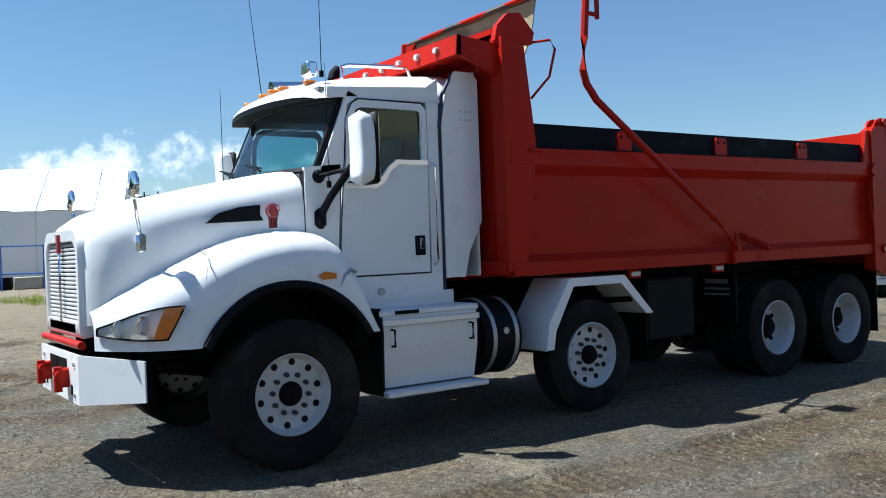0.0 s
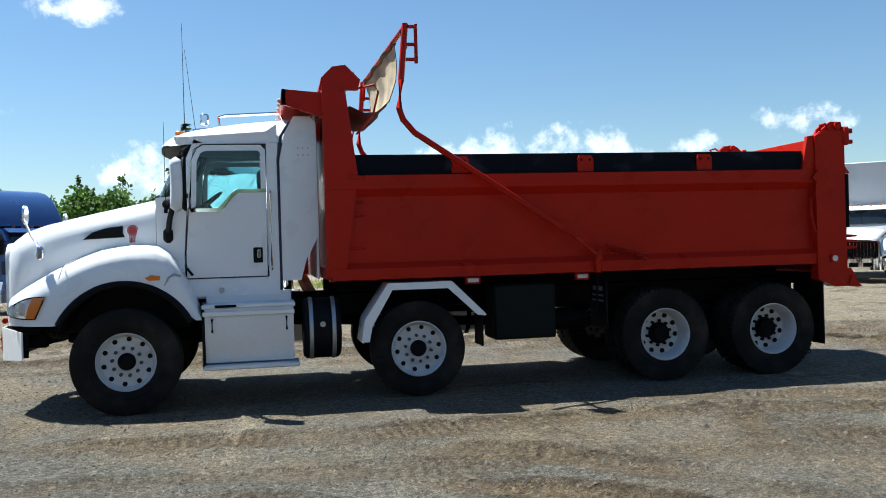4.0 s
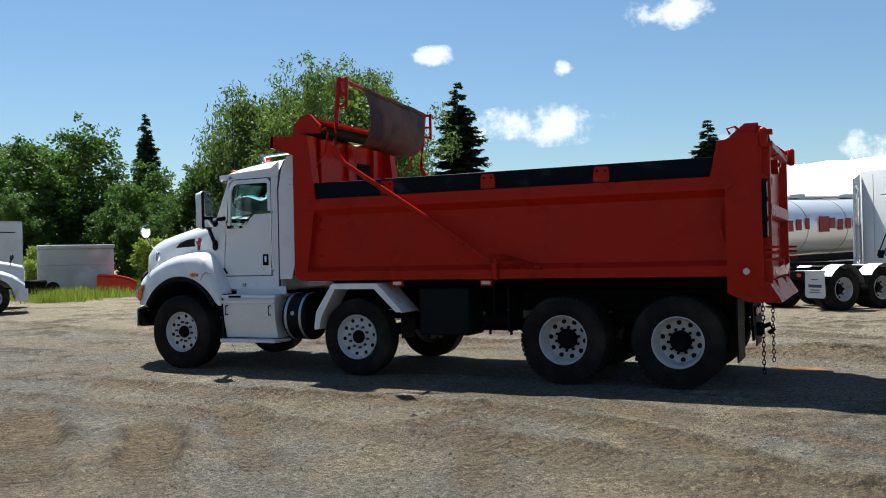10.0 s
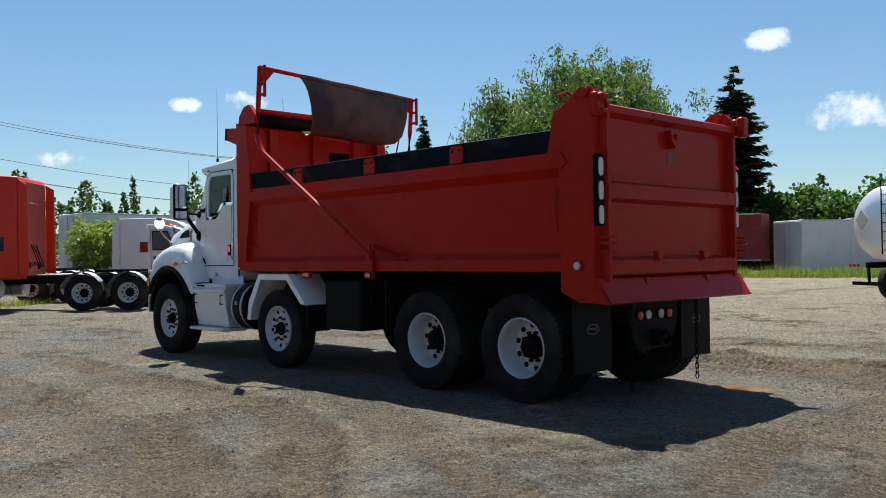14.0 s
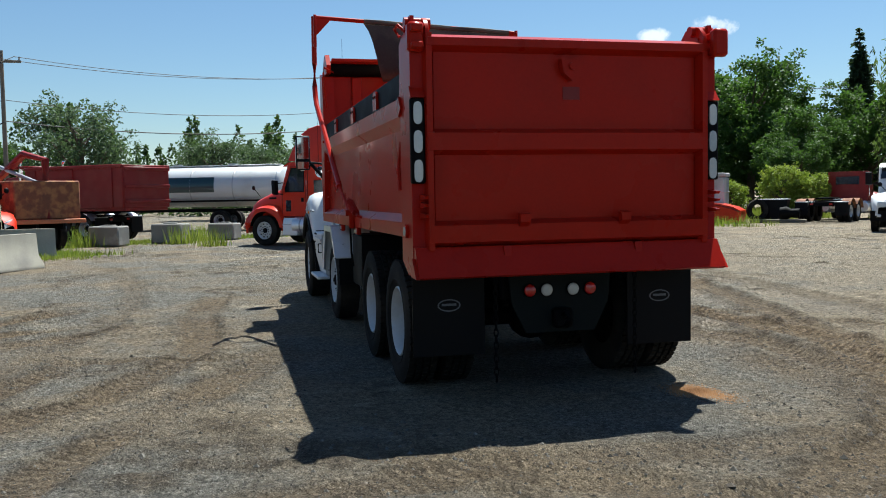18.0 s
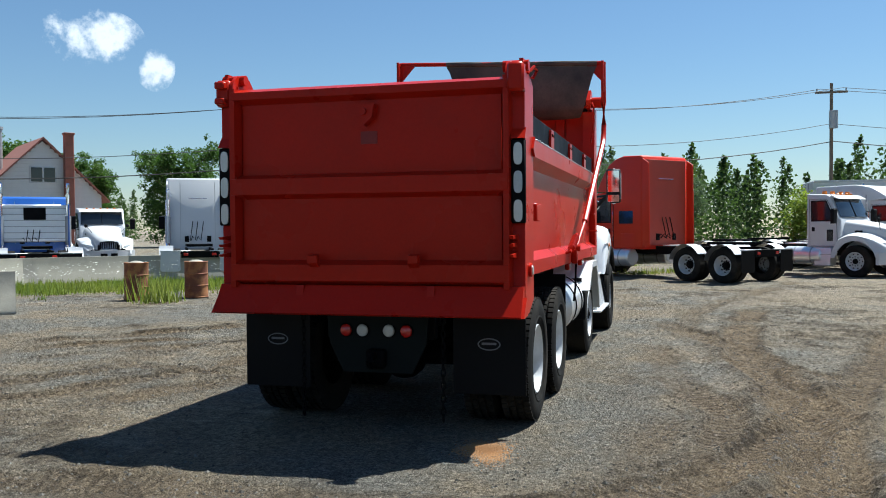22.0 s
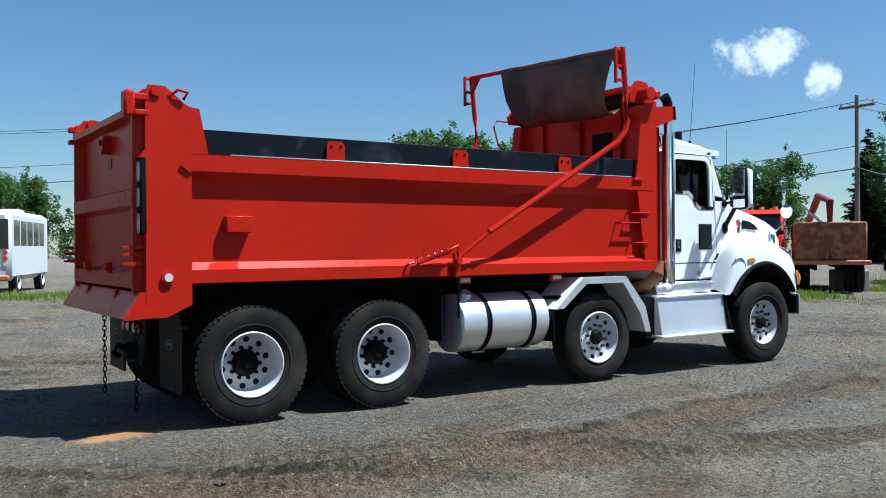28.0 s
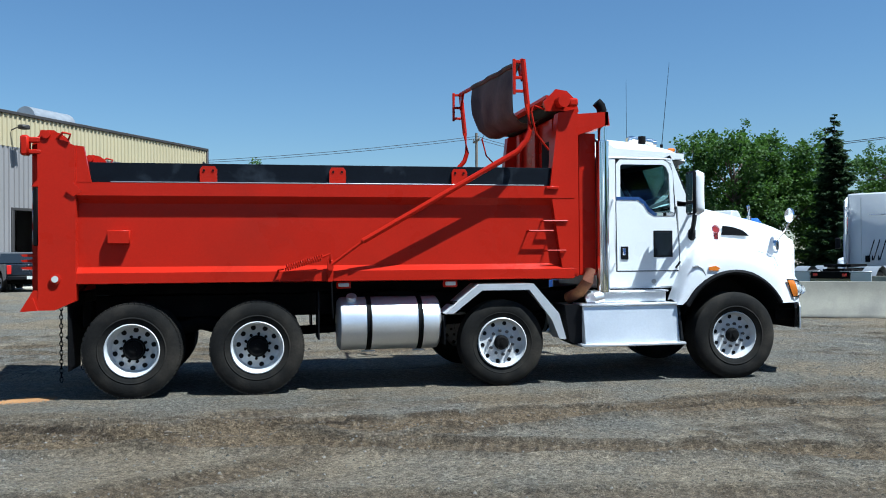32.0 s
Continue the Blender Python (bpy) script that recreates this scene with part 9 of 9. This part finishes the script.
wl = weeping(4, 17.4, 19.0)
wl.matrix_basis = pose(-28.2, 46.0, 0)
A = broadleaf(11, 10.0, 8.5, LEAF, 0.20, 26000)
B = broadleaf(12, 9.0, 7.0, LEAF, 0.18, 22000)
C = broadleaf(13, 9.0, 7.5, SILVER, 0.17, 11000)
D = broadleaf(14, 3.2, 2.6, YELLOWLEAF, 0.11, 6000, 0.05)
S1 = conifer(21, 14.0, 6.4, SPRUCE, 46, 11)
S2 = conifer(22, 10.0, 4.6, SPRUCE, 38, 10)
for t0 in (A, B, C, D, S1, S2):
    t0.matrix_basis = pose(0, 0, 0)
place(S1, -25.0, 64.0, 1.65, 0, "tall dark spruce with drooping branches", sz=1.27)
place(S2, -7.2, 96.0, 2.1, 40, "dark spruce at the edge of the yard", sz=1.68)
place(S2, -3.9, 97.0, 1.9, 120, "dark spruce at the edge of the yard", sz=1.56)
place(S2, -52.0, 52.0, 1.25, 10, "slim dark spruce above the woods", sz=1.56)
place(S1, -31.0, -41.0, 0.77, 30, "dark spruce beside the house")
place(S1, -36.5, -50.0, 0.80, 200, "dark spruce beside the house")
place(S2, -66.0, -36.0, 1.2, 90, "slim spruce behind the power line", sz=1.2)
wood = [(-47, 38, 1.15, A), (-41, 44, 1.05, B), (-36, 47, 1.1, A), (-53, 34, 0.85, B), (-45, 31, 0.66, A), (-38, 36, 0.8, B), (-31, 52, 1.0, A), (-58, 44, 1.2, A), (-34, 33, 0.55, B)]
for i, (x, y, s, t0) in enumerate(wood):
    place(t0, x, y, s, i * 77, "dense dark green broadleaf tree in a wood")
for i, (x, y, s, t0) in enumerate([(-66, -29, 1.3, A), (-70, -22, 0.8, B), (-64, -46, 1.0, A), (-30.5, -47, 1.05, B), (-26, -45, 1.0, A), (-20, -46, 0.85, B), (-48, -56, 1.0, A), (-56, -52, 1.0, B), (4.6, -58, 0.92, B), (8.3, -68, 0.8, A), (0.5, -62, 0.7, A), (13.5, -76, 0.8, B)]):
    place(t0, x, y, s, i * 61, "green broadleaf tree behind the parked lorries")
place(C, -52.0, -12.0, 1.0, 20, "pale silvery broadleaf tree beside the power line")
place(C, -58.0, -3.0, 0.75, 140, "pale silvery broadleaf tree beside the power line")
place(C, -62.0, 2.0, 0.7, 60, "pale silvery broadleaf tree beside the power line")
place(D, -25.0, 7.9, 1.05, 0, "yellow-green young tree by the fence")
place(D, -31.5, 26.5, 0.7, 90, "yellow-green bush in the weeds")
place(D, -27.6, 27.2, 0.95, 200, "yellow-green bush beside the scrap")
place(D, -26.6, 28.4, 0.8, 310, "yellow-green bush beside the scrap")
place(D, -33.5, 24.0, 0.6, 30, "yellow-green bush in the weeds")
place(D, -39.0, 29.0, 0.9, 130, "yellow-green bush in the weeds")
for t0 in (A, B, C, D, S1, S2):
    for o in (*t0.children_recursive, t0):
        bpy.data.objects.remove(o)
# far woods: rows of conifers and crowns joined
far = Shape()
rngf = random.Random(9)
gf = np.random.default_rng(9)
for i in range(520):
    a = radians(rngf.uniform(20, 200) if i < 210 else rngf.uniform(150, 200) if i > 400 else rngf.uniform(200, 380))
    d = rngf.uniform(78, 120) if i < 210 or i > 400 else rngf.uniform(120, 170)
    x, y = 4 + d * math.cos(a), d * math.sin(a)
    if i < 210 and (x > 35 or (-5 < x < 30 and y > 50)):
        d *= 1.5
        x, y = 4 + d * math.cos(a), d * math.sin(a)
    h = rngf.uniform(5.5, 9.5) * (1.0 if i < 210 or i > 400 else 0.8) * (1.2 if i % 2 else 1.0)
    w = h * rngf.uniform(0.3, 0.55)
    n_ = 380
    f = gf.random(n_) ** 0.85
    if i % 3:
        r = w * 0.62 * (1 - f) ** 0.75 * (0.75 + 0.35 * np.sin(f * h * 4.2 + i)) * np.sqrt(gf.random(n_))
    else:
        r = w * 0.75 * np.sin(np.pi * np.minimum(0.97, 0.22 + 0.78 * f)) * np.sqrt(gf.random(n_))
    an = gf.uniform(0, 6.28, n_)
    at = np.stack((x + r * np.cos(an), y + r * np.sin(an), h * f), 1)
    u = gf.normal(size=(n_, 3))
    u *= (gf.uniform(0.22, 0.5, n_) / np.linalg.norm(u, axis=1))[:, None]
    wv = np.cross(u, gf.normal(size=(n_, 3)))
    wv *= (0.17 / np.maximum(np.linalg.norm(wv, axis=1), 1e-6))[:, None]
    blades(far, at, u, wv)
solid("far_woods", far, FARLEAF, "line of distant dark green trees round the yard", "woods", kind="stuff", smooth=0)
hedge = Shape()
for q in range(16000):
    t = rngf.random()
    x, y = -30 + 22 * t + rngf.gauss(0, 0.7), 62 + 3 * t + rngf.gauss(0, 1.1)
    z = (5.6 + 1.0 * t + 0.5 * math.sin(x * 0.9) + 0.4 * math.sin(x * 2.3)) * rngf.random() ** 0.7
    u = Vector((rngf.gauss(0, 1), rngf.gauss(0, 1), rngf.gauss(0, 1))).normalized() * rngf.uniform(0.25, 0.5)
    wv = u.cross(Vector((rngf.gauss(0, 1), rngf.gauss(0, 1), rngf.gauss(0, 1)))).normalized() * 0.17
    p = Vector((x, y, z))
    hedge.add([p, p + u * 0.5 + wv, p + u, p + u * 0.5 - wv], [(0, 1, 2, 3)])
solid("hedge", hedge, LEAF, "tall dark green hedge behind the trailers", "hedge", kind="stuff", smooth=0)
dead = Shape()
rngd = random.Random(3)
def fork(p, d, L, r, n):
    q = p + d * L
    dead.cyl(p, q, r, 5, r * 0.6)
    if n:
        for k2 in range(3):
            fork(q, (d + Vector((rngd.gauss(0, 0.5), rngd.gauss(0, 0.5), rngd.uniform(-0.05, 0.35)))).normalized(), L * 0.72, r * 0.55, n - 1)
fork(Vector((0, 0, -0.1)), Vector((0, 0, 1)), 2.2, 0.14, 5)
dt = thing("bare_tree", "leafless grey tree behind white trailers", "tree", pose(-14.0, -46.0, 0))
part("bare_crown", dead, DEADWOOD, dt, smooth=0)

# ---- grass and weeds ----
gs = Shape()
rngg = random.Random(8)
def tuft(x, y, h, n):
    for q in range(n):
        a = rngg.uniform(0, 6.28)
        px, py = x + rngg.gauss(0, 0.18), y + rngg.gauss(0, 0.18)
        hh = h * rngg.uniform(0.5, 1.2)
        dx, dy = math.cos(a), math.sin(a)
        gs.add([(px - dy * 0.016, py + dx * 0.016, 0), (px + dy * 0.016, py - dx * 0.016, 0), (px + dx * hh * 0.35, py + dy * hh * 0.35, hh)], [(0, 1, 2)])
strips = [((-24.5, 0.2), (-17.6, -10.4), 1.3, 0.16, 520), ((-10.2, -10.2), (-6.5, -15.2), 3.2, 0.20, 900), ((-6.5, -15.2), (0.5, -18.2), 2.2, 0.26, 700), ((-14.5, -7.0), (-10.2, -10.2), 1.8, 0.18, 420), ((0.5, -21.0), (9.5, -25.5), 3.0, 0.22, 520), ((-38, 30), (-22, 17), 4.0, 0.45, 900), ((-45, 40), (-28, 27), 4.0, 0.55, 700), ((-14, 40), (-5, 44), 3.0, 0.6, 420), ((-20, 4), (-17, 0.5), 0.8, 0.22, 60), ((-21, 14), (-24, 19), 2.0, 0.5, 200), ((3.0, 30), (16, 30), 5, 0.3, 200)]
for (xa, ya), (xb, yb), wd, h, n in strips:
    for i in range(n):
        t = rngg.random()
        off = rngg.gauss(0, 0.4) * wd
        L = math.hypot(xb - xa, yb - ya)
        tuft(xa + (xb - xa) * t - (yb - ya) / L * off, ya + (yb - ya) * t + (xb - xa) / L * off, h * rngg.uniform(0.4, 1.3), 12)
for x, y in ((-19.0, -7.6), (-19.6, -4.0), (-21.4, -3.6), (-3.2, -9.4), (-17.0, -3.0), (18.3, 3.2)):
    for q in range(12):
        tuft(x + rngg.gauss(0, 0.25), y + rngg.gauss(0, 0.25), 0.7 if x < 0 else 0.5, 12)
solid("grass", gs, GRASS, "tufts of yellow-green roadside grass and weeds", "grass", kind="stuff", smooth=0)
fl_ = Shape()
for i in range(420):
    t = rngg.random()
    x, y = -11.0 + 12.0 * t + rngg.gauss(0, 0.9), -12.5 - 6.5 * t + rngg.gauss(0, 0.9)
    z = rngg.uniform(0.35, 0.75)
    fl_.add([(x - 0.035, y, z), (x, y - 0.035, z + 0.01), (x + 0.035, y, z), (x, y + 0.035, z + 0.01)], [(0, 1, 2, 3)])
solid("daisies", fl_, DAISY, "small white daisies among the roadside grass", "flowers", kind="stuff", smooth=0)
